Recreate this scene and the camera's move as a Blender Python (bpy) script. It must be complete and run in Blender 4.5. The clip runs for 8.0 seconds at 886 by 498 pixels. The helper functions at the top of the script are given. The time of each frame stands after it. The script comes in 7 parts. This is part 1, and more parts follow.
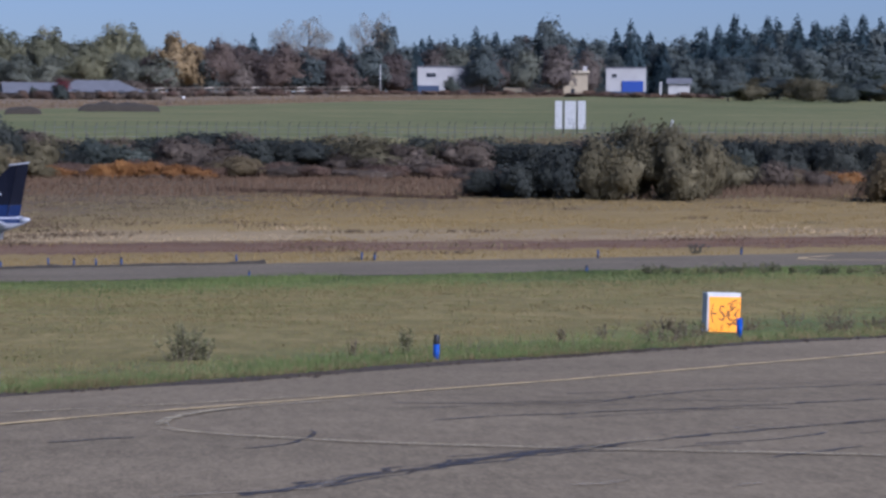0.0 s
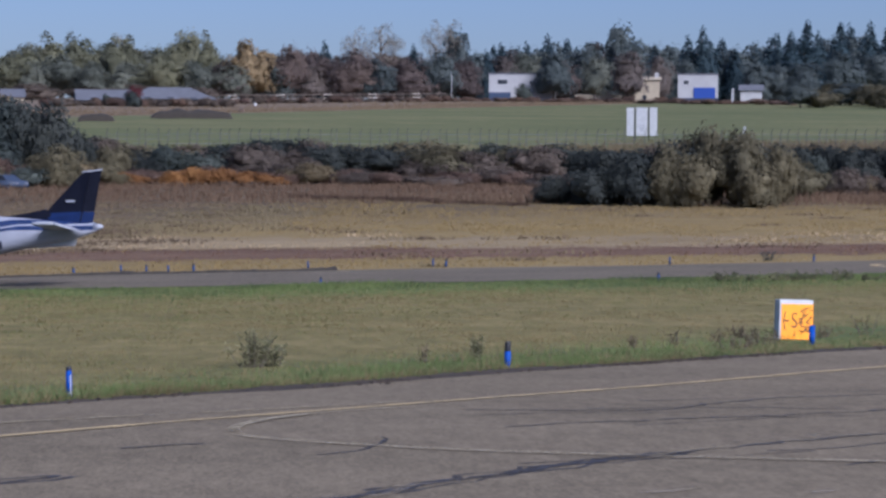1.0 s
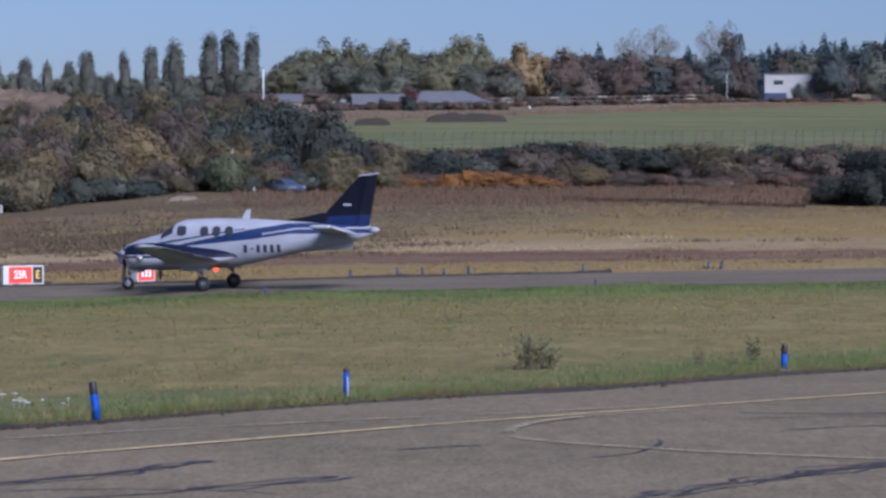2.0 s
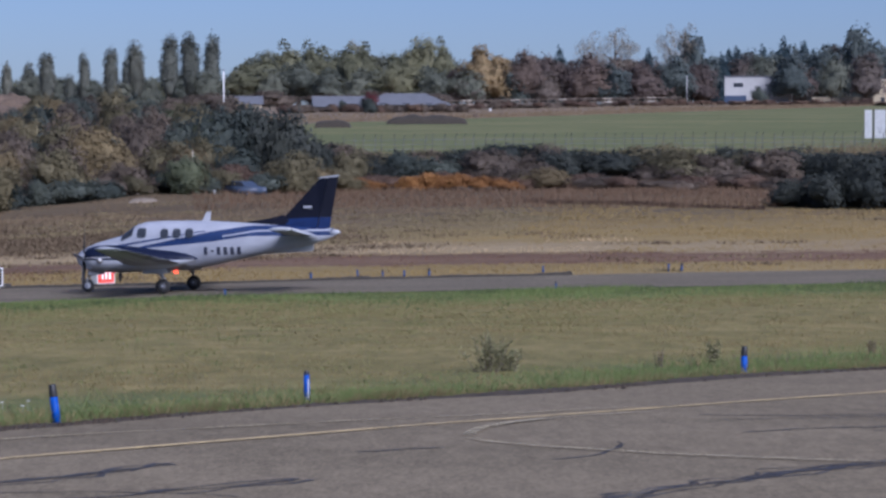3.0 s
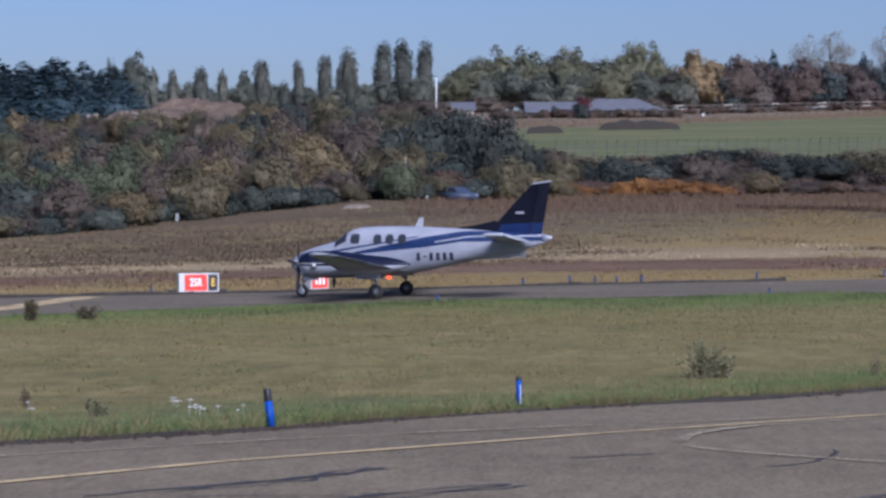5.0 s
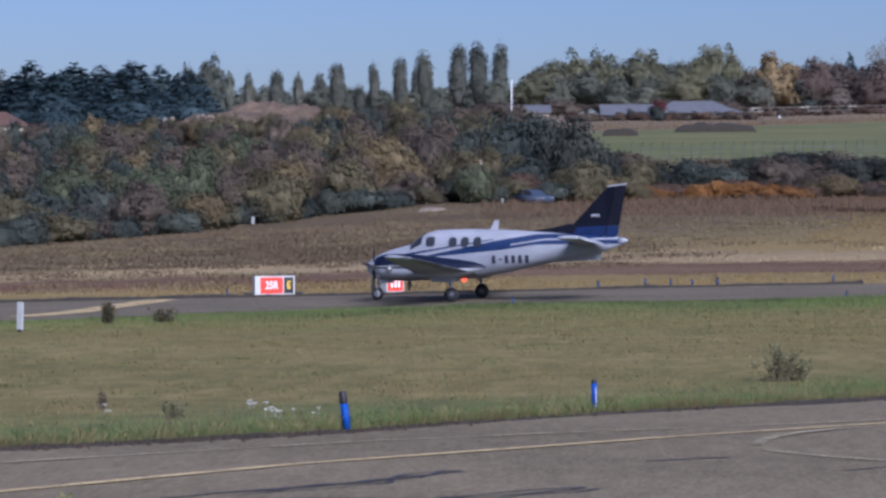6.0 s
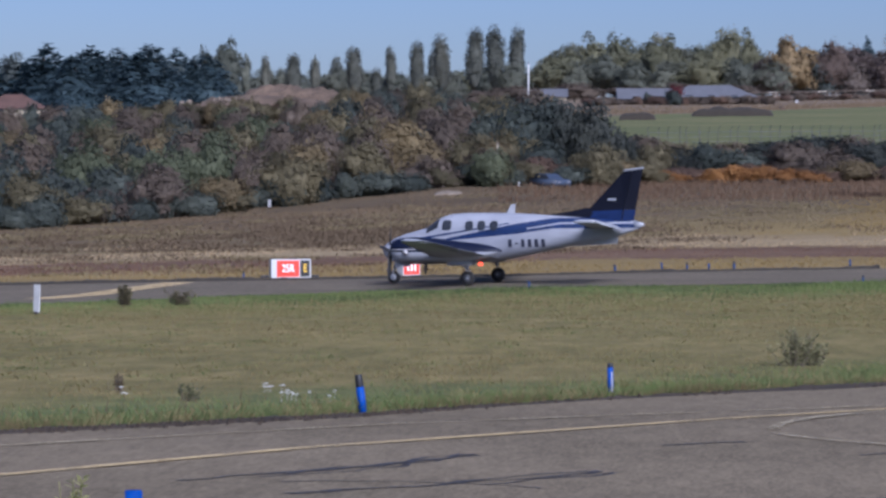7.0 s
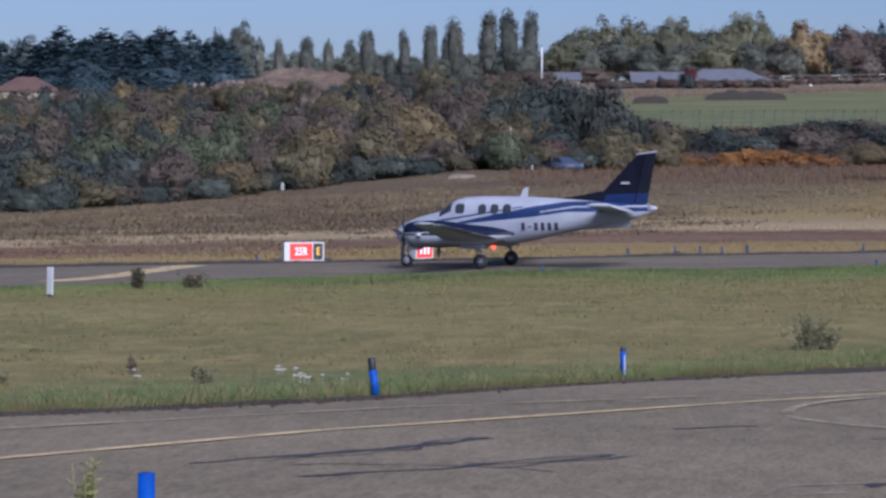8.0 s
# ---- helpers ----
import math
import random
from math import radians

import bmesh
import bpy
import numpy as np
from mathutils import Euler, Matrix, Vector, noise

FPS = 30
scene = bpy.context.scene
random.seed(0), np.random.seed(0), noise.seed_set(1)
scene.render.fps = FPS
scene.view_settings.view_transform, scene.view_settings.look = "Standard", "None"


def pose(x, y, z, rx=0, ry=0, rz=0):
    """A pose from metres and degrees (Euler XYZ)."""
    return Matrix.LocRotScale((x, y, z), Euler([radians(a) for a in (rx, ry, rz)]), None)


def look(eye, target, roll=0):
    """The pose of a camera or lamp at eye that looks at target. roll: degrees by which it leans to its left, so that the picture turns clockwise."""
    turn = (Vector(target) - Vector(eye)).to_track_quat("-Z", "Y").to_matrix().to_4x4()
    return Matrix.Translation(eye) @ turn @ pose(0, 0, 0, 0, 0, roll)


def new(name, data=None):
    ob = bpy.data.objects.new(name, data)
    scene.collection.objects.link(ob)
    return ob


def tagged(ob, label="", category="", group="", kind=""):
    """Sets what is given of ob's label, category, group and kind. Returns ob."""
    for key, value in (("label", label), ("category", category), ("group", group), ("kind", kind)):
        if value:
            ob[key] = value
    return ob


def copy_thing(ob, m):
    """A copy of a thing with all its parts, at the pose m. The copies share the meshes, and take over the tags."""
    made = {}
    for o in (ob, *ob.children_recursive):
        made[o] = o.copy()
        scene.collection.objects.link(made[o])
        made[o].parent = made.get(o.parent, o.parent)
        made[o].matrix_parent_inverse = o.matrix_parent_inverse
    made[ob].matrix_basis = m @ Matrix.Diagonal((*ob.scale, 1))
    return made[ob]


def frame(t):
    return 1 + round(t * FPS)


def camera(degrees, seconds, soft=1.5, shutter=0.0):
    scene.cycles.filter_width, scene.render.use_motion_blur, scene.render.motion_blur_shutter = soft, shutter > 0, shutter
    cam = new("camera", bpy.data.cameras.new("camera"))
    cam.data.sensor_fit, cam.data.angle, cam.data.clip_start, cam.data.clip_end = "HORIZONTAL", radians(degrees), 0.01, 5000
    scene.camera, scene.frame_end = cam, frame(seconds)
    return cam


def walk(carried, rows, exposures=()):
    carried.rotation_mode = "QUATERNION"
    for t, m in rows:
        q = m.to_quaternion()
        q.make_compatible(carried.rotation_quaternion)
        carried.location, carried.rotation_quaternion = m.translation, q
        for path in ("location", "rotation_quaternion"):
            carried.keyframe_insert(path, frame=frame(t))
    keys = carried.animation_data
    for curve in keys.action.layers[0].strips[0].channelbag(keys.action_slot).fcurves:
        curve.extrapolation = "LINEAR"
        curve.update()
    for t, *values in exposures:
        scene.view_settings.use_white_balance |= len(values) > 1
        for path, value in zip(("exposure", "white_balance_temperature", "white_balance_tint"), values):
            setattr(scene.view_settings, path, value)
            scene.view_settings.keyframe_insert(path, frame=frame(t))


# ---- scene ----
EXPOSURE, KELVIN, TINT = 0.8, 5180.0, 18.0
SKY_STRENGTH, SUN_STRENGTH = 0.042, 3.45
# ---- camera: one standing spot, a slow pan after the aeroplane ----
cam = camera(19.77, 8.0, soft=2.8)
EYE, DOWN = 4.0, -1.456
ROWS = [
    (0.0, -6.801, -0.253, -0.305), (0.5, -6.352, -0.108, -0.317), (0.7, -6.21, -0.09, -0.31), (1.0, -5.194, -0.108, -0.297),
    (1.2, -3.97, -0.12, -0.22), (1.5, -1.04, -0.116, -0.021), (1.6, 0.297, -0.108, 0.0), (1.8, 1.27, -0.08, 0.02),
    (2.0, 0.984, -0.068, 0.019), (2.2, 0.236, -0.094, 0.02), (3.3, 0.045, 0.0, 0.0), (3.5, 0.0, 0.0, 0.0), (4.0, 0.358, -0.03, 0.007),
    (4.2, 1.11, -0.01, 0.01), (4.5, 2.596, -0.003, 0.033), (5.0, 4.872, 0.115, 0.102), (5.2, 5.819, 0.213, 0.14),
    (6.3, 6.692, 0.14, 0.15), (6.5, 6.822, 0.073, 0.12), (7.0, 6.941, -0.186, 0.01), (7.5, 7.056, -0.243, -0.06), (8.0, 7.238, -0.563, -0.09),
]
walk(cam, [(t, pose(0, 0, EYE, 90 + DOWN + pitch, roll, yaw)) for t, yaw, pitch, roll in ROWS], [(0.0, EXPOSURE, KELVIN, TINT), (8.0, EXPOSURE, KELVIN, TINT)])

# ---- light: hazy sky with a wide, veiled sun ----
SUN_ELEVATION, SUN_BEARING = 37.0, 144.0
world = bpy.data.worlds.new("sky")
scene.world = world
world.use_nodes = True
wn = world.node_tree
sky = wn.nodes.new("ShaderNodeTexSky")
sky.sky_type, sky.sun_disc = "NISHITA", False
sky.sun_elevation, sky.sun_rotation = radians(SUN_ELEVATION), radians(SUN_BEARING)
sky.air_density, sky.dust_density, sky.ozone_density = 1.0, 0.9, 3.5
tint = wn.nodes.new("ShaderNodeMixRGB")
tint.blend_type = "MULTIPLY"
tint.inputs[0].default_value = 1.0
tint.inputs[2].default_value = (0.99, 0.96, 1.09, 1)
wn.links.new(sky.outputs[0], tint.inputs[1])
wn.links.new(tint.outputs[0], wn.nodes["Background"].inputs[0])
wn.nodes["Background"].inputs[1].default_value = SKY_STRENGTH
sun_data = bpy.data.lights.new("sun", "SUN")
sun_data.energy, sun_data.angle, sun_data.color = SUN_STRENGTH, radians(36), (1.0, 0.905, 0.8)
sun = new("sun", sun_data)
sb, se = radians(SUN_BEARING), radians(SUN_ELEVATION)
toward = Vector((math.sin(sb) * math.cos(se), math.cos(sb) * math.cos(se), math.sin(se)))
sun.matrix_world = look(toward * 300, (0, 0, 0))


# ---- materials ----
def mat(name, rough=0.8, metal=0.0):
    m = bpy.data.materials.new(name)
    m.use_nodes = True
    b = m.node_tree.nodes["Principled BSDF"]
    b.inputs["Roughness"].default_value, b.inputs["Metallic"].default_value = rough, metal
    return m, m.node_tree, b


def node(nt, kind, **values):
    n = nt.nodes.new(kind)
    for key, value in values.items():
        n.inputs[key.replace("_", " ")].default_value = value
    return n


def ramp(nt, factor, *stops):
    n = nt.nodes.new("ShaderNodeValToRGB")
    e = n.color_ramp.elements
    while len(e) < len(stops):
        e.new(0.5)
    for el, (p, c) in zip(e, stops):
        el.position, el.color = p, (*c, 1)
    nt.links.new(factor, n.inputs[0])
    return n.outputs[0]


def noise_of(nt, vector, scale, detail=4.0, rough=0.6):
    n = node(nt, "ShaderNodeTexNoise", Scale=scale, Detail=detail, Roughness=rough)
    if vector:
        nt.links.new(vector, n.inputs["Vector"])
    return n.outputs[0]


def mix(nt, factor, a, b, how="MIX"):
    n = nt.nodes.new("ShaderNodeMixRGB")
    n.blend_type = how
    for value, socket in ((factor, n.inputs[0]), (a, n.inputs[1]), (b, n.inputs[2])):
        if isinstance(value, (int, float)):
            socket.default_value = value
        elif isinstance(value, tuple):
            socket.default_value = (*value, 1)
        else:
            nt.links.new(value, socket)
    return n.outputs[0]


def calc(nt, how, a, b=0.0, c=0.0):
    n = nt.nodes.new("ShaderNodeMath")
    n.operation = how
    for value, socket in zip((a, b, c), n.inputs):
        if isinstance(value, (int, float)):
            socket.default_value = value
        else:
            nt.links.new(value, socket)
    return n.outputs[0]


def bump(nt, b, height, strength=0.3, distance=0.02):
    n = node(nt, "ShaderNodeBump", Strength=strength, Distance=distance)
    nt.links.new(height, n.inputs["Height"])
    nt.links.new(n.outputs[0], b.inputs["Normal"])


def stretched(nt, sx, sy, sz, source="Object"):
    c = nt.nodes.new("ShaderNodeTexCoord")
    v = nt.nodes.new("ShaderNodeMapping")
    v.inputs["Scale"].default_value = (sx, sy, sz)
    nt.links.new(c.outputs[source], v.inputs["Vector"])
    return v.outputs[0]


def plain(name, color, rough=0.5, metal=0.0, wear=0.12, scale=3.0, gloss=0.5):
    """A painted or moulded surface with faint dirt at two scales."""
    m, nt, b = mat(name, rough, metal)
    b.inputs["Specular IOR Level"].default_value = gloss
    v = stretched(nt, 1, 1, 1)
    dirt = mix(nt, 0.5, noise_of(nt, v, scale), noise_of(nt, v, scale * 9))
    lo = tuple(c * (1 - wear * 1.6) for c in color)
    hi = tuple(min(1.0, c * (1 + wear)) for c in color)
    nt.links.new(ramp(nt, dirt, (0.3, lo), (0.7, hi)), b.inputs["Base Color"])
    nt.links.new(calc(nt, "MULTIPLY_ADD", dirt, 0.25, rough - 0.1), b.inputs["Roughness"])
    return m


def leaves(name, dark, mid, light, thin=0.5, vary=0.5):
    """Foliage: every leaf its own tint, every plant its own cast."""
    m, nt, b = mat(name, 0.75)
    geo = nt.nodes.new("ShaderNodeNewGeometry")
    info = nt.nodes.new("ShaderNodeObjectInfo")
    v = stretched(nt, 0.35, 0.35, 0.35)
    f = calc(nt, "ADD", calc(nt, "MULTIPLY", geo.outputs["Random Per Island"], vary), calc(nt, "MULTIPLY_ADD", noise_of(nt, v, 1.0, 6, 0.7), 0.7, 0.15 - vary / 2))
    f = calc(nt, "ADD", f, calc(nt, "MULTIPLY", calc(nt, "SUBTRACT", info.outputs["Random"], 0.5), 0.42))
    color = ramp(nt, f, (0.2, dark), (0.5, mid), (0.85, light))
    nt.links.new(color, b.inputs["Base Color"])
    b.inputs["Specular IOR Level"].default_value = 0.2
    back = nt.nodes.new("ShaderNodeBsdfTranslucent")
    nt.links.new(color, back.inputs[0])
    both = node(nt, "ShaderNodeMixShader", Fac=thin)
    nt.links.new(b.outputs[0], both.inputs[1])
    nt.links.new(back.outputs[0], both.inputs[2])
    nt.links.new(both.outputs[0], nt.nodes["Material Output"].inputs[0])
    return m


def packed(material):
    """The same foliage where it is packed so thick that little light passes through."""
    name = material.name + "_packed"
    if name not in bpy.data.materials:
        m = material.copy()
        m.name = name
        m.node_tree.nodes["Mix Shader"].inputs[0].default_value = 0.3
    return bpy.data.materials[name]


M_OLIVE = leaves("olive_leaves", (0.1021, 0.0932, 0.061), (0.1454, 0.1298, 0.0799), (0.2022, 0.1742, 0.1031), 0.55, 0.12)
M_DARK = leaves("dark_leaves", (0.0579, 0.0713, 0.0671), (0.0847, 0.1, 0.0891), (0.1217, 0.1346, 0.1098), 0.55, 0.12)
M_BROWN = leaves("brown_leaves", (0.1038, 0.0857, 0.0725), (0.1466, 0.1196, 0.097), (0.2022, 0.1633, 0.1294), 0.55, 0.12)
M_RUST = leaves("rust_leaves", (0.09, 0.0634, 0.0527), (0.135, 0.0924, 0.0714), (0.1935, 0.132, 0.0935), 0.5, 0.12)
M_ORANGE = leaves("orange_leaves", (0.17, 0.0855, 0.036), (0.29, 0.1472, 0.0528), (0.41, 0.2232, 0.08), 0.5, 0.12)
M_GOLD = leaves("gold_leaves", (0.1325, 0.108, 0.0684), (0.1959, 0.1573, 0.0912), (0.2824, 0.2239, 0.1232), 0.55, 0.12)
M_GREENBUSH = leaves("green_bush_leaves", (0.094, 0.1093, 0.0693), (0.1352, 0.1506, 0.0931), (0.1857, 0.198, 0.117), 0.55, 0.12)
M_THORN = leaves("thorn_leaves", (0.0332, 0.0388, 0.038), (0.0508, 0.0581, 0.0528), (0.0782, 0.0833, 0.0697), 0.45, 0.12)
M_POPLAR = leaves("poplar_leaves", (0.108, 0.117, 0.1029), (0.15, 0.158, 0.1344), (0.205, 0.206, 0.1659), 0.5, 0.12)
M_LIGHT = leaves("yellowing_leaves", (0.138, 0.142, 0.096), (0.19, 0.191, 0.122), (0.25, 0.24, 0.147), 0.5, 0.12)
M_GOLD_TREE = leaves("golden_tree_leaves", (0.18, 0.1416, 0.09), (0.27, 0.2064, 0.1176), (0.372, 0.2784, 0.15), 0.5, 0.12)
# far trees, firs to browns: distance haze painted into the leaf colours, paler, bluer
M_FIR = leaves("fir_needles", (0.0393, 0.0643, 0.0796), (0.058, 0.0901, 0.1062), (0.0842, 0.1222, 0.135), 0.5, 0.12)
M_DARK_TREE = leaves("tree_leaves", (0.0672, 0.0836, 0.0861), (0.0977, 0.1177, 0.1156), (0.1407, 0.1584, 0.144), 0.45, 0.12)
M_HAZY_TREE = leaves("grey_green_tree_leaves", (0.1115, 0.124, 0.103), (0.1533, 0.165, 0.1343), (0.2056, 0.212, 0.1638), 0.5, 0.12)
M_RUST_TREE = leaves("russet_tree_leaves", (0.0986, 0.0808, 0.0775), (0.1452, 0.114, 0.102), (0.2068, 0.1596, 0.1306), 0.5, 0.12)
M_BROWN_TREE = leaves("brown_tree_leaves", (0.105, 0.09, 0.084), (0.148, 0.126, 0.114), (0.205, 0.172, 0.146), 0.5, 0.12)
M_PALE = leaves("pale_twigs", (0.17, 0.15, 0.12), (0.28, 0.25, 0.2), (0.42, 0.38, 0.3))
M_MAROON = leaves("maroon_leaves", (0.05, 0.018, 0.022), (0.11, 0.032, 0.038), (0.2, 0.065, 0.065))
M_WEED = leaves("weed_leaves", (0.1, 0.105, 0.058), (0.18, 0.18, 0.095), (0.3, 0.28, 0.15))
M_BARK = plain("bark", (0.13, 0.105, 0.085), 0.9, wear=0.35)
M_GREEN = leaves("green_grass", (0.1298, 0.1309, 0.0524), (0.1809, 0.1735, 0.0699), (0.2426, 0.2192, 0.0929), 0.25, 0.22)
M_LUSH = leaves("lush_grass", (0.088, 0.1208, 0.038), (0.1287, 0.1664, 0.054), (0.1826, 0.2215, 0.077), 0.25, 0.3)
M_RANK = leaves("rank_grass", (0.0552, 0.077, 0.0302), (0.0966, 0.1254, 0.0475), (0.161, 0.1892, 0.0734), 0.3, 0.4)
M_STRAW = leaves("straw_grass", (0.188, 0.136, 0.056), (0.252, 0.186, 0.078), (0.325, 0.246, 0.108), 0.25, 0.25)
M_DUN = leaves("dun_grass", (0.118, 0.094, 0.052), (0.16, 0.129, 0.07), (0.215, 0.175, 0.096), 0.25, 0.25)
M_RUSSET = leaves("russet_weeds", (0.07, 0.046, 0.031), (0.108, 0.07, 0.045), (0.16, 0.106, 0.066), 0.3, 0.3)
M_HEATH = leaves("dead_weeds", (0.0968, 0.0711, 0.047), (0.1452, 0.107, 0.0676), (0.2112, 0.1572, 0.0955), 0.25, 0.25)


def ground_material():
    """Mown green grass near by, straw and dead weeds beyond the far taxiway, a green field on the rise."""
    m, nt, b = mat("grassland", 0.95)
    c = nt.nodes.new("ShaderNodeTexCoord")
    xyz = nt.nodes.new("ShaderNodeSeparateXYZ")
    nt.links.new(c.outputs["Object"], xyz.inputs[0])
    wide = noise_of(nt, stretched(nt, 0.03, 0.12, 0.05), 1.0, 3)
    mid = noise_of(nt, stretched(nt, 0.25, 0.8, 0.3), 1.0, 4)
    fine = noise_of(nt, stretched(nt, 6, 2.2, 6), 1.0, 5, 0.7)
    tuft = noise_of(nt, stretched(nt, 1.5, 0.5, 1), 1.0, 4, 0.7)
    tone = calc(nt, "ADD", calc(nt, "MULTIPLY", wide, 0.4), calc(nt, "ADD", calc(nt, "MULTIPLY", mid, 0.3), calc(nt, "MULTIPLY", fine, 0.3)))
    turf = calc(nt, "MULTIPLY_ADD", tuft, 0.45, calc(nt, "MULTIPLY", tone, 0.55))
    green = ramp(nt, turf, (0.41, (0.107, 0.096, 0.037)), (0.5, (0.154, 0.13, 0.053)), (0.59, (0.218, 0.176, 0.076)))
    moist = ramp(nt, turf, (0.38, (0.058, 0.08, 0.03)), (0.5, (0.09, 0.114, 0.042)), (0.62, (0.138, 0.16, 0.06)))
    straw = ramp(nt, tone, (0.36, (0.15, 0.111, 0.049)), (0.5, (0.2, 0.149, 0.066)), (0.64, (0.262, 0.199, 0.092)))
    heath = ramp(nt, tone, (0.36, (0.058, 0.044, 0.029)), (0.5, (0.09, 0.068, 0.043)), (0.64, (0.13, 0.1, 0.062)))
    field = ramp(nt, tone, (0.38, (0.076, 0.092, 0.04)), (0.5, (0.108, 0.117, 0.052)), (0.6, (0.168, 0.152, 0.075)))

    def past(y0, y1, wobble, tilt=0.0):
        y = calc(nt, "ADD", calc(nt, "MULTIPLY_ADD", xyz.outputs[0], -tilt, xyz.outputs[1]), calc(nt, "MULTIPLY", calc(nt, "SUBTRACT", wide, 0.5), wobble))
        n = node(nt, "ShaderNodeMapRange", From_Min=y0, From_Max=y1)
        nt.links.new(y, n.inputs["Value"])
        return n.outputs[0]

    sway = calc(nt, "ADD", calc(nt, "MULTIPLY", calc(nt, "SUBTRACT", mid, 0.5), 12), calc(nt, "MULTIPLY", calc(nt, "SUBTRACT", wide, 0.5), 10))
    drift = calc(nt, "ADD", calc(nt, "ADD", xyz.outputs[1], sway), calc(nt, "MULTIPLY", calc(nt, "MAXIMUM", calc(nt, "MULTIPLY_ADD", xyz.outputs[0], -1.0, -12.0), 0.0), 0.5))
    streak = calc(nt, "ABSOLUTE", calc(nt, "SUBTRACT", drift, 130.5))
    streak = calc(nt, "LESS_THAN", streak, 6.0)
    reddish = ramp(nt, tone, (0.36, (0.082, 0.05, 0.034)), (0.5, (0.12, 0.076, 0.05)), (0.64, (0.17, 0.112, 0.072)))
    straw = mix(nt, streak, straw, reddish)
    bleached = ramp(nt, tone, (0.36, (0.165, 0.125, 0.076)), (0.5, (0.225, 0.175, 0.105)), (0.64, (0.3, 0.24, 0.15)))
    bleach = calc(nt, "LESS_THAN", calc(nt, "ABSOLUTE", calc(nt, "SUBTRACT", drift, 143.5)), 7.0)
    straw = mix(nt, calc(nt, "MULTIPLY", bleach, 0.8), straw, bleached)
    dun = ramp(nt, tone, (0.36, (0.095, 0.076, 0.043)), (0.5, (0.132, 0.106, 0.06)), (0.64, (0.178, 0.144, 0.083)))
    duller = node(nt, "ShaderNodeMapRange", From_Min=0.0, From_Max=-12.0)
    nt.links.new(xyz.outputs[0], duller.inputs["Value"])
    behind = node(nt, "ShaderNodeMapRange", From_Min=148.0, From_Max=154.0)
    nt.links.new(drift, behind.inputs["Value"])
    straw = mix(nt, calc(nt, "MULTIPLY", duller.outputs[0], behind.outputs[0]), straw, dun)
    green = mix(nt, past(39.5, 45.5, 6, 1.33), moist, green)
    green = mix(nt, calc(nt, "MAXIMUM", past(85, 93, 8, 0.15), past(96, 103, 8, 1.1)), green, moist)
    color = mix(nt, past(103, 106, 0), green, straw)
    color = mix(nt, past(158, 184, 60, 0.45), color, heath)
    ratio = calc(nt, "DIVIDE", xyz.outputs[0], calc(nt, "MAXIMUM", xyz.outputs[1], 40.0))
    open_side = calc(nt, "GREATER_THAN", ratio, -0.085)
    color = mix(nt, calc(nt, "MULTIPLY", past(262, 270, 6), open_side), color, field)
    withered = ramp(nt, turf, (0.4, (0.095, 0.075, 0.055)), (0.5, (0.155, 0.122, 0.088)), (0.6, (0.22, 0.175, 0.125)))
    color = mix(nt, calc(nt, "MULTIPLY", past(386, 395, 22, 1.3), open_side), color, withered)
    nt.links.new(color, b.inputs["Base Color"])
    b.inputs["Specular IOR Level"].default_value = 0.15
    bump(nt, b, fine, 0.6, 0.06)
    return m


def tarmac_material(name, depth, cool=(1.0, 1.0, 1.0)):
    m, nt, b = mat(name, 0.95)
    big = noise_of(nt, stretched(nt, 0.16, 0.3, 0.2), 1.0, 4)
    patch = noise_of(nt, stretched(nt, 5.0, 1.3, 1), 1.0, 5, 0.75)
    grit = noise_of(nt, stretched(nt, 24, 5, 22), 1.0, 4, 0.9)
    tone = calc(nt, "ADD", calc(nt, "MULTIPLY", big, 0.2), calc(nt, "ADD", calc(nt, "MULTIPLY", patch, 0.28), calc(nt, "MULTIPLY", grit, 0.52)))
    nt.links.new(ramp(nt, tone, (0.36, tuple(v * depth * c for v, c in zip((0.075, 0.062, 0.0425), cool))), (0.5, tuple(v * depth * c for v, c in zip((0.141, 0.117, 0.082), cool))), (0.64, tuple(v * depth * c for v, c in zip((0.215, 0.178, 0.124), cool)))), b.inputs["Base Color"])
    b.inputs["Specular IOR Level"].default_value = 0.08
    bump(nt, b, grit, 0.5, 0.01)
    return m


def worn_paint(name, color, keep=0.5):
    """Road paint, rubbed through to the tarmac in places."""
    m, nt, b = mat(name, 0.75)
    v = stretched(nt, 1, 1, 1)
    tone = noise_of(nt, v, 3.0, 4)
    nt.links.new(ramp(nt, tone, (0.3, tuple(c * 0.7 for c in color)), (0.7, color)), b.inputs["Base Color"])
    rubbed = mix(nt, 0.55, noise_of(nt, v, 1.2, 3), noise_of(nt, v, 26.0, 4, 0.7))
    mask = ramp(nt, rubbed, (keep - 0.1, (1, 1, 1)), (keep + 0.12, (0, 0, 0)))
    clear = nt.nodes.new("ShaderNodeBsdfTransparent")
    both = nt.nodes.new("ShaderNodeMixShader")
    nt.links.new(mask, both.inputs[0])
    nt.links.new(clear.outputs[0], both.inputs[1])
    nt.links.new(b.outputs[0], both.inputs[2])
    nt.links.new(both.outputs[0], nt.nodes["Material Output"].inputs[0])
    return m


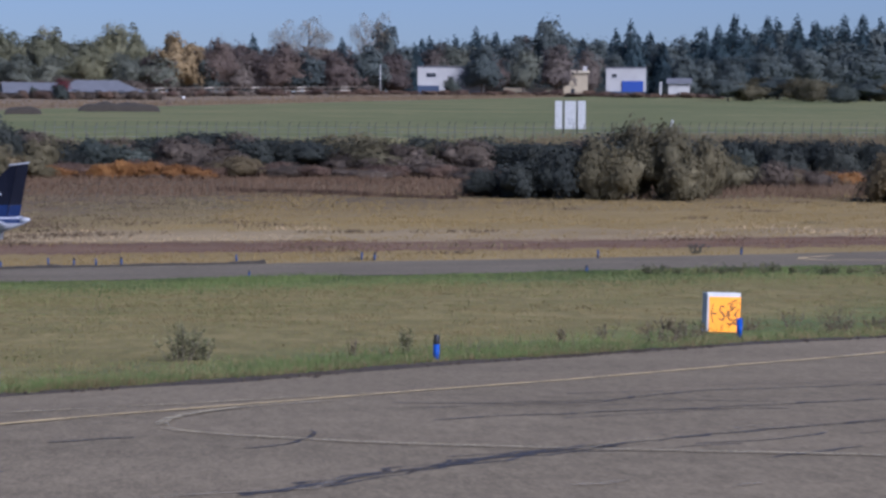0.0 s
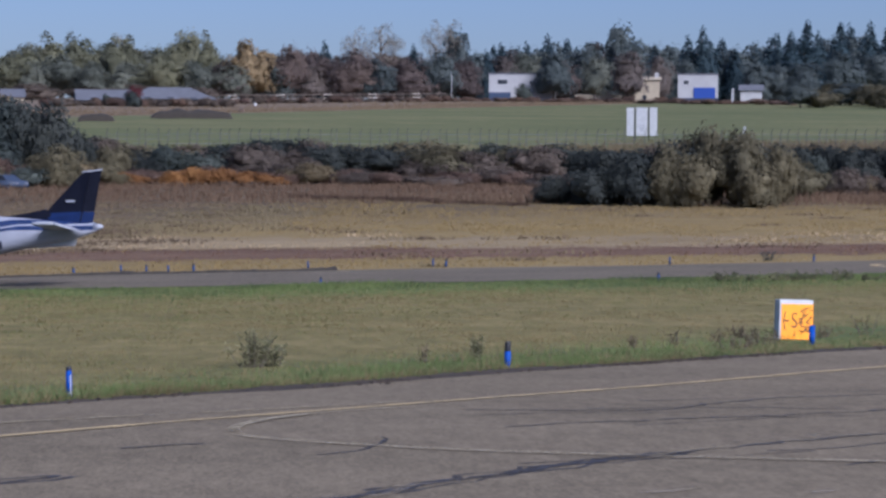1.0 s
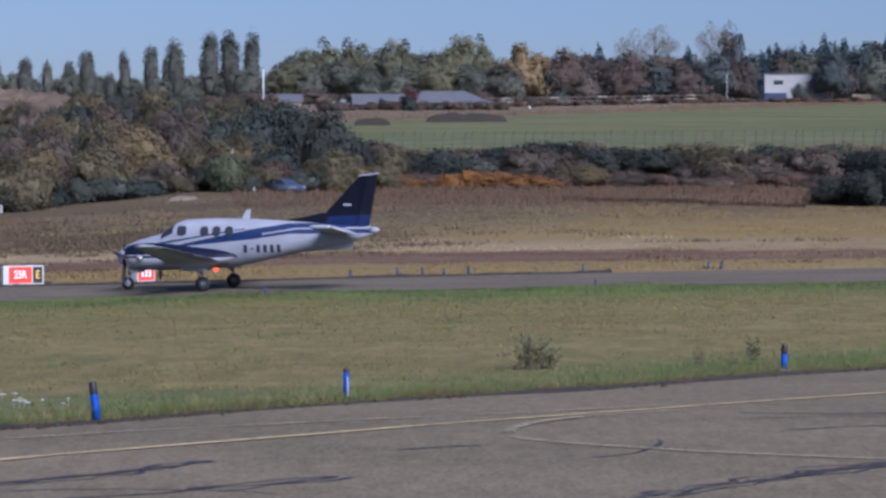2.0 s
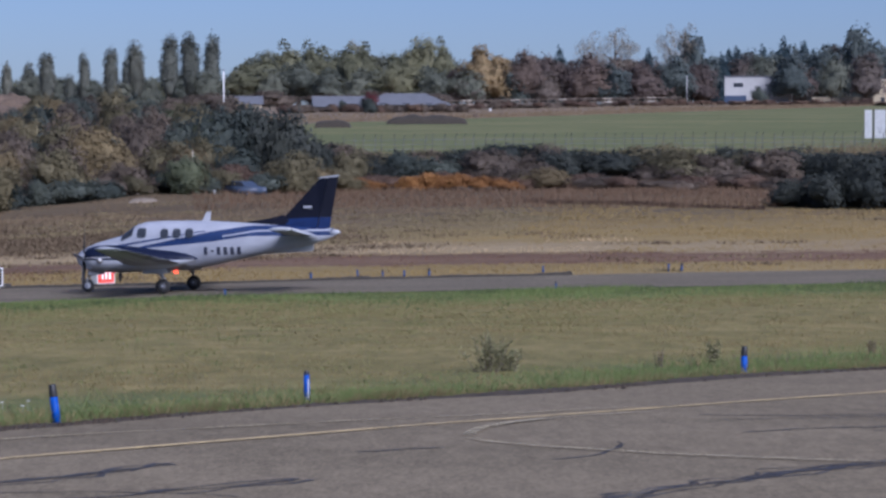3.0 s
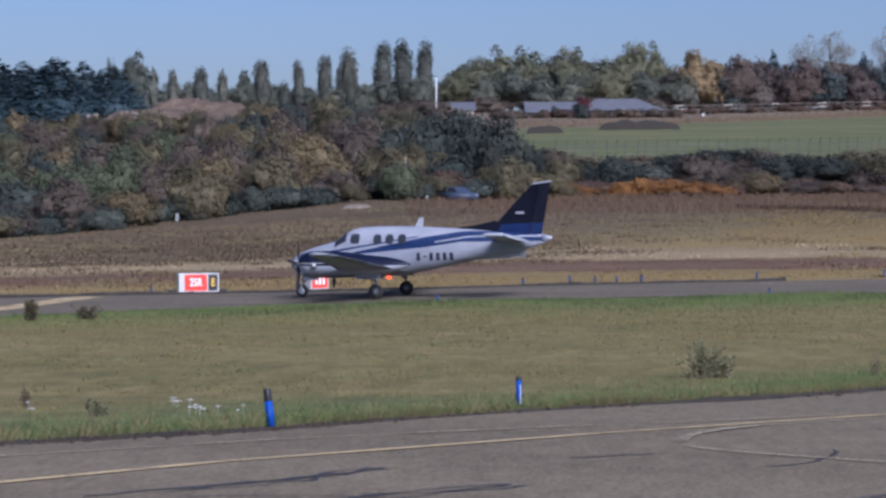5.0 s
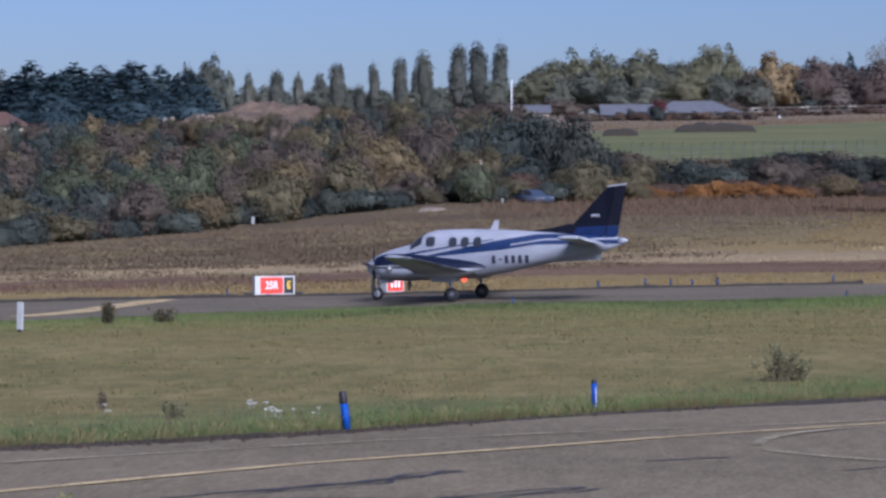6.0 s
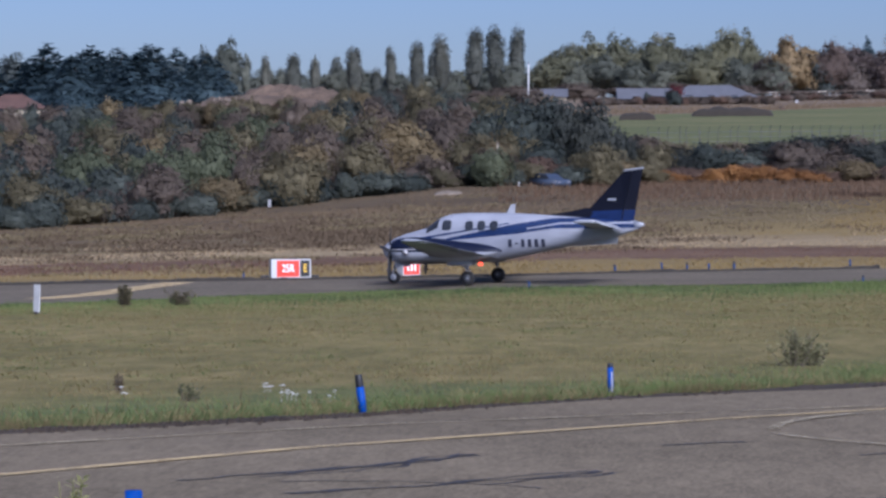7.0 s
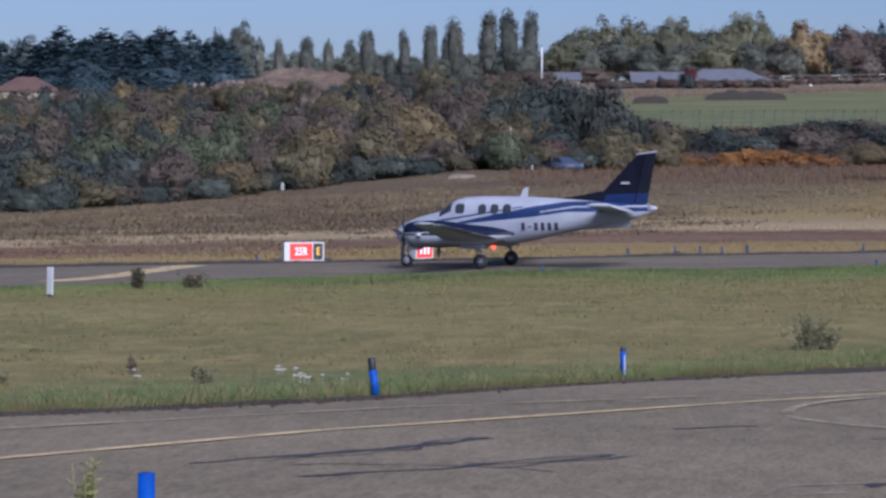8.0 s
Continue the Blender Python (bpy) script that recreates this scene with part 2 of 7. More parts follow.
M_GROUND, M_TARMAC, M_DARK_TARMAC = ground_material(), tarmac_material("worn_tarmac", 1.13), tarmac_material("dark_tarmac", 0.95, (0.97, 1.0, 1.08))
M_YELLOW_LINE = worn_paint("yellow_line_paint", (0.58, 0.44, 0.22), 0.56)
M_FAINT_LINE = worn_paint("faded_line_paint", (0.4, 0.33, 0.2), 0.46)
M_CREAM_LINE = worn_paint("cream_line_paint", (0.4, 0.34, 0.22), 0.49)
M_CRACK = worn_paint("tar_seam", (0.04, 0.036, 0.038), 0.58)
M_GRAVEL = worn_paint("loose_grit", (0.32, 0.27, 0.2), 0.43)
M_SOIL = plain("dark_soil", (0.095, 0.068, 0.048), 0.95, wear=0.4, scale=1.2)
M_LIP_SOIL = plain("damp_soil", (0.036, 0.026, 0.018), 0.95, wear=0.45, scale=2.5)
# black soil of the heaps, and painted shadow along the far taxiway's edge
M_DARK_SOIL = plain("black_soil", (0.035, 0.029, 0.022), 0.95, wear=0.4, scale=2)
M_WHITE = plain("white_coating", (0.54, 0.55, 0.56), 0.6, wear=0.15, gloss=0.3)
M_BLUE = plain("marker_blue", (0.006, 0.062, 0.34), 0.6, wear=0.25, gloss=0.25)
M_DULL_BLUE = plain("faded_marker_blue", (0.035, 0.065, 0.16), 0.7, wear=0.3, gloss=0.2)
M_BLACK = plain("black_coating", (0.02, 0.02, 0.024), 0.5, wear=0.2)


# ---- building helpers ----
def mesh_object(name, bm, material, smooth_faces=False):
    me = bpy.data.meshes.new(name)
    bm.normal_update()
    bm.to_mesh(me)
    bm.free()
    if smooth_faces:
        for p in me.polygons:
            p.use_smooth = True
    for m in material if isinstance(material, (list, tuple)) else (material,):
        me.materials.append(m)
    return new(name, me)


def part(name, bm, material, parent, label="", smooth_faces=False):
    ob = mesh_object(name, bm, material, smooth_faces)
    ob.parent = parent
    return tagged(ob, label)


def box(bm, size, at=(0, 0, 0), turn=None, bevel=0.0):
    m = Matrix.Translation(at) @ (turn or Matrix.Identity(4)) @ Matrix.Diagonal((*size, 1))
    made = bmesh.ops.create_cube(bm, size=1.0, matrix=m)["verts"]
    if bevel:
        edges = list({e for v in made for e in v.link_edges})
        bmesh.ops.bevel(bm, geom=edges, offset=bevel, segments=2, affect="EDGES", profile=0.5)
    return bm


def tube(bm, a, b, r0, r1, sides=8):
    """A capped cone from a to b."""
    a, b = Vector(a), Vector(b)
    q = (b - a).to_track_quat("Z", "Y").to_matrix().to_4x4()
    bmesh.ops.create_cone(bm, cap_ends=True, segments=sides, radius1=r0, radius2=r1, depth=(b - a).length, matrix=Matrix.Translation((a + b) / 2) @ q)
    return bm


def lofted(bm, rings, caps=True):
    """Skin over rings of equally many points."""
    rows = [[bm.verts.new(p) for p in ring] for ring in rings]
    n = len(rows[0])
    for r, s in zip(rows, rows[1:]):
        for i in range(n):
            bm.faces.new((r[i], r[(i + 1) % n], s[(i + 1) % n], s[i]))
    if caps:
        bm.faces.new(rows[0][::-1])
        bm.faces.new(rows[-1])
    bmesh.ops.recalc_face_normals(bm, faces=bm.faces)
    return bm


def smooth(t):
    t = np.clip(t, 0.0, 1.0)
    return t * t * (3 - 2 * t)


def ground_z(x, y):
    """Height of the ground: a gentle fall from the camera to the far taxiway, then a rise to the field."""
    u = x / np.maximum(y, 12.0)
    z = np.interp(y, [-60, 0, 14.5, 30, 37, 45, 60, 78, 92, 112, 122], [2.3, 2.3, 1.78, 1.2, 0.92, 0.68, 0.4, 0.08, -0.14, -0.12, -0.02])
    z = z + 0.012 * np.clip(x, -60, 60) * smooth((y - 55) / 30) * (1 - smooth((y - 125) / 60))
    left = np.interp(u, [-0.32, -0.24, -0.12, -0.05], [0.1, 0.3, 0.85, 1.0])
    z = z + 3.5 * smooth((y - 118) / 135) * left
    field = np.interp(y, [235, 250, 275, 520, 900, 1500], [0, 0.8, 4.7, 16.8, 20.0, 20.0])
    slope = np.interp(y, [195, 230, 400, 520, 900, 1500], [0, 1.2, 10.7, 16.8, 20.0, 20.0])
    side = smooth((-u - 0.05) / 0.06)
    z = z + field * (1 - side) + slope * side
    z = z + 2.6 * np.exp(-((x + 82) / 17) ** 2 - ((y - 405) / 22) ** 2)
    return z


def gz(x, y):
    return float(ground_z(np.float64(x), np.float64(y)))


# ---- ground: one sheet out to the horizon ----
def ground_sheet():
    ys = np.concatenate([np.arange(-60, 10, 10), np.arange(10, 130, 1.5), np.arange(130, 300, 3), np.arange(300, 560, 8), [580, 620, 700, 900, 1300, 2000, 3200, 4500]])
    us = np.concatenate([np.linspace(-3, -0.45, 12), np.linspace(-0.42, 0.42, 121), np.linspace(0.45, 3, 12)])
    grid_y, grid_u = np.meshgrid(ys, us, indexing="ij")
    grid_x = grid_u * np.maximum(grid_y, 40)
    rng = np.random.default_rng(4)
    gz_all = ground_z(grid_x, grid_y) + np.where(grid_y > 118, 0.03, 0.0) * rng.standard_normal(grid_x.shape) * np.where(grid_y > 400, 0, 1)
    verts = np.stack([grid_x, grid_y, gz_all], -1).reshape(-1, 3)
    n = len(us)
    faces = [(r * n + c, r * n + c + 1, (r + 1) * n + c + 1, (r + 1) * n + c) for r in range(len(ys) - 1) for c in range(n - 1)]
    me = bpy.data.meshes.new("ground")
    me.from_pydata(verts.tolist(), [], faces)
    me.polygons.foreach_set("use_smooth", [True] * len(faces))
    me.materials.append(M_GROUND)
    return tagged(new("ground", me), "mown green grass, straw-coloured meadow and rising green field", "ground", kind="structure")


ground_sheet()


def along(points, step=0.6):
    """Points at even steps along a line of corners, softened."""
    pts = np.array(points, float)
    d = np.concatenate([[0], np.cumsum(np.hypot(*np.diff(pts, axis=0).T))])
    s = np.linspace(0, d[-1], max(2, int(d[-1] / step)))
    return np.stack([np.interp(s, d, pts[:, 0]), np.interp(s, d, pts[:, 1])], 1)


def strip_between(name, edge_a, edge_b, material, lift=0.02, across=14, steps=90):
    a = along(edge_a, 0.01)
    b = along(edge_b, 0.01)
    bm = bmesh.new()
    rows = []
    for i in range(steps):
        pa, pb = a[int(i * (len(a) - 1) / (steps - 1))], b[int(i * (len(b) - 1) / (steps - 1))]
        row = []
        for j in range(across):
            p = pa + (pb - pa) * j / (across - 1)
            row.append(bm.verts.new((p[0], p[1], gz(p[0], p[1]) + lift)))
        rows.append(row)
    for r, s in zip(rows, rows[1:]):
        for j in range(across - 1):
            bm.faces.new((r[j], r[j + 1], s[j + 1], s[j]))
    bmesh.ops.recalc_face_normals(bm, faces=bm.faces)
    ob = mesh_object(name, bm, material, True)
    return ob


NEAR_EDGE = [(-14, 15), (-7.65, 24.4), (-5.75, 26.6), (-4.36, 28.35), (-3.1, 30.7), (-1.82, 32.9), (-0.1, 35.3), (1.3, 36.9), (4.9, 42.0), (8.9, 46.5), (12.4, 49.8), (15.8, 52.4), (24, 58.5), (34, 65)]
apron = strip_between("taxiway_near", NEAR_EDGE, [(-14, 3), (-3.2, 14.6), (-1.5, 14.0), (2, 12.5), (8, 9), (16, 6), (40, 5)], M_TARMAC, 0.03, 40, 110)
tagged(apron, "worn brown-grey tarmac taxiway with faded lines and tar seams", "taxiway", kind="structure")
FAR_NEAR_SIDE = [(-70, 52), (-45, 66), (-26.4, 79), (-22.3, 83.5), (-20.2, 87.3), (-17.5, 90.3), (-15, 92.3), (-11.3, 94.2), (-5.5, 96.3), (3.5, 98.0), (12.2, 99.0), (21.7, 101.0), (31, 103.2), (60, 107)]
FAR_FAR_SIDE = [(-70, 82), (-45, 93), (-30.4, 101.0), (-24, 103.2), (-19.3, 104.3), (-15.5, 105.0), (-10, 106.8), (-5.7, 109.0), (0, 110.5), (5.5, 112.0), (11.4, 113.2), (19, 113.8), (27.5, 115.7), (35, 117.6), (62, 122)]
far_twy = strip_between("taxiway_far", FAR_NEAR_SIDE, FAR_FAR_SIDE, M_DARK_TARMAC, 0.03, 10, 90)
tagged(far_twy, "grey tarmac taxiway between grass verges", "taxiway", kind="structure")


def painted_line(name, points, width, material, label, lift=0.042, ragged=0.0, seed=1):
    rng = random.Random(seed)
    pts = along(points, 0.25)
    bm = bmesh.new()
    last = None
    for i, p in enumerate(pts):
        q = pts[min(i + 1, len(pts) - 1)] - pts[max(i - 1, 0)]
        q = q / (np.hypot(*q) + 1e-9)
        side = np.array((-q[1], q[0])) * width / 2
        off = np.array((rng.uniform(-1, 1), rng.uniform(-1, 1))) * ragged
        k = 1 + (rng.uniform(-0.6, 0.6) if ragged else 0)
        pair = []
        for s in (side * k + off, -side * k + off):
            w = p + s
            pair.append(bm.verts.new((w[0], w[1], gz(w[0], w[1]) + lift)))
        if last:
            bm.faces.new((last[0], last[1], pair[1], pair[0]))
        last = pair
    bmesh.ops.recalc_face_normals(bm, faces=bm.faces)
    ob = mesh_object(name, bm, material)
    return tagged(ob, label, "marking", kind="structure")


painted_line("trim_taxi_line", [(-9, 14.5), (-6.0, 19.4), (-4.07, 23.1), (-2.3, 25.6), (-0.54, 28.15), (0.98, 30.1), (3.78, 33.85), (6.56, 37.4), (10.31, 42.0), (15, 47.5)], 0.16, M_YELLOW_LINE, "worn yellow guide line painted on tarmac")
painted_line("trim_edge_line", [(-9, 20), (-5.43, 24.7), (-3.93, 26.6), (-1.4, 29.0), (0.5, 30.6), (3.0, 33.2)], 0.13, M_FAINT_LINE, "faded yellow edge line painted on tarmac", 0.046)
painted_line("trim_turn_line", [(2.4, 31.2), (1.5, 30.2), (1.0, 29.4), (0.7, 28.8), (0.42, 28.0), (0.27, 27.2), (0.22, 26.6), (0.28, 25.9), (0.45, 25.4), (0.75, 25.0), (1.2, 24.5), (1.92, 23.8), (2.8, 23.2), (4.07, 22.55), (6.3, 21.6), (9, 20.3)], 0.14, M_CREAM_LINE, "faded cream line turning in a tight bend", 0.05)
painted_line("trim_short_line", [(12.3, 44.3), (13.4, 45.8), (16, 48.5)], 0.15, M_CREAM_LINE, "short cream line on tarmac")
painted_line("trim_branch_line", [(4.0, 22.6), (4.9, 23.9)], 0.1, M_FAINT_LINE, "short faded branch of a painted line", 0.054)
SEAMS = [
    [(3.0, 30.7), (4.2, 30.4), (5.49, 30.45), (5.95, 31.4), (7.48, 33.5), (9.76, 34.7), (13, 37)],
    [(5.2, 28.5), (6.73, 29.3), (8.99, 30.8), (12, 32.4)],
    [(0.7, 18.2), (1.26, 19.07), (2.32, 20.7), (3.06, 21.7), (3.53, 22.3), (4.4, 23.2)],
    [(-4.4, 19.3), (-3.9, 20.0), (-3.2, 20.9), (-2.47, 22.6)],
    [(3.2, 27.2), (4.0, 27.9), (4.9, 28.2)],
    [(-3.4, 18.3), (-2.2, 19.5), (-1.2, 20.8)],
    [(-0.9, 24.0), (-0.1, 24.7)],
    [(4.4, 23.2), (5.31, 24.2), (6.33, 25.25), (7.35, 26.1), (10, 28.5)],
]
for k, pts in enumerate(SEAMS):
    painted_line("trim_seam", pts, 0.09 if k != 2 else 0.13, M_CRACK, "dark tar-filled crack in the taxiway", 0.036, 0.07, k)
    if k in (2, 3, 5):
        for s in (-1, 1):
            painted_line("trim_seam", [(x + s * 0.09, y - s * 0.13) for x, y in pts[1:-1] + pts[-1:]], 0.06, M_CRACK, "dark strand of a split tar seam", 0.033, 0.08, k * 9 + s)
_rng = random.Random(77)
for k in range(46):
    x0, y0 = _rng.uniform(-5, 14), _rng.uniform(19, 40)
    if y0 > 29 + 1.25 * x0 - 2.5:
        continue
    n, heading = _rng.randint(3, 6), _rng.uniform(0.15, 0.75)
    pts = [(x0, y0)]
    for j in range(n):
        heading += _rng.uniform(-0.35, 0.35)
        pts.append((pts[-1][0] + 0.55 * math.cos(heading), pts[-1][1] + 0.55 * math.sin(heading)))
    painted_line("trim_crack", pts, _rng.uniform(0.03, 0.055), M_CRACK, "fine dark crack in the tarmac", 0.034, 0.03, 100 + k)
for k, pts in enumerate([[(1.0, 18.6), (1.5, 19.4), (2.0, 20.2)], [(6.1, 25.2), (6.7, 25.7)], [(-0.4, 17.3), (0.4, 18.2), (0.9, 18.7)], [(4.9, 24.2), (5.3, 24.5), (5.5, 24.9)], [(5.7, 24.8), (6.0, 25.1), (6.4, 25.8)], [(7.0, 25.7), (7.4, 26.1)], [(0.1, 17.6), (0.5, 17.9)], [(3.2, 18.8), (3.5, 19.0), (3.8, 19.3)], [(4.6, 18.8), (4.8, 19.0)]]):
    painted_line("trim_grit", pts, 0.1, M_GRAVEL, "pale loose grit along a crack", 0.044, 0.16, 20 + k)
painted_line("trim_far_line", [(-25.0, 87.2), (-24.4, 92), (-23.9, 97), (-23.4, 102.5)], 1.3, M_YELLOW_LINE, "wide worn ochre stripe across the far taxiway")
painted_line("trim_far_bend", [(45, 106.5), (32.4, 108.1), (30, 109.0), (29.2, 110.5), (29.8, 112.2), (31.5, 113.6)], 0.4, M_YELLOW_LINE, "yellow line bending on the far taxiway")
painted_line("trim_far_centre", [(-3, 108.2), (0, 109.4), (9, 110.6)], 0.3, M_CREAM_LINE, "cream line on the far taxiway", 0.046)


# ---- plants ----
def ball(divisions):
    """Points and faces of a unit ball of triangles."""
    bm = bmesh.new()
    bmesh.ops.create_icosphere(bm, subdivisions=divisions, radius=1.0)
    bm.verts.index_update()
    points = np.array([v.co[:] for v in bm.verts])
    faces = np.array([[v.index for v in f.verts] for f in bm.faces])
    bm.free()
    return points, faces


BALLS = {k: ball(k) for k in (1, 2, 3)}


def foliage_mesh(name, lobes, count, size, seed, material, ruffle=0.28, core=0.72, fine=3, slim=0.7, reach=1.08):
    """Small three-cornered leaves over a set of lobes (centre, radii) round an inner mass of packed leaves, thinning out at the rim so that the outline stays ragged."""
    rng = np.random.default_rng(seed)
    c = np.array([l[0] for l in lobes], float)
    r = np.array([l[1] for l in lobes], float)
    w = (r[:, 0] * r[:, 2])
    many = count * 3
    pick = rng.choice(len(lobes), many, p=w / w.sum())
    d = rng.standard_normal((many, 3))
    d /= np.linalg.norm(d, axis=1)[:, None]
    d[:, 2] = np.where(d[:, 2] < -0.45, -d[:, 2], d[:, 2])
    wob = 1 + 0.24 * np.sin(d[:, 0] * 7 + pick) * np.sin(d[:, 2] * 6 + pick * 2) * np.cos(d[:, 1] * 5)
    depth = 0.6 + (reach - 0.6) * rng.random(many) ** 0.8
    pos = c[pick] + d * r[pick] * (depth * wob)[:, None]
    inside = (((pos[:, None, :] - c[None]) / r[None]) ** 2).sum(-1)
    inside[np.arange(many), pick] = 9.0
    open_air = np.flatnonzero((inside.min(1) > 0.25) & (pos[:, 2] > 0.0))[:count]
    pos, d = pos[open_air], d[open_air]
    n = len(pos)
    whole = (pos - np.array((0, 0, 0.3 * pos[:, 2].max()))) / np.abs(pos).max(0)
    whole /= np.linalg.norm(whole, axis=1)[:, None] + 1e-9
    nrm = 0.22 * d + 0.78 * whole + rng.standard_normal((n, 3)) * ruffle
    nrm /= np.linalg.norm(nrm, axis=1)[:, None]
    t1 = np.cross(nrm, rng.standard_normal((n, 3)))
    t1 /= np.linalg.norm(t1, axis=1)[:, None] + 1e-9
    t2 = np.cross(nrm, t1)
    s = size * rng.uniform(0.5, 1.35, n)[:, None]
    a, b = t1 * s, t2 * s * slim
    verts = [np.stack([pos + a, pos - a * 0.7 + b, pos - a * 0.7 - b], 1).reshape(-1, 3)]
    faces = [np.arange(n * 3).reshape(-1, 3)]
    if core:
        # the packed heart follows the outermost lobe in every direction from the plant's middle
        unit, tri = BALLS[fine]
        middle = np.array((0, 0, 0.45 * (c + r)[:, 2].max()))
        span = unit * np.array(((np.abs(c) + r)[:, 0].max(), (np.abs(c) + r)[:, 1].max(), middle[2]))
        e, f = span[:, None] / r[None], (middle - c)[None] / r[None]
        qa, qb, qc = (e * e).sum(-1), (e * f).sum(-1), (f * f).sum(-1) - 1
        inner = qb * qb - qa * qc
        out = np.where(inner > 0, (-qb + np.sqrt(np.maximum(inner, 0))) / qa, 0.0).max(1)
        p = middle + span * (np.maximum(out, 0.25) * core * rng.uniform(0.94, 1.05, len(unit)))[:, None]
        p[:, 2] = np.maximum(p[:, 2], 0.02)
        verts.append(p)
        faces.append(tri + n * 3)
    me = bpy.data.meshes.new(name)
    faces = np.concatenate(faces)
    me.from_pydata(np.concatenate(verts).tolist(), [], faces.tolist())
    me.materials.append(material)
    me.materials.append(packed(material))
    me.polygons.foreach_set("material_index", np.where(np.arange(len(faces)) < n, 0, 1).tolist())
    me.polygons.foreach_set("use_smooth", [True] * len(faces))
    return me


def random_lobes(rng, n, radius, height, low=0.25, squash=0.8, small=0.3, large=0.5):
    out = []
    for i in range(n):
        a = 2.4 * i + rng.uniform(-0.5, 0.5)
        f = rng.uniform(0.15, 0.8)
        r = rng.uniform(small, large) * radius
        z = rng.uniform(low, 0.85) * height * (1.05 - f * 0.45)
        out.append(((math.cos(a) * f * radius, math.sin(a) * f * radius, z), (r, r, r * squash * min(1.4, height / radius))))
    out.append(((0, 0, height * 0.42), (radius * 0.62, radius * 0.62, height * 0.42)))
    return out


def fitted(lobes, radius, height):
    """The same lobes, stretched to that half width and that height."""
    top = max(c[2] + r[2] for c, r in lobes)
    wide = sorted(math.hypot(c[0], c[1]) + r[0] for c, r in lobes)[-max(1, len(lobes) // 6)]
    k, q = radius / wide, height / top
    return [((c[0] * k, c[1] * k, c[2] * q), (r[0] * k, r[1] * k, r[2] * q)) for c, r in lobes]


def limbs(rng, height, base_r, spread, n=7, start=0.2):
    bm = bmesh.new()
    last = Vector((0, 0, -0.4))
    r = base_r
    for k in range(1, 5):
        p = Vector((rng.uniform(-0.05, 0.05) * height * 0.4, rng.uniform(-0.05, 0.05) * height * 0.4, height * 0.85 * k / 4))
        tube(bm, last, p, r, r * 0.65, 7)
        last, r = p, r * 0.65
    for k in range(n):
        z = height * rng.uniform(start, 0.7)
        a = 6.283 * k / n + rng.uniform(-0.4, 0.4)
        q = Vector((math.cos(a) * spread * rng.uniform(0.5, 0.9), math.sin(a) * spread * rng.uniform(0.5, 0.9), z + height * rng.uniform(0.12, 0.3)))
        mid = q * 0.5 + Vector((0, 0, z * 0.5 + 0.1 * height * rng.uniform(-0.2, 0.3)))
        tube(bm, (0, 0, z), mid, base_r * 0.4, base_r * 0.24, 5)
        tube(bm, mid, q, base_r * 0.24, base_r * 0.08, 5)
    return bm


PLANTS = {}


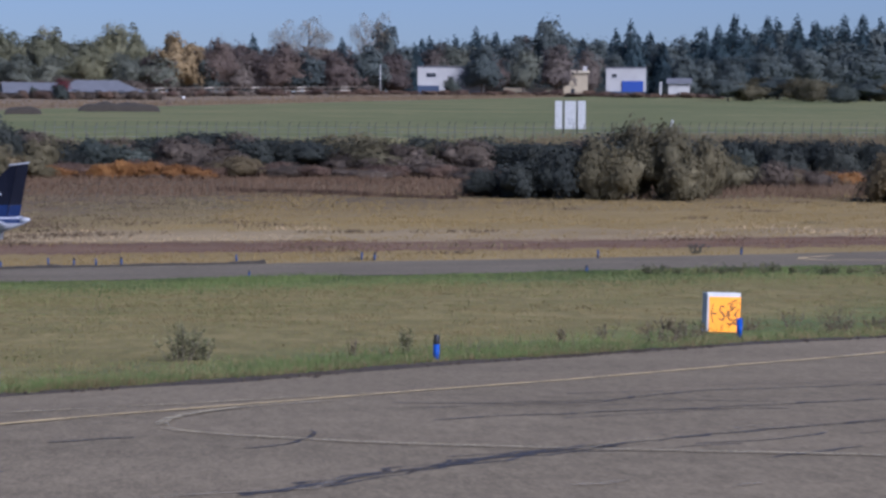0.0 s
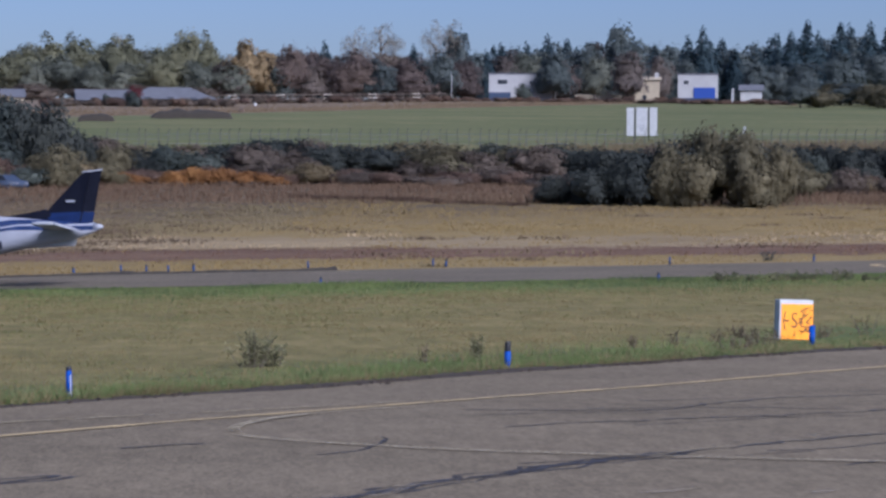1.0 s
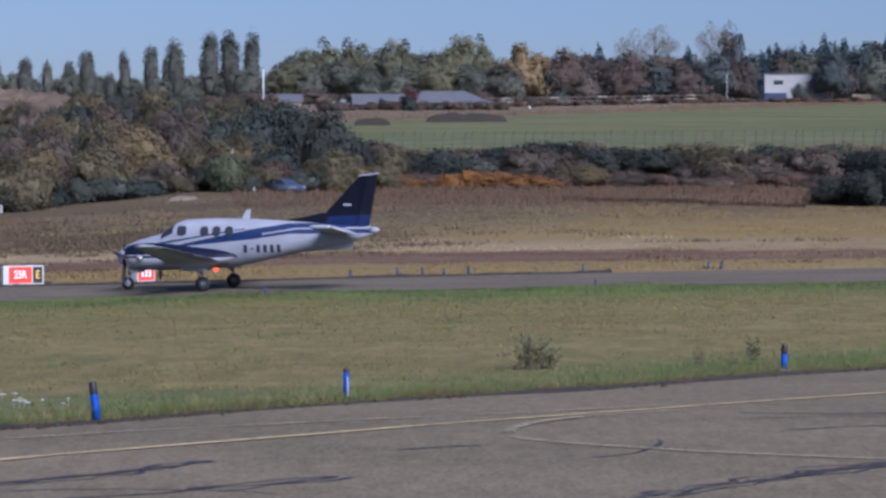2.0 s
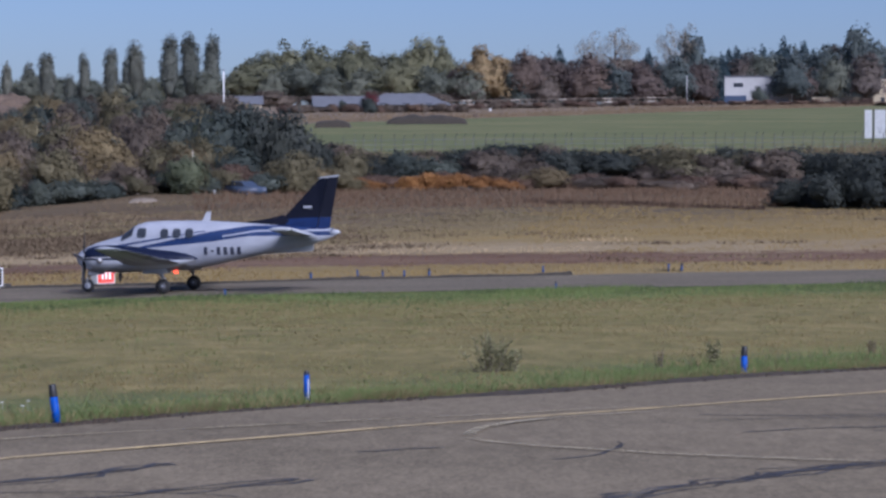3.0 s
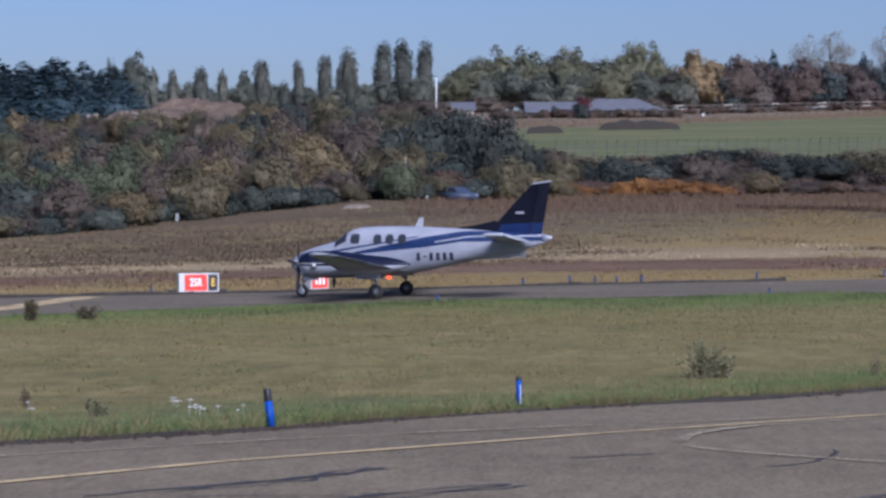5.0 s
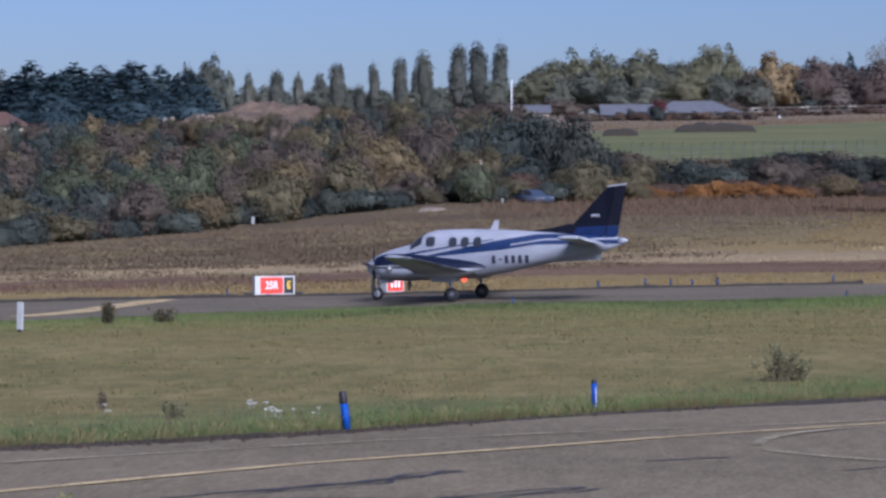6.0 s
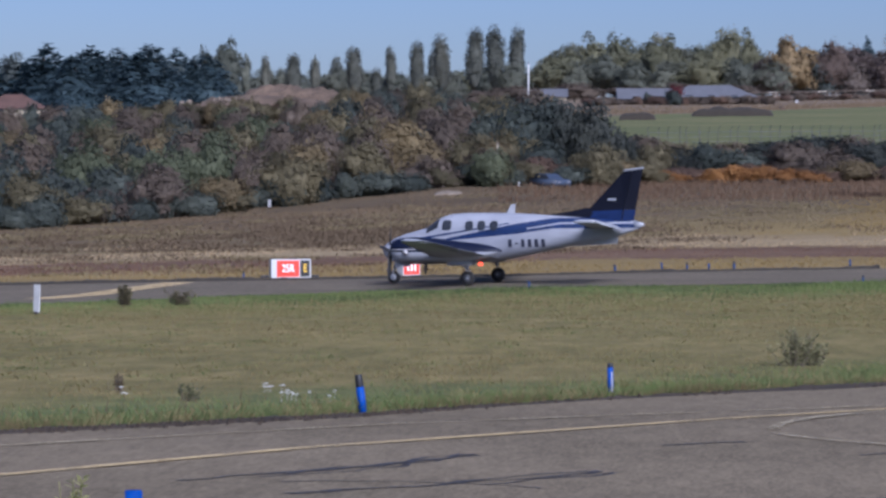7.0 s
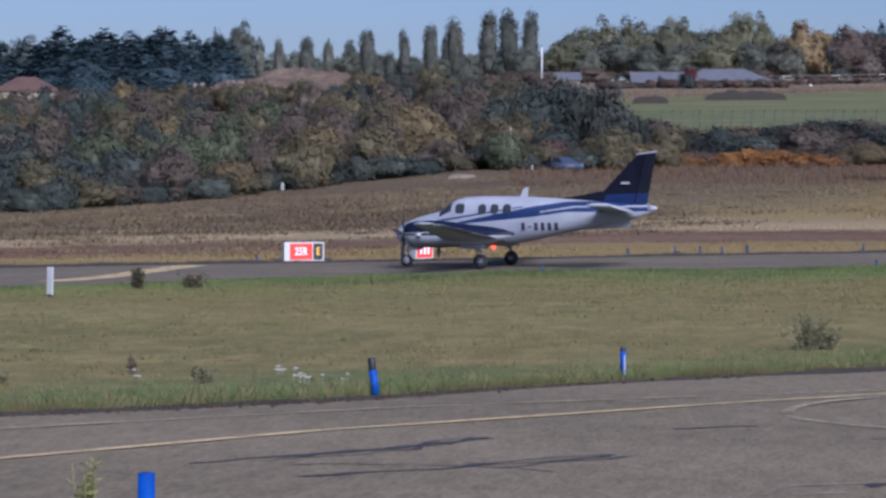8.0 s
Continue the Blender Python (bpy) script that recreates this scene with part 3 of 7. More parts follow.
def make_plant(kind, variant):
    """Root object of one plant about its natural size, standing at the origin."""
    rng = random.Random(f"{kind}{variant}")
    seed = rng.randrange(10 ** 6)
    form, material, label, category = KINDS[kind]
    root = new(category.replace(" ", "_"))
    tagged(root, label, category, group=kind.replace("_", " ") + "s")
    if form == "bush":
        h, w = 4.0, 3.0
        lobes = fitted(random_lobes(rng, 22, w, h, 0.1, 0.8, 0.18, 0.42), w, h)
        me = foliage_mesh("foliage", lobes, 2500, 0.16, seed, material)
        bm = limbs(rng, h * 0.8, 0.09, w * 0.7, 4, 0.05)
    elif form == "low":
        h, w = 1.6, 2.4
        lobes = fitted(random_lobes(rng, 14, w, h, 0.15, 0.9, 0.2, 0.42), w, h)
        me = foliage_mesh("foliage", lobes, 1700, 0.12, seed, material)
        bm = limbs(rng, h * 0.8, 0.05, w * 0.7, 6, 0.05)
    elif form == "round":
        h, w = 13.0, 5.0
        lobes = fitted([((x, y, z + h * 0.1), r) for (x, y, z), r in random_lobes(rng, 26, w, h * 0.86, 0.1, 0.75, 0.24, 0.4)], w, h)
        me = foliage_mesh("crown", lobes, 2500, 0.34, seed, material)
        bm = limbs(rng, h * 0.9, 0.3, w * 0.7, 9, 0.25)
    elif form == "tall":
        h, w = 15.0, 4.6
        lobes = []
        for k in range(15):
            a, f = 2.4 * k + rng.uniform(-0.4, 0.4), math.sqrt((k + 0.5) / 15) * 0.75
            z = h * rng.uniform(0.5, 0.86) * (1.02 - 0.3 * f) if k % 3 else h * rng.uniform(0.2, 0.45)
            r = w * rng.uniform(0.28, 0.42)
            lobes.append(((math.cos(a) * f * w, math.sin(a) * f * w, z), (r, r, h * rng.uniform(0.09, 0.14))))
        lobes.append(((0, 0, h * 0.38), (w * 0.55, w * 0.55, h * 0.36)))
        lobes = fitted(lobes, w, h)
        me = foliage_mesh("crown", lobes, 2400, 0.32, seed, material, 0.3, reach=1.07)
        bm = limbs(rng, h * 0.9, 0.28, w * 0.7, 9, 0.25)
    elif form == "poplar":
        h, w = 16.0, 2.3
        lobes = []
        for k in range(8):
            a = 2.4 * k
            e = w * rng.uniform(0.3, 0.5)
            z = h * rng.uniform(0.3, 0.72)
            r = w * rng.uniform(0.38, 0.52)
            lobes.append(((math.cos(a) * e, math.sin(a) * e, z), (r, r, h * rng.uniform(0.16, 0.22))))
        lobes.append(((0, 0, h * 0.5), (w * 0.72, w * 0.72, h * 0.46)))
        lobes = fitted(lobes, w, h)
        me = foliage_mesh("crown", lobes, 1900, 0.26, seed, material, 0.28, 0.74, fine=2, reach=1.03)
        bm = limbs(rng, h * 0.95, 0.25, w * 0.8, 8, 0.15)
    elif form == "fir":
        h, w = 15.0, 3.4
        lobes = []
        for k in range(66):
            f = (k / 65) ** 1.15
            z = h * (0.05 + 0.87 * f)
            rr = w * (1 - f) ** 0.8 * rng.uniform(0.75, 1.15) + 0.15
            a = 2.4 * k + rng.uniform(-0.5, 0.5)
            e = rng.uniform(0.3, 0.62) * rr
            lobes.append(((math.cos(a) * e, math.sin(a) * e, z), (rr * 0.42 + 0.1, rr * 0.42 + 0.1, h * 0.06 + 0.34 * rr)))
        lobes.append(((0, 0, h * 0.95), (0.16, 0.16, h * 0.05)))
        for z, r, up in ((0.28, 0.62, 0.28), (0.5, 0.42, 0.26), (0.72, 0.22, 0.22)):
            lobes.append(((0, 0, h * z), (w * r, w * r, h * up)))
        lobes = fitted(lobes, w, h)
        me = foliage_mesh("crown", lobes, 2500, 0.42, seed, material, 0.4, 0.66, fine=3, slim=0.42, reach=1.06)
        bm = limbs(rng, h * 0.98, 0.28, w * 0.2, 5, 0.1)
    elif form == "bare":
        h, w = 15.0, 5.0
        lobes = fitted([((x, y, z + h * 0.28), (a * 0.75, b * 0.75, c * 0.8)) for (x, y, z), (a, b, c) in random_lobes(rng, 16, w, h * 0.72, 0.2, 0.6)], w, h)
        me = foliage_mesh("crown", lobes, 1500, 0.26, seed, material, 0.8, 0, slim=0.25)
        bm = limbs(rng, h, 0.26, w * 0.85, 16, 0.3)
    crown = new(me.name, me)
    crown.parent = root
    part("stem" if form in ("bush", "low") else "trunk", bm, M_BARK, root)
    root["natural"] = (w, h)
    return root


KINDS = {
    "olive_bush": ("bush", M_OLIVE, "olive and yellowing leafy bush on the rough slope", "bush"),
    "brown_bush": ("bush", M_BROWN, "brown autumn bush with thinning leaves", "bush"),
    "dark_bush": ("bush", M_DARK, "dense dark green bush at the field's edge", "bush"),
    "rust_shrub": ("low", M_RUST, "low rusty-brown shrub among dead weeds", "shrub"),
    "orange_shrub": ("low", M_ORANGE, "low bright orange autumn shrub", "shrub"),
    "gold_bush": ("bush", M_GOLD, "yellowing autumn bush in the thicket", "bush"),
    "green_bush": ("bush", M_GREENBUSH, "leafy green bush in the thicket", "bush"),
    "thorn_bush": ("bush", M_THORN, "dense blackish thorn bush, painted shade where it joins the great bush", "bush"),
    "maroon_bush": ("bush", M_MAROON, "dark red bush beside the barn", "bush"),
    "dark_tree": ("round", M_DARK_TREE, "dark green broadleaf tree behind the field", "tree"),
    "hazy_tree": ("round", M_HAZY_TREE, "grey-green broadleaf tree behind the field, haze in its colour", "tree"),
    "olive_tree": ("tall", M_HAZY_TREE, "round-headed olive green tree on the skyline", "tree"),
    "rust_tree": ("round", M_RUST_TREE, "rust-brown autumn tree behind the field", "tree"),
    "brown_tree": ("round", M_BROWN_TREE, "dull brown autumn tree behind the field", "tree"),
    "gold_tree": ("round", M_GOLD_TREE, "golden autumn tree behind the field", "tree"),
    "light_tree": ("tall", M_LIGHT, "tall yellow-green tree on the skyline", "tree"),
    "poplar_tree": ("poplar", M_POPLAR, "slim upright poplar on the skyline", "poplar tree"),
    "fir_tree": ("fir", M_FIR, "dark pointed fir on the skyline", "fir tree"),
    "bare_tree": ("bare", M_PALE, "tall pale tree almost bare of leaves", "tree"),
}


def plant(kind, x, y, width, height, seed=0, sink=0.1, variants=3):
    """width and height in metres; the plant stands on the ground at x, y."""
    key = (kind, seed % variants)
    first = key not in PLANTS
    if first:
        PLANTS[key] = make_plant(*key)
    proto = PLANTS[key]
    w, h = proto["natural"]
    rng = random.Random(seed * 77 + 5)
    turn = pose(x, y, gz(x, y) - sink, rng.uniform(-3, 3), rng.uniform(-3, 3), rng.uniform(0, 360))
    m = turn @ Matrix.Diagonal((width / 2 / w, width / 2 / w, height / h, 1))
    if first:
        proto.matrix_basis = m
        return proto
    s = proto.scale
    return copy_thing(proto, m @ Matrix.Diagonal((1 / s.x, 1 / s.y, 1 / s.z, 1)))


def at_bearing(left_degrees, distance):
    a = radians(left_degrees)
    return -math.sin(a) * distance, math.cos(a) * distance


def top_row(kind, rows, distance, seed):
    """A row of trees: bearing to the left, height of the top above eye level in degrees, width in metres."""
    for k, (bearing, rise, width) in enumerate(rows):
        d = distance * (1 + 0.03 * math.sin(k * 2.1 + seed))
        x, y = at_bearing(bearing, d)
        stretch = {"fir": 2.1 if distance < 450 else 1.6, "round": 1.2, "tall": 1.25, "bare": 1.15, "poplar": 1.15}.get(KINDS[kind][0], 1.1)
        plant(kind, x, y, width * stretch, (EYE + math.tan(radians(rise)) * d - gz(x, y)) * 1.02, seed + k)


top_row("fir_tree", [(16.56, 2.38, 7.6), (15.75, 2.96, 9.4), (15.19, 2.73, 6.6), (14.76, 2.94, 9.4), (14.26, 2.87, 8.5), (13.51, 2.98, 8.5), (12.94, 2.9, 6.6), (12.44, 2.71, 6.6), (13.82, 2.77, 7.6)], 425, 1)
top_row("olive_tree", [(12.25, 2.93, 2.6), (11.74, 3.11, 5.7), (11.34, 2.75, 3.0), (11.95, 2.9, 4.0)], 560, 2)
top_row("poplar_tree", [(10.92, 2.75, 3.0), (10.29, 2.8, 4.0), (9.78, 2.73, 2.7), (9.38, 2.73, 3.7), (8.93, 2.96, 4.2), (8.45, 2.46, 3.0), (8.1, 2.97, 3.2), (7.56, 3.08, 3.7), (6.95, 3.22, 4.5), (7.18, 2.84, 3.0), (6.25, 3.39, 4.7), (5.75, 3.42, 5.0), (5.31, 3.41, 4.7)], 560, 2)
top_row("hazy_tree", [(10.55, 2.43, 6.4), (9.28, 2.46, 7.7), (8.77, 2.37, 7.7), (8.01, 2.34, 7.7), (7.37, 2.29, 7.7), (6.74, 2.31, 7.7), (5.97, 2.5, 8.9), (5.4, 2.56, 7.7), (4.83, 2.46, 7.7), (4.45, 2.75, 7.7)], 575, 3)
top_row("light_tree", [(4.17, 2.82, 8.9), (3.6, 3.23, 8.4), (3.03, 3.25, 8.4), (2.19, 3.13, 7.7), (1.83, 3.18, 7.2), (1.19, 2.93, 7.7), (0.56, 3.28, 7.7), (0.11, 3.31, 6.4), (2.53, 2.87, 7.7)], 575, 4)
top_row("gold_tree", [(-0.78, 3.13, 10.6)], 570, 5)
top_row("rust_tree", [(-1.79, 2.98, 8.8), (-2.17, 2.88, 7.5), (-0.46, 2.62, 10.0), (-3.19, 2.9, 10.0), (-4.01, 2.81, 10.0), (-4.52, 2.72, 10.0), (-5.65, 2.71, 10.0), (-1.22, 2.56, 8.8)], 565, 6)
top_row("brown_tree", [(-1.47, 2.72, 7.7), (-2.55, 2.77, 7.7), (-3.57, 2.72, 8.9), (-4.77, 2.62, 7.7)], 575, 7)
top_row("bare_tree", [(-3.31, 3.43, 9.1), (-3.73, 3.48, 9.1), (-4.14, 3.25, 6.5), (-5.02, 3.6, 7.8), (-5.33, 3.57, 6.5), (2.02, 3.23, 6.5)], 585, 8)
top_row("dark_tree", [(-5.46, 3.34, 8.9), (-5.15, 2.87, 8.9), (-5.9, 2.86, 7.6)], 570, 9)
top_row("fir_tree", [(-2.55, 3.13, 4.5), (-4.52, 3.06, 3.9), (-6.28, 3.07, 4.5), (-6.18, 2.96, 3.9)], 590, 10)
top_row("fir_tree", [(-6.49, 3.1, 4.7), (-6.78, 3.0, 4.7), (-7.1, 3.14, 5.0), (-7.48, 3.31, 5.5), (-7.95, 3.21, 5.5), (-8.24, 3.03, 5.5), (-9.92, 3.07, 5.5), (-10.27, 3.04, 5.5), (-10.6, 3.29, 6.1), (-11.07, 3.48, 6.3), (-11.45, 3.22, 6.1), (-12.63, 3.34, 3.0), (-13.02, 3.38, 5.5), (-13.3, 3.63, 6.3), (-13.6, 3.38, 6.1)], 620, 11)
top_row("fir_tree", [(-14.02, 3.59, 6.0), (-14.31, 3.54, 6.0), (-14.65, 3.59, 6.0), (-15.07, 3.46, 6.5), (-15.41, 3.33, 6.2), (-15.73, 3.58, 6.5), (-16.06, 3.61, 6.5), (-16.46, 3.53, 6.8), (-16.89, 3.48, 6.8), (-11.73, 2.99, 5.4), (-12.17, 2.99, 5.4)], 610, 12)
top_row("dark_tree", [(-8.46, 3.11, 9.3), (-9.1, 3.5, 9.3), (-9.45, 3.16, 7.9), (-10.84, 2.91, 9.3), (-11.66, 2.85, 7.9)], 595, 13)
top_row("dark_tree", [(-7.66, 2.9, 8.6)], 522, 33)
top_row("hazy_tree", [(-8.6, 2.81, 7.2)], 528, 34)
top_row("brown_tree", [(-9.34, 2.9, 8.6)], 526, 14)
top_row("brown_tree", [(-10.02, 2.78, 6.4)], 580, 34)
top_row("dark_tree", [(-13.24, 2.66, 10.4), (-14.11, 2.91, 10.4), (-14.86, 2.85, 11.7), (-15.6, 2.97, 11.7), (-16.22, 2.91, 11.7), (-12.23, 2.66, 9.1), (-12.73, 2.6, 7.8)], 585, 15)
top_row("brown_tree", [(1.81, 2.87, 12.6), (0.26, 2.87, 12.7), (-0.52, 2.74, 12.2), (-1.91, 2.88, 9.3), (-2.19, 2.76, 12.1), (-3.07, 2.78, 12.6), (-3.9, 2.83, 11.0), (-4.28, 2.75, 9.6), (-4.62, 2.87, 10.8), (-5.38, 2.8, 10.5), (-6.25, 2.71, 12.9), (-6.63, 2.88, 8.7)], 610, 100)
top_row("hazy_tree", [(1.4, 2.89, 8.7), (1.07, 2.85, 13.0), (0.6, 2.79, 10.4), (-0.25, 2.77, 9.0), (-1.4, 2.74, 10.6), (-3.53, 2.7, 11.6), (-4.99, 2.73, 10.5), (-5.79, 2.76, 8.9), (-7.1, 2.87, 9.5), (-7.44, 2.83, 11.7)], 610, 100)
top_row("rust_tree", [(-1.01, 2.76, 12.5), (-2.63, 2.73, 11.2), (-7.85, 2.68, 12.6)], 610, 100)
top_row("light_tree", [(4.52, 2.79, 10.4), (3.36, 2.92, 10.0), (3.07, 2.89, 11.2), (1.81, 2.92, 10.8), (1.04, 2.92, 11.3)], 612, 140)
top_row("hazy_tree", [(4.07, 2.95, 12.9), (3.78, 2.84, 11.8), (2.62, 2.86, 9.3), (2.18, 2.88, 11.7), (1.54, 2.84, 12.9), (0.71, 2.92, 10.3)], 612, 140)
top_row("light_tree", [(4.53, 2.67, 10.1), (2.94, 2.7, 10.3), (1.48, 2.58, 7.6), (1.05, 2.67, 9.2), (0.69, 2.62, 8.4)], 556, 150)
top_row("hazy_tree", [(4.02, 2.61, 7.8), (3.7, 2.69, 8.5), (3.32, 2.73, 9.5), (2.68, 2.6, 8.1), (2.26, 2.59, 7.4), (1.87, 2.58, 9.4), (0.4, 2.67, 8.0), (-0.17, 2.57, 10.9), (-0.47, 2.55, 9.9)], 556, 150)
top_row("rust_tree", [(-1.02, 2.56, 9.7), (-2.49, 2.7, 9.2), (-3.22, 2.67, 10.5), (-4.02, 2.55, 7.9), (-4.77, 2.6, 8.8)], 556, 170)
top_row("dark_tree", [(-1.36, 2.54, 10.5), (-1.65, 2.67, 7.4), (-3.69, 2.71, 8.1), (-4.48, 2.55, 10.3)], 556, 170)
top_row("brown_tree", [(-2.19, 2.54, 9.4), (-2.9, 2.62, 8.8)], 556, 170)
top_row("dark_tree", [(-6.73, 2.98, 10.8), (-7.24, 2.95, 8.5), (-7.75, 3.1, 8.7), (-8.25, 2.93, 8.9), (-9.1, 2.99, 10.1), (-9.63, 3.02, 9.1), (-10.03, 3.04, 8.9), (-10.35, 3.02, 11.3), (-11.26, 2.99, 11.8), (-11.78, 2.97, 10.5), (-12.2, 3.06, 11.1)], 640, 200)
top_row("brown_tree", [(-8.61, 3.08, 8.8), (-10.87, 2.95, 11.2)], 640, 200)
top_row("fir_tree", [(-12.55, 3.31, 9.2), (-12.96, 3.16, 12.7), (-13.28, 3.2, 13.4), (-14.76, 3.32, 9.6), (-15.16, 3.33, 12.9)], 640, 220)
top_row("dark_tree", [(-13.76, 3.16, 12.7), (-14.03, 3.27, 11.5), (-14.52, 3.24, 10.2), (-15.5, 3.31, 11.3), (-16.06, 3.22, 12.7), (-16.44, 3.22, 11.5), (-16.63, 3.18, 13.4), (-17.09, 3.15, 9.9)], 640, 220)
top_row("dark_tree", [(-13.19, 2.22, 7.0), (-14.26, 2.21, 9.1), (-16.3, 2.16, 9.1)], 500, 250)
top_row("olive_bush", [(-13.63, 2.07, 7.0), (-13.92, 2.19, 7.5), (-14.73, 2.18, 8.0), (-15.02, 2.16, 7.7), (-15.32, 2.08, 6.7), (-16.73, 2.1, 8.3)], 500, 250)
top_row("dark_bush", [(-15.73, 2.08, 7.8), (-16.05, 2.09, 6.6), (-17.08, 2.14, 9.3)], 500, 250)
top_row("brown_bush", [(5.4, 2.05, 12), (4.0, 2.1, 13), (2.8, 2.0, 12), (1.6, 2.1, 13), (0.4, 2.05, 12)], 500, 400)
top_row("dark_bush", [(-7.26, 2.02, 8.8), (-7.74, 2.01, 7.3), (-8.3, 1.94, 8.5), (-8.82, 1.92, 8.9), (-9.33, 1.94, 9.0), (-10.42, 1.96, 8.7), (-10.94, 1.92, 7.1), (-11.41, 2.06, 8.3), (-11.94, 2.04, 9.0), (-12.78, 1.93, 7.2)], 590, 270)
top_row("brown_bush", [(-9.9, 1.91, 6.4), (-12.3, 2.08, 8.8)], 590, 270)
top_row("light_tree", [(12.07, 2.28, 7.7), (10.62, 2.25, 9.6), (9.73, 2.38, 8.8), (9.48, 2.24, 7.7), (8.61, 2.32, 7.2), (7.49, 2.31, 8.1), (7.06, 2.3, 7.0), (6.44, 2.38, 6.8), (5.52, 2.25, 8.1), (4.81, 2.3, 8.5)], 620, 300)
top_row("hazy_tree", [(11.72, 2.34, 8.2), (11.28, 2.28, 8.2), (10.92, 2.41, 7.5), (10.16, 2.29, 8.9), (8.99, 2.33, 6.8), (8.33, 2.26, 8.8), (7.96, 2.32, 9.7), (6.69, 2.33, 9.1), (6.07, 2.34, 7.4), (5.24, 2.27, 7.0), (4.51, 2.4, 8.0)], 620, 300)
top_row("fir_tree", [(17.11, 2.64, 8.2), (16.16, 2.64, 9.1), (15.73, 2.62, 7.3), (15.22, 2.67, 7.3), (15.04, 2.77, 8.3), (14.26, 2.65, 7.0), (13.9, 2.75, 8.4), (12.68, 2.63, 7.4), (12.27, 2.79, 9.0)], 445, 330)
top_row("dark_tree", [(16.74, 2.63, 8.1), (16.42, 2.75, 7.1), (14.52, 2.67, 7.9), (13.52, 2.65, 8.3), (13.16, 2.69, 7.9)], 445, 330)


# brush on the slope: jittered rows, kept clear of the field's corner
def brush():
    rng = random.Random(11)
    kinds = ["olive_bush", "brown_bush", "olive_bush", "dark_bush", "gold_bush", "brown_bush", "green_bush", "dark_bush", "brown_bush"]
    k = 0
    d = 206.0
    while d < 392:
        step = 5.2 + (d - 206) * 0.025
        b = 4.0 + rng.uniform(0, 1)
        while b < 20.5:
            lim = 4.6 if d < 300 else 5.2
            x, y = at_bearing(b + rng.uniform(-0.3, 0.3), d + rng.uniform(-3, 3))
            edge = np.interp(b, [3.0, 4.5, 7.4, 9.9, 12, 16.8, 21], [232, 224, 218, 212, 206, 187, 178])
            bare = math.hypot((x + 82) / 15, (y - 398) / 22) < 1 and d > 380
            if b > lim and not bare:
                y2 = y - 206 + edge
                x2 = x * y2 / y
                big = rng.uniform(0.75, 1.25)
                h = (3.8 if d < 215 else 5.2) * big
                plant(kinds[rng.randrange(len(kinds))], x2, y2, 6.2 * rng.uniform(0.8, 1.2), h, k, 0.3)
                k += 1
            b += math.degrees(step / d) * rng.uniform(0.85, 1.15)
        d += 9.0 + (d - 206) * 0.04


brush()


def thicket_foot():
    rng = random.Random(21)
    b = 4.2
    k = 0
    while b < 20.5:
        edge = float(np.interp(b, [3.0, 4.5, 7.4, 9.9, 12, 16.8, 21], [232, 224, 218, 212, 206, 187, 178])) - 2.5
        plant(rng.choice(["dark_bush", "dark_bush", "dark_bush", "olive_bush"]), *at_bearing(b, edge + rng.uniform(-1, 1)), rng.uniform(3.6, 5.6), rng.uniform(1.7, 2.9), k + 5, 0.25)
        b += rng.uniform(0.5, 0.85)
        k += 1
    # scrub before the barn and along the far fence
    for k in range(34):
        f = k / 33
        plant(rng.choice(["rust_shrub", "brown_bush", "rust_shrub"]), -26 + 74 * f + rng.uniform(-1, 1), 436 + 72 * f + rng.uniform(-3, 3), rng.uniform(3, 5.5), rng.uniform(0.8, 1.7), k + 60, 0.15)
    for k in range(22):
        f = k / 21
        plant(rng.choice(["rust_shrub", "brown_bush", "brown_bush"]), -27 + 30 * f + rng.uniform(-0.7, 0.7), 438 + rng.uniform(-2, 2) + 2 * f, rng.uniform(2.6, 4.2), rng.uniform(1.2, 1.9), k + 120, 0.15)
    for k, (bb, d, w, h) in enumerate([(15.6, 372, 8, 5.5), (16.8, 368, 8, 5.2), (18.0, 370, 8, 5.5), (14.6, 380, 7, 4.6), (13.6, 384, 8, 4.4), (12.6, 386, 7, 4.2), (9.0, 388, 7, 4.8), (8.0, 390, 7, 5.0)]):
        plant(rng.choice(["brown_bush", "olive_bush"]), *at_bearing(bb, d), w, h, k + 15)


thicket_foot()


def right_hedge():
    rng = random.Random(8)
    for k in range(20):
        plant(rng.choice(["thorn_bush", "thorn_bush", "dark_bush"]), *at_bearing(-12.0 - 0.28 * k, 249 + rng.uniform(-2, 2)), rng.uniform(4, 5.5), rng.uniform(3.5, 4.3), k + 31, 0.3)
    for k in range(22):
        plant("rust_shrub", *at_bearing(-5.4 - 0.36 * k, 512 + rng.uniform(-4, 4)), rng.uniform(4, 6), rng.uniform(0.9, 1.5), k + 90, 0.15)


right_hedge()


def hedge():
    rng = random.Random(5)
    for k in range(62):
        b = 4.4 - 22.5 * k / 61 + rng.uniform(-0.15, 0.15)
        x, y = at_bearing(b, 252 + rng.uniform(-4, 5))
        plant(rng.choice(["dark_bush", "brown_bush", "brown_bush", "thorn_bush", "brown_bush", "olive_bush"] if b > -1 else ["thorn_bush", "brown_bush", "thorn_bush", "brown_bush", "olive_bush"]), x, y, rng.uniform(6.5, 9.5), rng.uniform(2.5, 3.6), k + 3, 0.3)
    for k in range(40):
        b = 5.2 - 22.5 * k / 39 + rng.uniform(-0.2, 0.2)
        x, y = at_bearing(b, 240 + rng.uniform(-5, 5))
        plant(rng.choice(["rust_shrub", "rust_shrub", "brown_bush"]), x, y, rng.uniform(4.5, 8), rng.uniform(1.0, 1.7), k + 9, 0.2)


hedge()
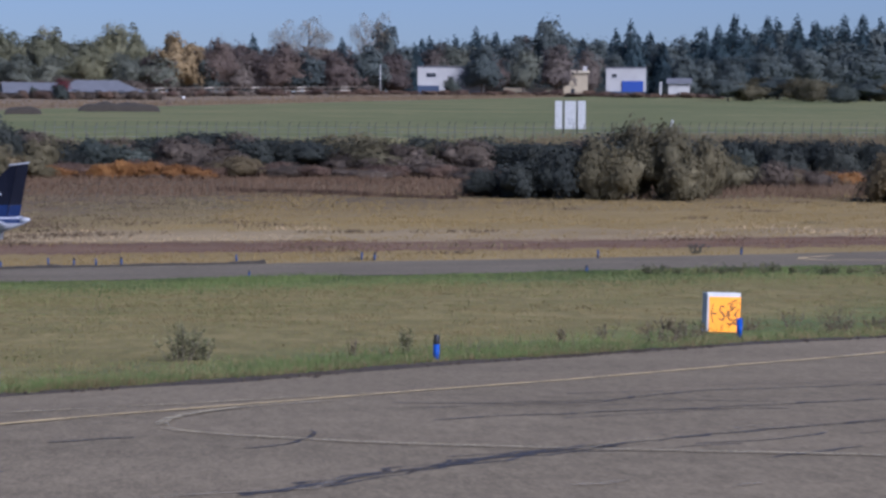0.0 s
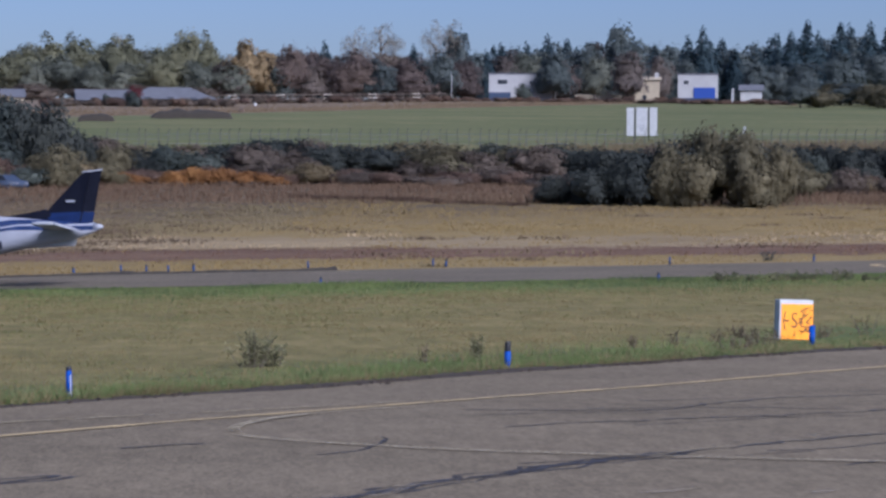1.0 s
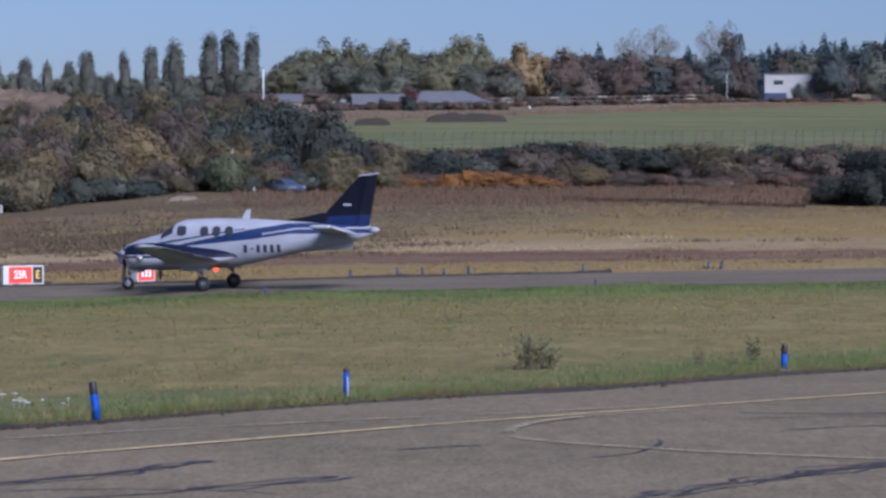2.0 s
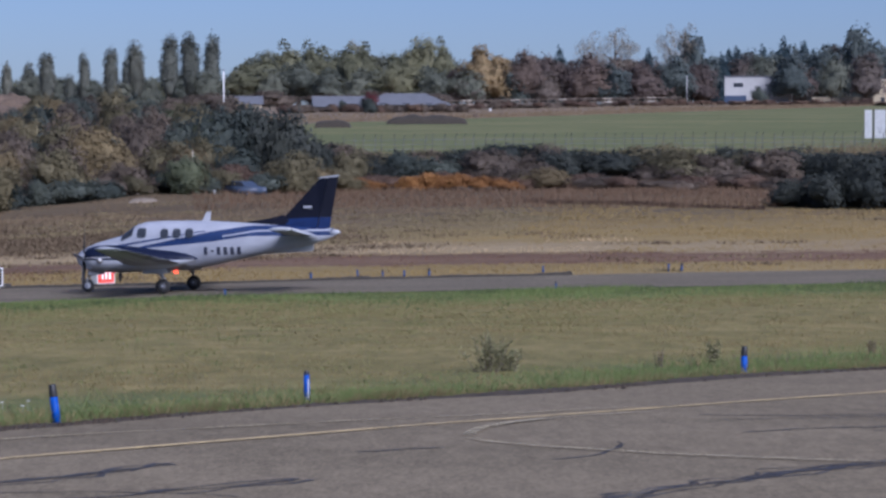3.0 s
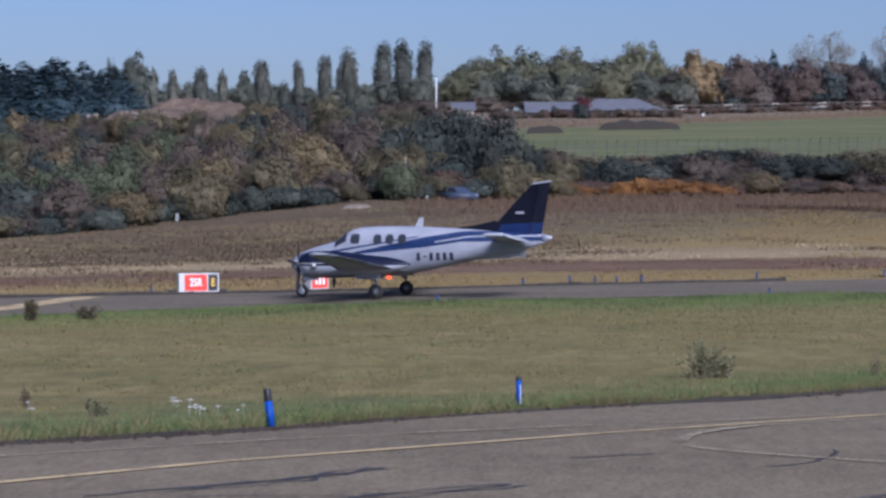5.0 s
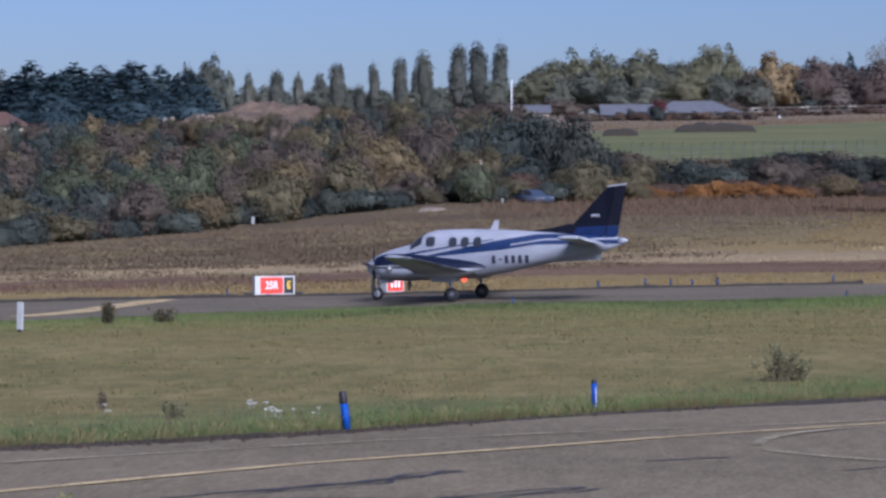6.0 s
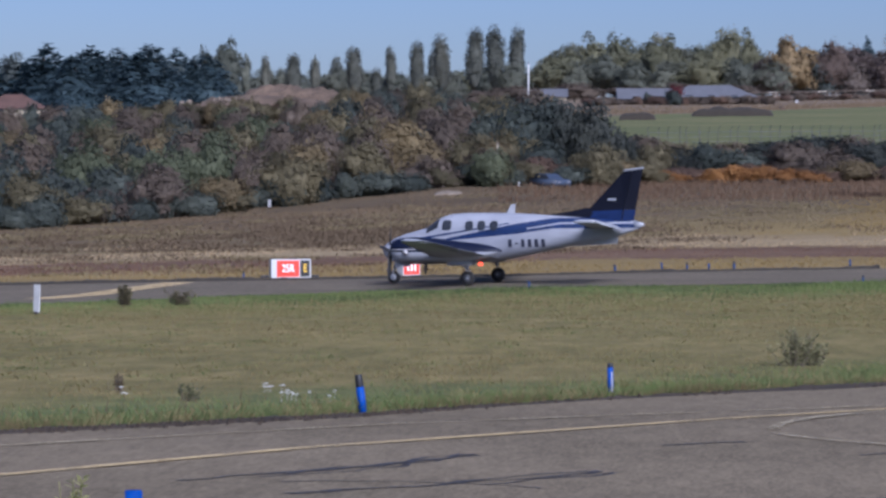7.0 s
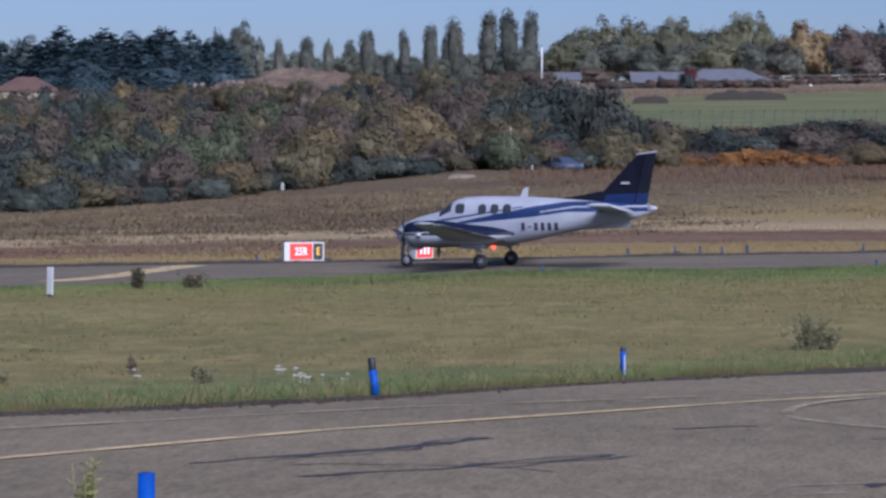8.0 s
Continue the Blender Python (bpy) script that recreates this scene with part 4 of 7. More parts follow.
# low orange shrubs, the great olive bush and its neighbours
for k, (b, w, h) in enumerate([(2.75, 3.6, 1.6), (2.3, 3.6, 1.7), (1.85, 3.4, 1.5), (0.75, 3.6, 1.6), (0.3, 4.0, 1.9), (-0.15, 4.0, 1.9), (-0.65, 3.2, 1.6), (-1.25, 3.0, 1.5), (3.4, 2.6, 1.3), (-15.8, 3.4, 1.4), (4.6, 2.2, 1.6), (-13.06, 2.6, 1.4), (-13.4, 2.0, 1.0), (5.6, 2.4, 1.4)]):
    x, y = at_bearing(b, 235)
    plant("orange_shrub", x, y, w * 1.6, h * 0.95, k, 0.15)
    plant("rust_shrub", x + 1.9, y + 1.6, w * 1.3, h * 0.8, k + 3, 0.15)
# thorn bushes left of the great bush give its shaded side by dark colour
for k, (kind, b, d, w, h) in enumerate([
    ("gold_bush", -2.2, 238, 7.0, 2.3), ("olive_bush", -11.9, 200, 6.0, 6.2), ("olive_bush", -11.1, 202, 5.6, 6.6), ("olive_bush", -12.7, 201, 5.0, 5.0), ("thorn_bush", -10.4, 199, 5.4, 5.4), ("thorn_bush", -9.5, 197, 5.0, 4.4), ("thorn_bush", -8.5, 197, 5.0, 3.1), ("olive_bush", -10.8, 196, 5.0, 4.4), ("olive_bush", -12.2, 196, 4.6, 3.6), ("thorn_bush", -9.0, 200, 5.0, 4.6),
    ("gold_bush", -16.9, 200, 6.5, 4.6), ("brown_bush", -14.2, 222, 5, 2.6), ("olive_bush", -13.2, 215, 5, 3.2), ("thorn_bush", -7.7, 199, 4.6, 2.5), ("olive_bush", -12.6, 208, 3.4, 2.2), ("olive_bush", -13.8, 226, 4.0, 1.9), ("gold_bush", -14.6, 228, 3.6, 1.8), ("brown_bush", -15.2, 226, 4.0, 1.7), ("olive_bush", 5.7, 217, 3.2, 2.5), ("olive_bush", -10.2, 196.5, 5.0, 5.0),
    ("thorn_bush", 3.5, 238, 7.5, 7.4), ("thorn_bush", 4.3, 240, 8.0, 7.8), ("dark_bush", 5.1, 240, 8.0, 7.2), ("thorn_bush", 2.9, 243, 5.0, 4.8), ("olive_bush", 3.4, 226, 6.0, 4.0), ("gold_bush", 5.9, 228, 5.0, 4.2), ("olive_bush", 2.2, 240, 4.5, 4.0), ("olive_bush", 3.5, 228, 5.5, 3.4), ("gold_bush", 3.0, 230, 4.5, 2.8), ("olive_bush", 2.4, 232, 5.0, 2.6), ("green_bush", 5.9, 216, 5.0, 3.6), ("rust_shrub", 4.9, 227, 6.0, 2.4), ("rust_shrub", 4.3, 229, 5.5, 2.2),
]):
    x, y = at_bearing(b, d)
    plant(kind, x, y, w, h, k + 40, 0.2)


# ---- the aeroplane: twin turboprop, white with blue sweeps ----
def livery():
    m, nt, b = mat("white_and_blue_livery", 0.5)
    c = nt.nodes.new("ShaderNodeTexCoord")
    xyz = nt.nodes.new("ShaderNodeSeparateXYZ")
    nt.links.new(c.outputs["Object"], xyz.inputs[0])
    x, z = xyz.outputs[0], xyz.outputs[2]

    def band(z0, x0, slope, half0, grow, most, x_min, x_max):
        back = calc(nt, "SUBTRACT", x0, x)
        centre = calc(nt, "MINIMUM", calc(nt, "MULTIPLY_ADD", back, slope, z0), 2.36)
        half = calc(nt, "MINIMUM", calc(nt, "MULTIPLY_ADD", back, grow, half0), most)
        inside = calc(nt, "LESS_THAN", calc(nt, "ABSOLUTE", calc(nt, "SUBTRACT", z, centre)), half)
        return calc(nt, "MULTIPLY", inside, calc(nt, "MULTIPLY", calc(nt, "GREATER_THAN", x, x_min), calc(nt, "LESS_THAN", x, x_max)))

    grime = noise_of(nt, stretched(nt, 1.2, 1.2, 3), 1.0, 5)
    white = ramp(nt, grime, (0.3, (0.25, 0.265, 0.315)), (0.6, (0.305, 0.32, 0.375)))
    blue = ramp(nt, grime, (0.3, (0.006, 0.017, 0.065)), (0.7, (0.012, 0.03, 0.105)))
    color = mix(nt, band(1.72, 1.5, 0.142, 0.03, 0.055, 0.2, -7, 1.9), white, blue)
    color = mix(nt, band(1.76, 2.6, 0.158, 0.045, -0.006, 0.06, -1.3, 2.9), color, blue)
    color = mix(nt, band(2.16, -2.0, 0.15, 0.028, 0.0, 0.03, -4.4, -2.0), color, white)
    color = mix(nt, band(2.28, -4.4, 0.08, 0.035, 0.0, 0.04, -7, -4.4), color, white)
    nt.links.new(color, b.inputs["Base Color"])
    b.inputs["Specular IOR Level"].default_value = 0.35
    return m


def nacelle_paint():
    m, nt, b = mat("nacelle_paint", 0.45)
    c = nt.nodes.new("ShaderNodeTexCoord")
    xyz = nt.nodes.new("ShaderNodeSeparateXYZ")
    nt.links.new(c.outputs["Object"], xyz.inputs[0])
    line = calc(nt, "MULTIPLY_ADD", xyz.outputs[0], -0.02, 1.46)
    stripe = calc(nt, "MULTIPLY", calc(nt, "LESS_THAN", calc(nt, "ABSOLUTE", calc(nt, "SUBTRACT", xyz.outputs[2], line)), 0.014), calc(nt, "GREATER_THAN", xyz.outputs[0], 1.4))
    low = calc(nt, "LESS_THAN", xyz.outputs[2], 1.31)
    color = mix(nt, low, mix(nt, stripe, (0.006, 0.009, 0.026), (0.5, 0.5, 0.52)), (0.42, 0.44, 0.5))
    b.inputs["Specular IOR Level"].default_value = 0.25
    nt.links.new(color, b.inputs["Base Color"])
    return m


M_LIVERY, M_NACELLE = livery(), nacelle_paint()
M_NAVY = plain("navy_paint", (0.005, 0.006, 0.014), 0.45, wear=0.2, gloss=0.2)
M_TAIL_BLUE = plain("tail_blue_paint", (0.008, 0.02, 0.08), 0.45, wear=0.2, gloss=0.25)
M_PLANE_WHITE = plain("aircraft_white", (0.34, 0.355, 0.4), 0.45, wear=0.08, scale=1.5)
M_PLANE_GREY = plain("aircraft_grey", (0.18, 0.19, 0.23), 0.4, wear=0.12)
M_GLASS = plain("dark_cabin_glass", (0.035, 0.04, 0.052), 0.3, wear=0.3, gloss=0.25)
M_TYRE = plain("tyre_rubber", (0.018, 0.018, 0.02), 0.8, wear=0.3, scale=6)
M_ALLOY = plain("bare_alloy", (0.55, 0.55, 0.56), 0.35, 0.9, wear=0.2)
M_DARK_HUB = plain("dark_wheel_hub", (0.07, 0.075, 0.09), 0.5, wear=0.2)
M_LETTER = plain("dark_lettering", (0.03, 0.035, 0.06), 0.4)
M_BEACON, _nt, _b = mat("red_beacon", 0.3)
_b.inputs["Base Color"].default_value = (0.8, 0.03, 0.01, 1)
_b.inputs["Emission Color"].default_value = (1, 0.08, 0.03, 1)
_b.inputs["Emission Strength"].default_value = 1.8

STATIONS = [  # along, top, bottom, half width
    (4.16, 1.36, 1.28, 0.04), (4.08, 1.5, 1.12, 0.18), (3.9, 1.66, 0.94, 0.34), (3.5, 1.85, 0.82, 0.5), (3.1, 1.99, 0.77, 0.58), (2.6, 2.12, 0.76, 0.64),
    (2.2, 2.22, 0.76, 0.67), (1.95, 2.4, 0.77, 0.685), (1.6, 2.64, 0.78, 0.695), (1.2, 2.75, 0.79, 0.7), (0.5, 2.78, 0.81, 0.7),
    (-0.5, 2.78, 0.86, 0.7), (-1.5, 2.75, 1.03, 0.68), (-2.5, 2.69, 1.24, 0.6), (-3.5, 2.62, 1.44, 0.48), (-4.5, 2.54, 1.63, 0.34), (-5.4, 2.47, 1.8, 0.2), (-6.05, 2.4, 2.02, 0.1), (-6.36, 2.3, 2.16, 0.05),
]
_sx = [s[0] for s in STATIONS][::-1]


def hull(x):
    return tuple(float(np.interp(x, _sx, [s[k] for s in STATIONS][::-1])) for k in (1, 2, 3))


def hull_side(x, z, n=2.6):
    top, bottom, half = hull(x)
    f = min(0.995, abs((z - (top + bottom) / 2) / ((top - bottom) / 2)))
    return half * (1 - f ** n) ** (1 / n)


def fuselage(bm):
    xs = np.concatenate([[4.16, 4.13, 4.08, 4.0], np.linspace(3.9, -6.0, 60), [-6.2, -6.36]])
    rings = []
    for x in xs:
        top, bottom, half = hull(x)
        ring = []
        for k in range(36):
            a = 2 * math.pi * k / 36
            ca, sa = math.cos(a), math.sin(a)
            e = 2 / 2.6
            ring.append((x, half * math.copysign(abs(ca) ** e, ca), (top + bottom) / 2 + (top - bottom) / 2 * math.copysign(abs(sa) ** e, sa)))
        rings.append(ring)
    return lofted(bm, rings)


def wing_section(y, le, te, z, thick, x_from=0.0, x_to=1.0, droop=0.0):
    """Aerofoil ring across one rib; x_from and x_to cut the chord for flaps and boots."""
    chord = le - te
    cs = np.linspace(x_from, x_to, 9)
    half = lambda c: thick * chord * (2.97 * math.sqrt(max(c, 0)) - 1.26 * c - 3.52 * c * c + 2.84 * c ** 3 - 1.02 * c ** 4) * 0.5 + 0.004
    up = [(le - c * chord, y, z + half(c) * 1.25 - (c - x_from) * chord * droop) for c in cs]
    low = [(le - c * chord, y, z - half(c) * 0.75 - (c - x_from) * chord * droop) for c in cs[::-1]]
    return up + low


def rib_at(y):
    """Leading edge, trailing edge and height of the wing at y."""
    return float(np.interp(y, [0.4, 2.7, 7.65], [1.38, 1.32, 0.72])), float(np.interp(y, [0.4, 2.7, 7.65], [-0.9, -0.85, -0.32])), 1.02 + max(0, y - 1.0) * 0.125


def wing_piece(x_from, x_to, ys, side, thick=0.15, droop=0.0, grow=0.0):
    bm = bmesh.new()
    rings = []
    for y in ys:
        le, te, z = rib_at(y)
        rings.append([(px, py * side, pz) for px, py, pz in wing_section(y, le + grow, te, z, thick * (1 + grow * 2), x_from, x_to, droop)])
    return lofted(bm, rings)


def wheel(name, parent, x, y, radius, width, hub):
    def turned(profile):
        bm = bmesh.new()
        rings = []
        for r, off in profile:
            rings.append([(x + r * math.cos(2 * math.pi * k / 28), y + off, radius + r * math.sin(2 * math.pi * k / 28)) for k in range(28)])
        return lofted(bm, rings)
    h = width / 2
    tyre = part(name, turned([(radius * 0.42, -h * 0.85), (radius * 0.85, -h), (radius * 0.97, -h * 0.6), (radius, 0), (radius * 0.97, h * 0.6), (radius * 0.85, h), (radius * 0.42, h * 0.85)]), M_TYRE, parent, "black rubber tyre", True)
    part("rim", turned([(radius * 0.1, -h * 1.08), (radius * 0.3, -h * 1.04), (radius * 0.5, -h * 0.96), (radius * 0.5, h * 0.96), (radius * 0.3, h * 1.04), (radius * 0.1, h * 1.08)]), hub, tyre, "white wheel hub" if hub is M_PLANE_WHITE else "grey wheel hub", True)
    return tyre


def side_disc(bm, x, z, half_w, half_h, side, power=2.6, proud=0.022, n=20):
    ring = []
    for k in range(n):
        a = 2 * math.pi * k / n
        px = x + half_w * math.copysign(abs(math.cos(a)) ** (2 / power), math.cos(a))
        pz = z + half_h * math.copysign(abs(math.sin(a)) ** (2 / power), math.sin(a))
        ring.append((px, pz))
    outer = [bm.verts.new((px, side * (hull_side(px, pz) + proud), pz)) for px, pz in ring]
    inner = [bm.verts.new((px, side * (hull_side(px, pz) - 0.03), pz)) for px, pz in ring]
    mids = [bm.verts.new((x + (px - x) / 2, side * (hull_side(x + (px - x) / 2, z + (pz - z) / 2) + proud), z + (pz - z) / 2)) for px, pz in ring]
    bm.faces.new(mids)
    for k in range(n):
        bm.faces.new((outer[k], outer[(k + 1) % n], mids[(k + 1) % n], mids[k]))
        bm.faces.new((outer[k], outer[(k + 1) % n], inner[(k + 1) % n], inner[k]))
    bmesh.ops.recalc_face_normals(bm, faces=bm.faces)
    return bm


def aeroplane(m):
    root = new("aeroplane")
    tagged(root, "white twin-propeller aeroplane with blue stripes taxiing on grey tarmac", "aeroplane")
    body = part("fuselage", fuselage(bmesh.new()), M_LIVERY, root, "white fuselage with sweeping blue stripes", True)
    for side in (1, -1):
        for x in (0.34, -0.16, -0.67):
            part("cabin_window", side_disc(bmesh.new(), x, 2.29, 0.165, 0.19, side), M_GLASS, body, "round dark cabin window")
        part("cockpit_window", side_disc(bmesh.new(), 1.27, 2.32, 0.19, 0.19, side, 4), M_GLASS, body, "dark cockpit side window")
        # windscreen half: a patch over the sloping hull
        bm = bmesh.new()
        grid = []
        for i in range(7):
            x = 2.14 - 0.5 * i / 6
            top, bottom, half = hull(x)
            row = []
            for j in range(7):
                a = radians(86 - 58 * j / 6 + (1 - i / 6) * 4)
                e = 2 / 2.6
                row.append(bm.verts.new((x + 0.008, side * (half * math.cos(a) ** e + 0.004), (top + bottom) / 2 + (top - bottom) / 2 * math.sin(a) ** e + 0.012)))
            grid.append(row)
        for r, s in zip(grid, grid[1:]):
            for j in range(6):
                bm.faces.new((r[j], r[j + 1], s[j + 1], s[j]))
        part("windscreen", bm, M_GLASS, body, "dark sloping windscreen pane", True)
        # wing, with boot, aileron and flap
        wing = part("wing", wing_piece(0.0, 0.46, [0.4, 1.4, 2.7, 4.2, 5.8, 7.2, 7.6], side), M_PLANE_WHITE, root, "tapered wing, navy above and pale below", True)
        wing.data.materials.append(M_NAVY)
        for face in wing.data.polygons:
            face.material_index = 1 if face.normal.z > 0.12 else 0
        part("wing_skin", wing_piece(0.462, 0.72, [0.4, 1.4, 2.7, 4.2, 5.8, 7.2, 7.6], side), M_PLANE_WHITE, wing, "pale rear wing skin", True)
        part("deicing_boot", wing_piece(0.0, 0.1, [2.9, 4.4, 6.0, 7.3], side, grow=0.012), M_BLACK, root, "black rubber leading-edge boot", True)
        part("aileron", wing_piece(0.73, 1.0, [4.8, 5.8, 6.8, 7.4], side), M_PLANE_GREY, root, "", True)
        part("flap", wing_piece(0.73, 1.0, [0.75, 1.6, 3.2, 4.74], side, droop=0.0), M_PLANE_GREY, root, "", True)
        bm = bmesh.new()
        le, te, z = rib_at(7.6)
        lofted(bm, [[(px, 7.6 * side, pz) for px, py, pz in wing_section(7.6, le, te, z, 0.14)], [(px * 0.6 + 0.05, 7.82 * side, z + 0.03 + (pz - z) * 0.25) for px, py, pz in wing_section(7.6, le, te, z, 0.1)]])
        part("wing_tip", bm, M_PLANE_WHITE, root, "", True)
        # engine nacelle with spinner, blades and exhaust
        bm = bmesh.new()
        rings = []
        for x, r, zc, tall in ((3.02, 0.22, 1.42, 1.0), (2.94, 0.33, 1.41, 1.08), (2.6, 0.42, 1.4, 1.1), (2.0, 0.45, 1.4, 1.08), (1.2, 0.45, 1.38, 1.02), (0.3, 0.41, 1.33, 0.95), (-0.5, 0.37, 1.32, 0.85), (-1.0, 0.28, 1.33, 0.75), (-1.35, 0.14, 1.34, 0.6), (-1.45, 0.04, 1.34, 0.6)):
            rings.append([(x, side * 2.15 + r * math.cos(2 * math.pi * k / 24), zc + r * tall * math.sin(2 * math.pi * k / 24)) for k in range(24)])
        nac = part("nacelle", lofted(bm, rings), M_NACELLE, root, "dark navy engine nacelle with a white belly", True)
        bm = bmesh.new()
        lofted(bm, [[(x, side * 2.15 + r * math.cos(2 * math.pi * k / 20), 1.42 + r * math.sin(2 * math.pi * k / 20)) for k in range(20)] for x, r in ((3.0, 0.165), (3.12, 0.16), (3.24, 0.12), (3.34, 0.06), (3.38, 0.01))])
        part("spinner", bm, M_PLANE_WHITE, nac, "polished metal spinner", True)
        for k in range(4):
            bm = bmesh.new()
            rings = []
            for r, w, tw in ((0.12, 0.05, 60), (0.3, 0.085, 48), (0.6, 0.1, 34), (0.9, 0.095, 24), (1.08, 0.07, 20), (1.14, 0.03, 18)):
                t = radians(tw)
                cx, cy = math.cos(t), math.sin(t)
                rings.append([(3.1 + px * cy, py * cx * 1.0, -r) for px, py in ((w, w), (w * 0.4 + 0.012, w * 0.4 - 0.012), (-w, -w), (w * 0.4 - 0.012, w * 0.4 + 0.012))])
            lofted(bm, rings)
            bmesh.ops.transform(bm, matrix=Matrix.Translation((0, side * 2.15, 1.42)) @ Matrix.Rotation(radians(6 + 90 * k), 4, "X"), verts=bm.verts)
            part("propeller_blade", bm, M_BLACK, nac, "dark propeller blade at rest", False)
        part("exhaust_stack", tube(bmesh.new(), (2.45, side * 2.15 + 0.3, 1.32), (2.25, side * 2.15 + 0.52, 1.3), 0.08, 0.09, 12), M_ALLOY, nac, "", True)
        part("air_intake", box(bmesh.new(), (0.5, 0.36, 0.2), (2.72, side * 2.15, 1.06), None, 0.06), M_PLANE_GREY, nac)
        # main undercarriage
        y = side * 1.945
        leg = bmesh.new()
        tube(leg, (0.05, y, 1.05), (0.02, y, 0.62), 0.075, 0.07, 12)
        tube(leg, (0.02, y, 0.64), (0.0, y, 0.29), 0.048, 0.048, 12)
        tube(leg, (0.0, y - 0.13, 0.29), (0.0, y + 0.13, 0.29), 0.04, 0.04, 10)
        tube(leg, (0.6, y, 1.0), (0.03, y, 0.66), 0.03, 0.03, 8)
        tube(leg, (-0.09, y, 0.62), (-0.14, y, 0.46), 0.02, 0.02, 6)
        tube(leg, (-0.14, y, 0.46), (-0.03, y, 0.32), 0.02, 0.02, 6)
        part("main_gear_leg", leg, M_PLANE_WHITE, root, "white main landing gear leg", True)
        wheel("main_wheel", root, 0.0, y + side * 0.02, 0.29, 0.2, M_DARK_HUB)
        for off in (-0.24, 0.24):
            part("gear_door", box(bmesh.new(), (1.0, 0.018, 0.3), (0.25, y + off, 0.93), Matrix.Rotation(radians(8 if off > 0 else -8), 4, "X"), 0.004), M_PLANE_WHITE, root)
        # tailplane with drooped elevator
        bm = bmesh.new()
        st = lambda yy: (float(np.interp(yy, [0, 2.63], [-4.3, -4.42])), float(np.interp(yy, [0, 2.63], [-6.0, -5.8])), 2.2 + yy * 0.09)
        lofted(bm, [[(px, py * side, pz) for px, py, pz in wing_section(yy, *st(yy), 0.1, 0.0, 0.62)] for yy in (0.05, 0.9, 1.8, 2.55, 2.63)])
        part("tailplane", bm, M_PLANE_WHITE, root, "white tailplane", True)
        bm = bmesh.new()
        lofted(bm, [[(px, py * side, pz) for px, py, pz in wing_section(yy, *st(yy), 0.1, 0.63, 1.0, 0.32)] for yy in (0.3, 1.2, 2.1, 2.6)])
        part("elevator", bm, M_PLANE_WHITE, root, "white drooped elevator", True)
    # nose undercarriage
    leg = bmesh.new()
    tube(leg, (3.6, 0, 1.0), (3.7, 0, 0.62), 0.07, 0.06, 12)
    tube(leg, (3.7, 0, 0.64), (3.72, 0, 0.5), 0.045, 0.045, 12)
    for s in (1, -1):
        tube(leg, (3.72, s * 0.1, 0.54), (3.73, s * 0.12, 0.25), 0.014, 0.014, 8)
        tube(leg, (3.72, 0, 0.54), (3.72, s * 0.1, 0.54), 0.03, 0.03, 8)
    tube(leg, (3.2, 0, 0.8), (3.68, 0, 0.62), 0.025, 0.025, 8)
    part("nose_gear_leg", leg, M_PLANE_WHITE, root, "white nose landing gear leg", True)
    wheel("nose_wheel", root, 3.73, 0.0, 0.255, 0.16, M_PLANE_WHITE)
    for s in (1, -1):
        part("nose_gear_door", box(bmesh.new(), (0.5, 0.015, 0.16), (3.35, s * 0.2, 0.76), Matrix.Rotation(radians(-10 * s), 4, "X"), 0.004), M_PLANE_WHITE, root)

    # fin, rudder, dorsal fillet, tail cone
    def blade(name, outline, half, material, label=""):
        bm = bmesh.new()
        rows = []
        for y, k in ((half, 0.0), (-half, 0.0)):
            rows.append([bm.verts.new((x, y * w, z)) for x, z, w in outline])
        n = len(outline)
        bm.faces.new(rows[0])
        bm.faces.new(rows[1][::-1])
        for i in range(n):
            bm.faces.new((rows[0][i], rows[0][(i + 1) % n], rows[1][(i + 1) % n], rows[1][i]))
        bmesh.ops.recalc_face_normals(bm, faces=bm.faces)
        return part(name, bm, material, root, label)
    blade("fin", [(-4.25, 2.8, 0.4), (-5.62, 4.22, 0.15), (-5.78, 4.36, 0.3), (-6.08, 4.38, 0.8), (-5.72, 2.86, 1.0)], 0.085, M_NAVY, "dark navy swept fin")
    blade("fin_base", [(-4.0, 2.5, 1.0), (-4.25, 2.8, 0.5), (-5.72, 2.86, 1.0), (-5.62, 2.4, 1.2)], 0.095, M_TAIL_BLUE, "blue lower fin")
    blade("rudder", [(-5.735, 2.86, 1.0), (-6.095, 4.38, 0.7), (-6.5, 4.44, 0.15), (-6.2, 2.86, 0.2)], 0.075, M_NAVY, "dark navy rudder")
    blade("rudder_foot", [(-5.66, 2.4, 1.0), (-5.76, 2.855, 1.0), (-6.2, 2.855, 0.2), (-6.12, 2.42, 0.2)], 0.075, M_TAIL_BLUE, "blue foot of the rudder")
    blade("fin_cap", [(-5.7, 4.34, 0.4), (-5.8, 4.41, 0.5), (-6.52, 4.49, 0.4), (-6.52, 4.43, 0.4)], 0.09, M_PLANE_WHITE, "pale fin cap")
    blade("dorsal_fillet", [(-2.5, 2.66, 0.4), (-3.5, 2.8, 0.4), (-4.3, 2.96, 0.5), (-4.8, 2.5, 1.3), (-3.4, 2.5, 1.4)], 0.08, M_NAVY, "dark navy fillet ahead of the fin")
    bm = lofted(bmesh.new(), [[(x, r * math.cos(2 * math.pi * k / 16), zc + r * math.sin(2 * math.pi * k / 16) * 1.5) for k in range(16)] for x, r, zc in ((-6.15, 0.09, 2.25), (-6.38, 0.07, 2.27), (-6.5, 0.04, 2.28), (-6.54, 0.01, 2.28))])
    part("tail_cone", bm, M_PLANE_WHITE, root, "white tail cone", True)
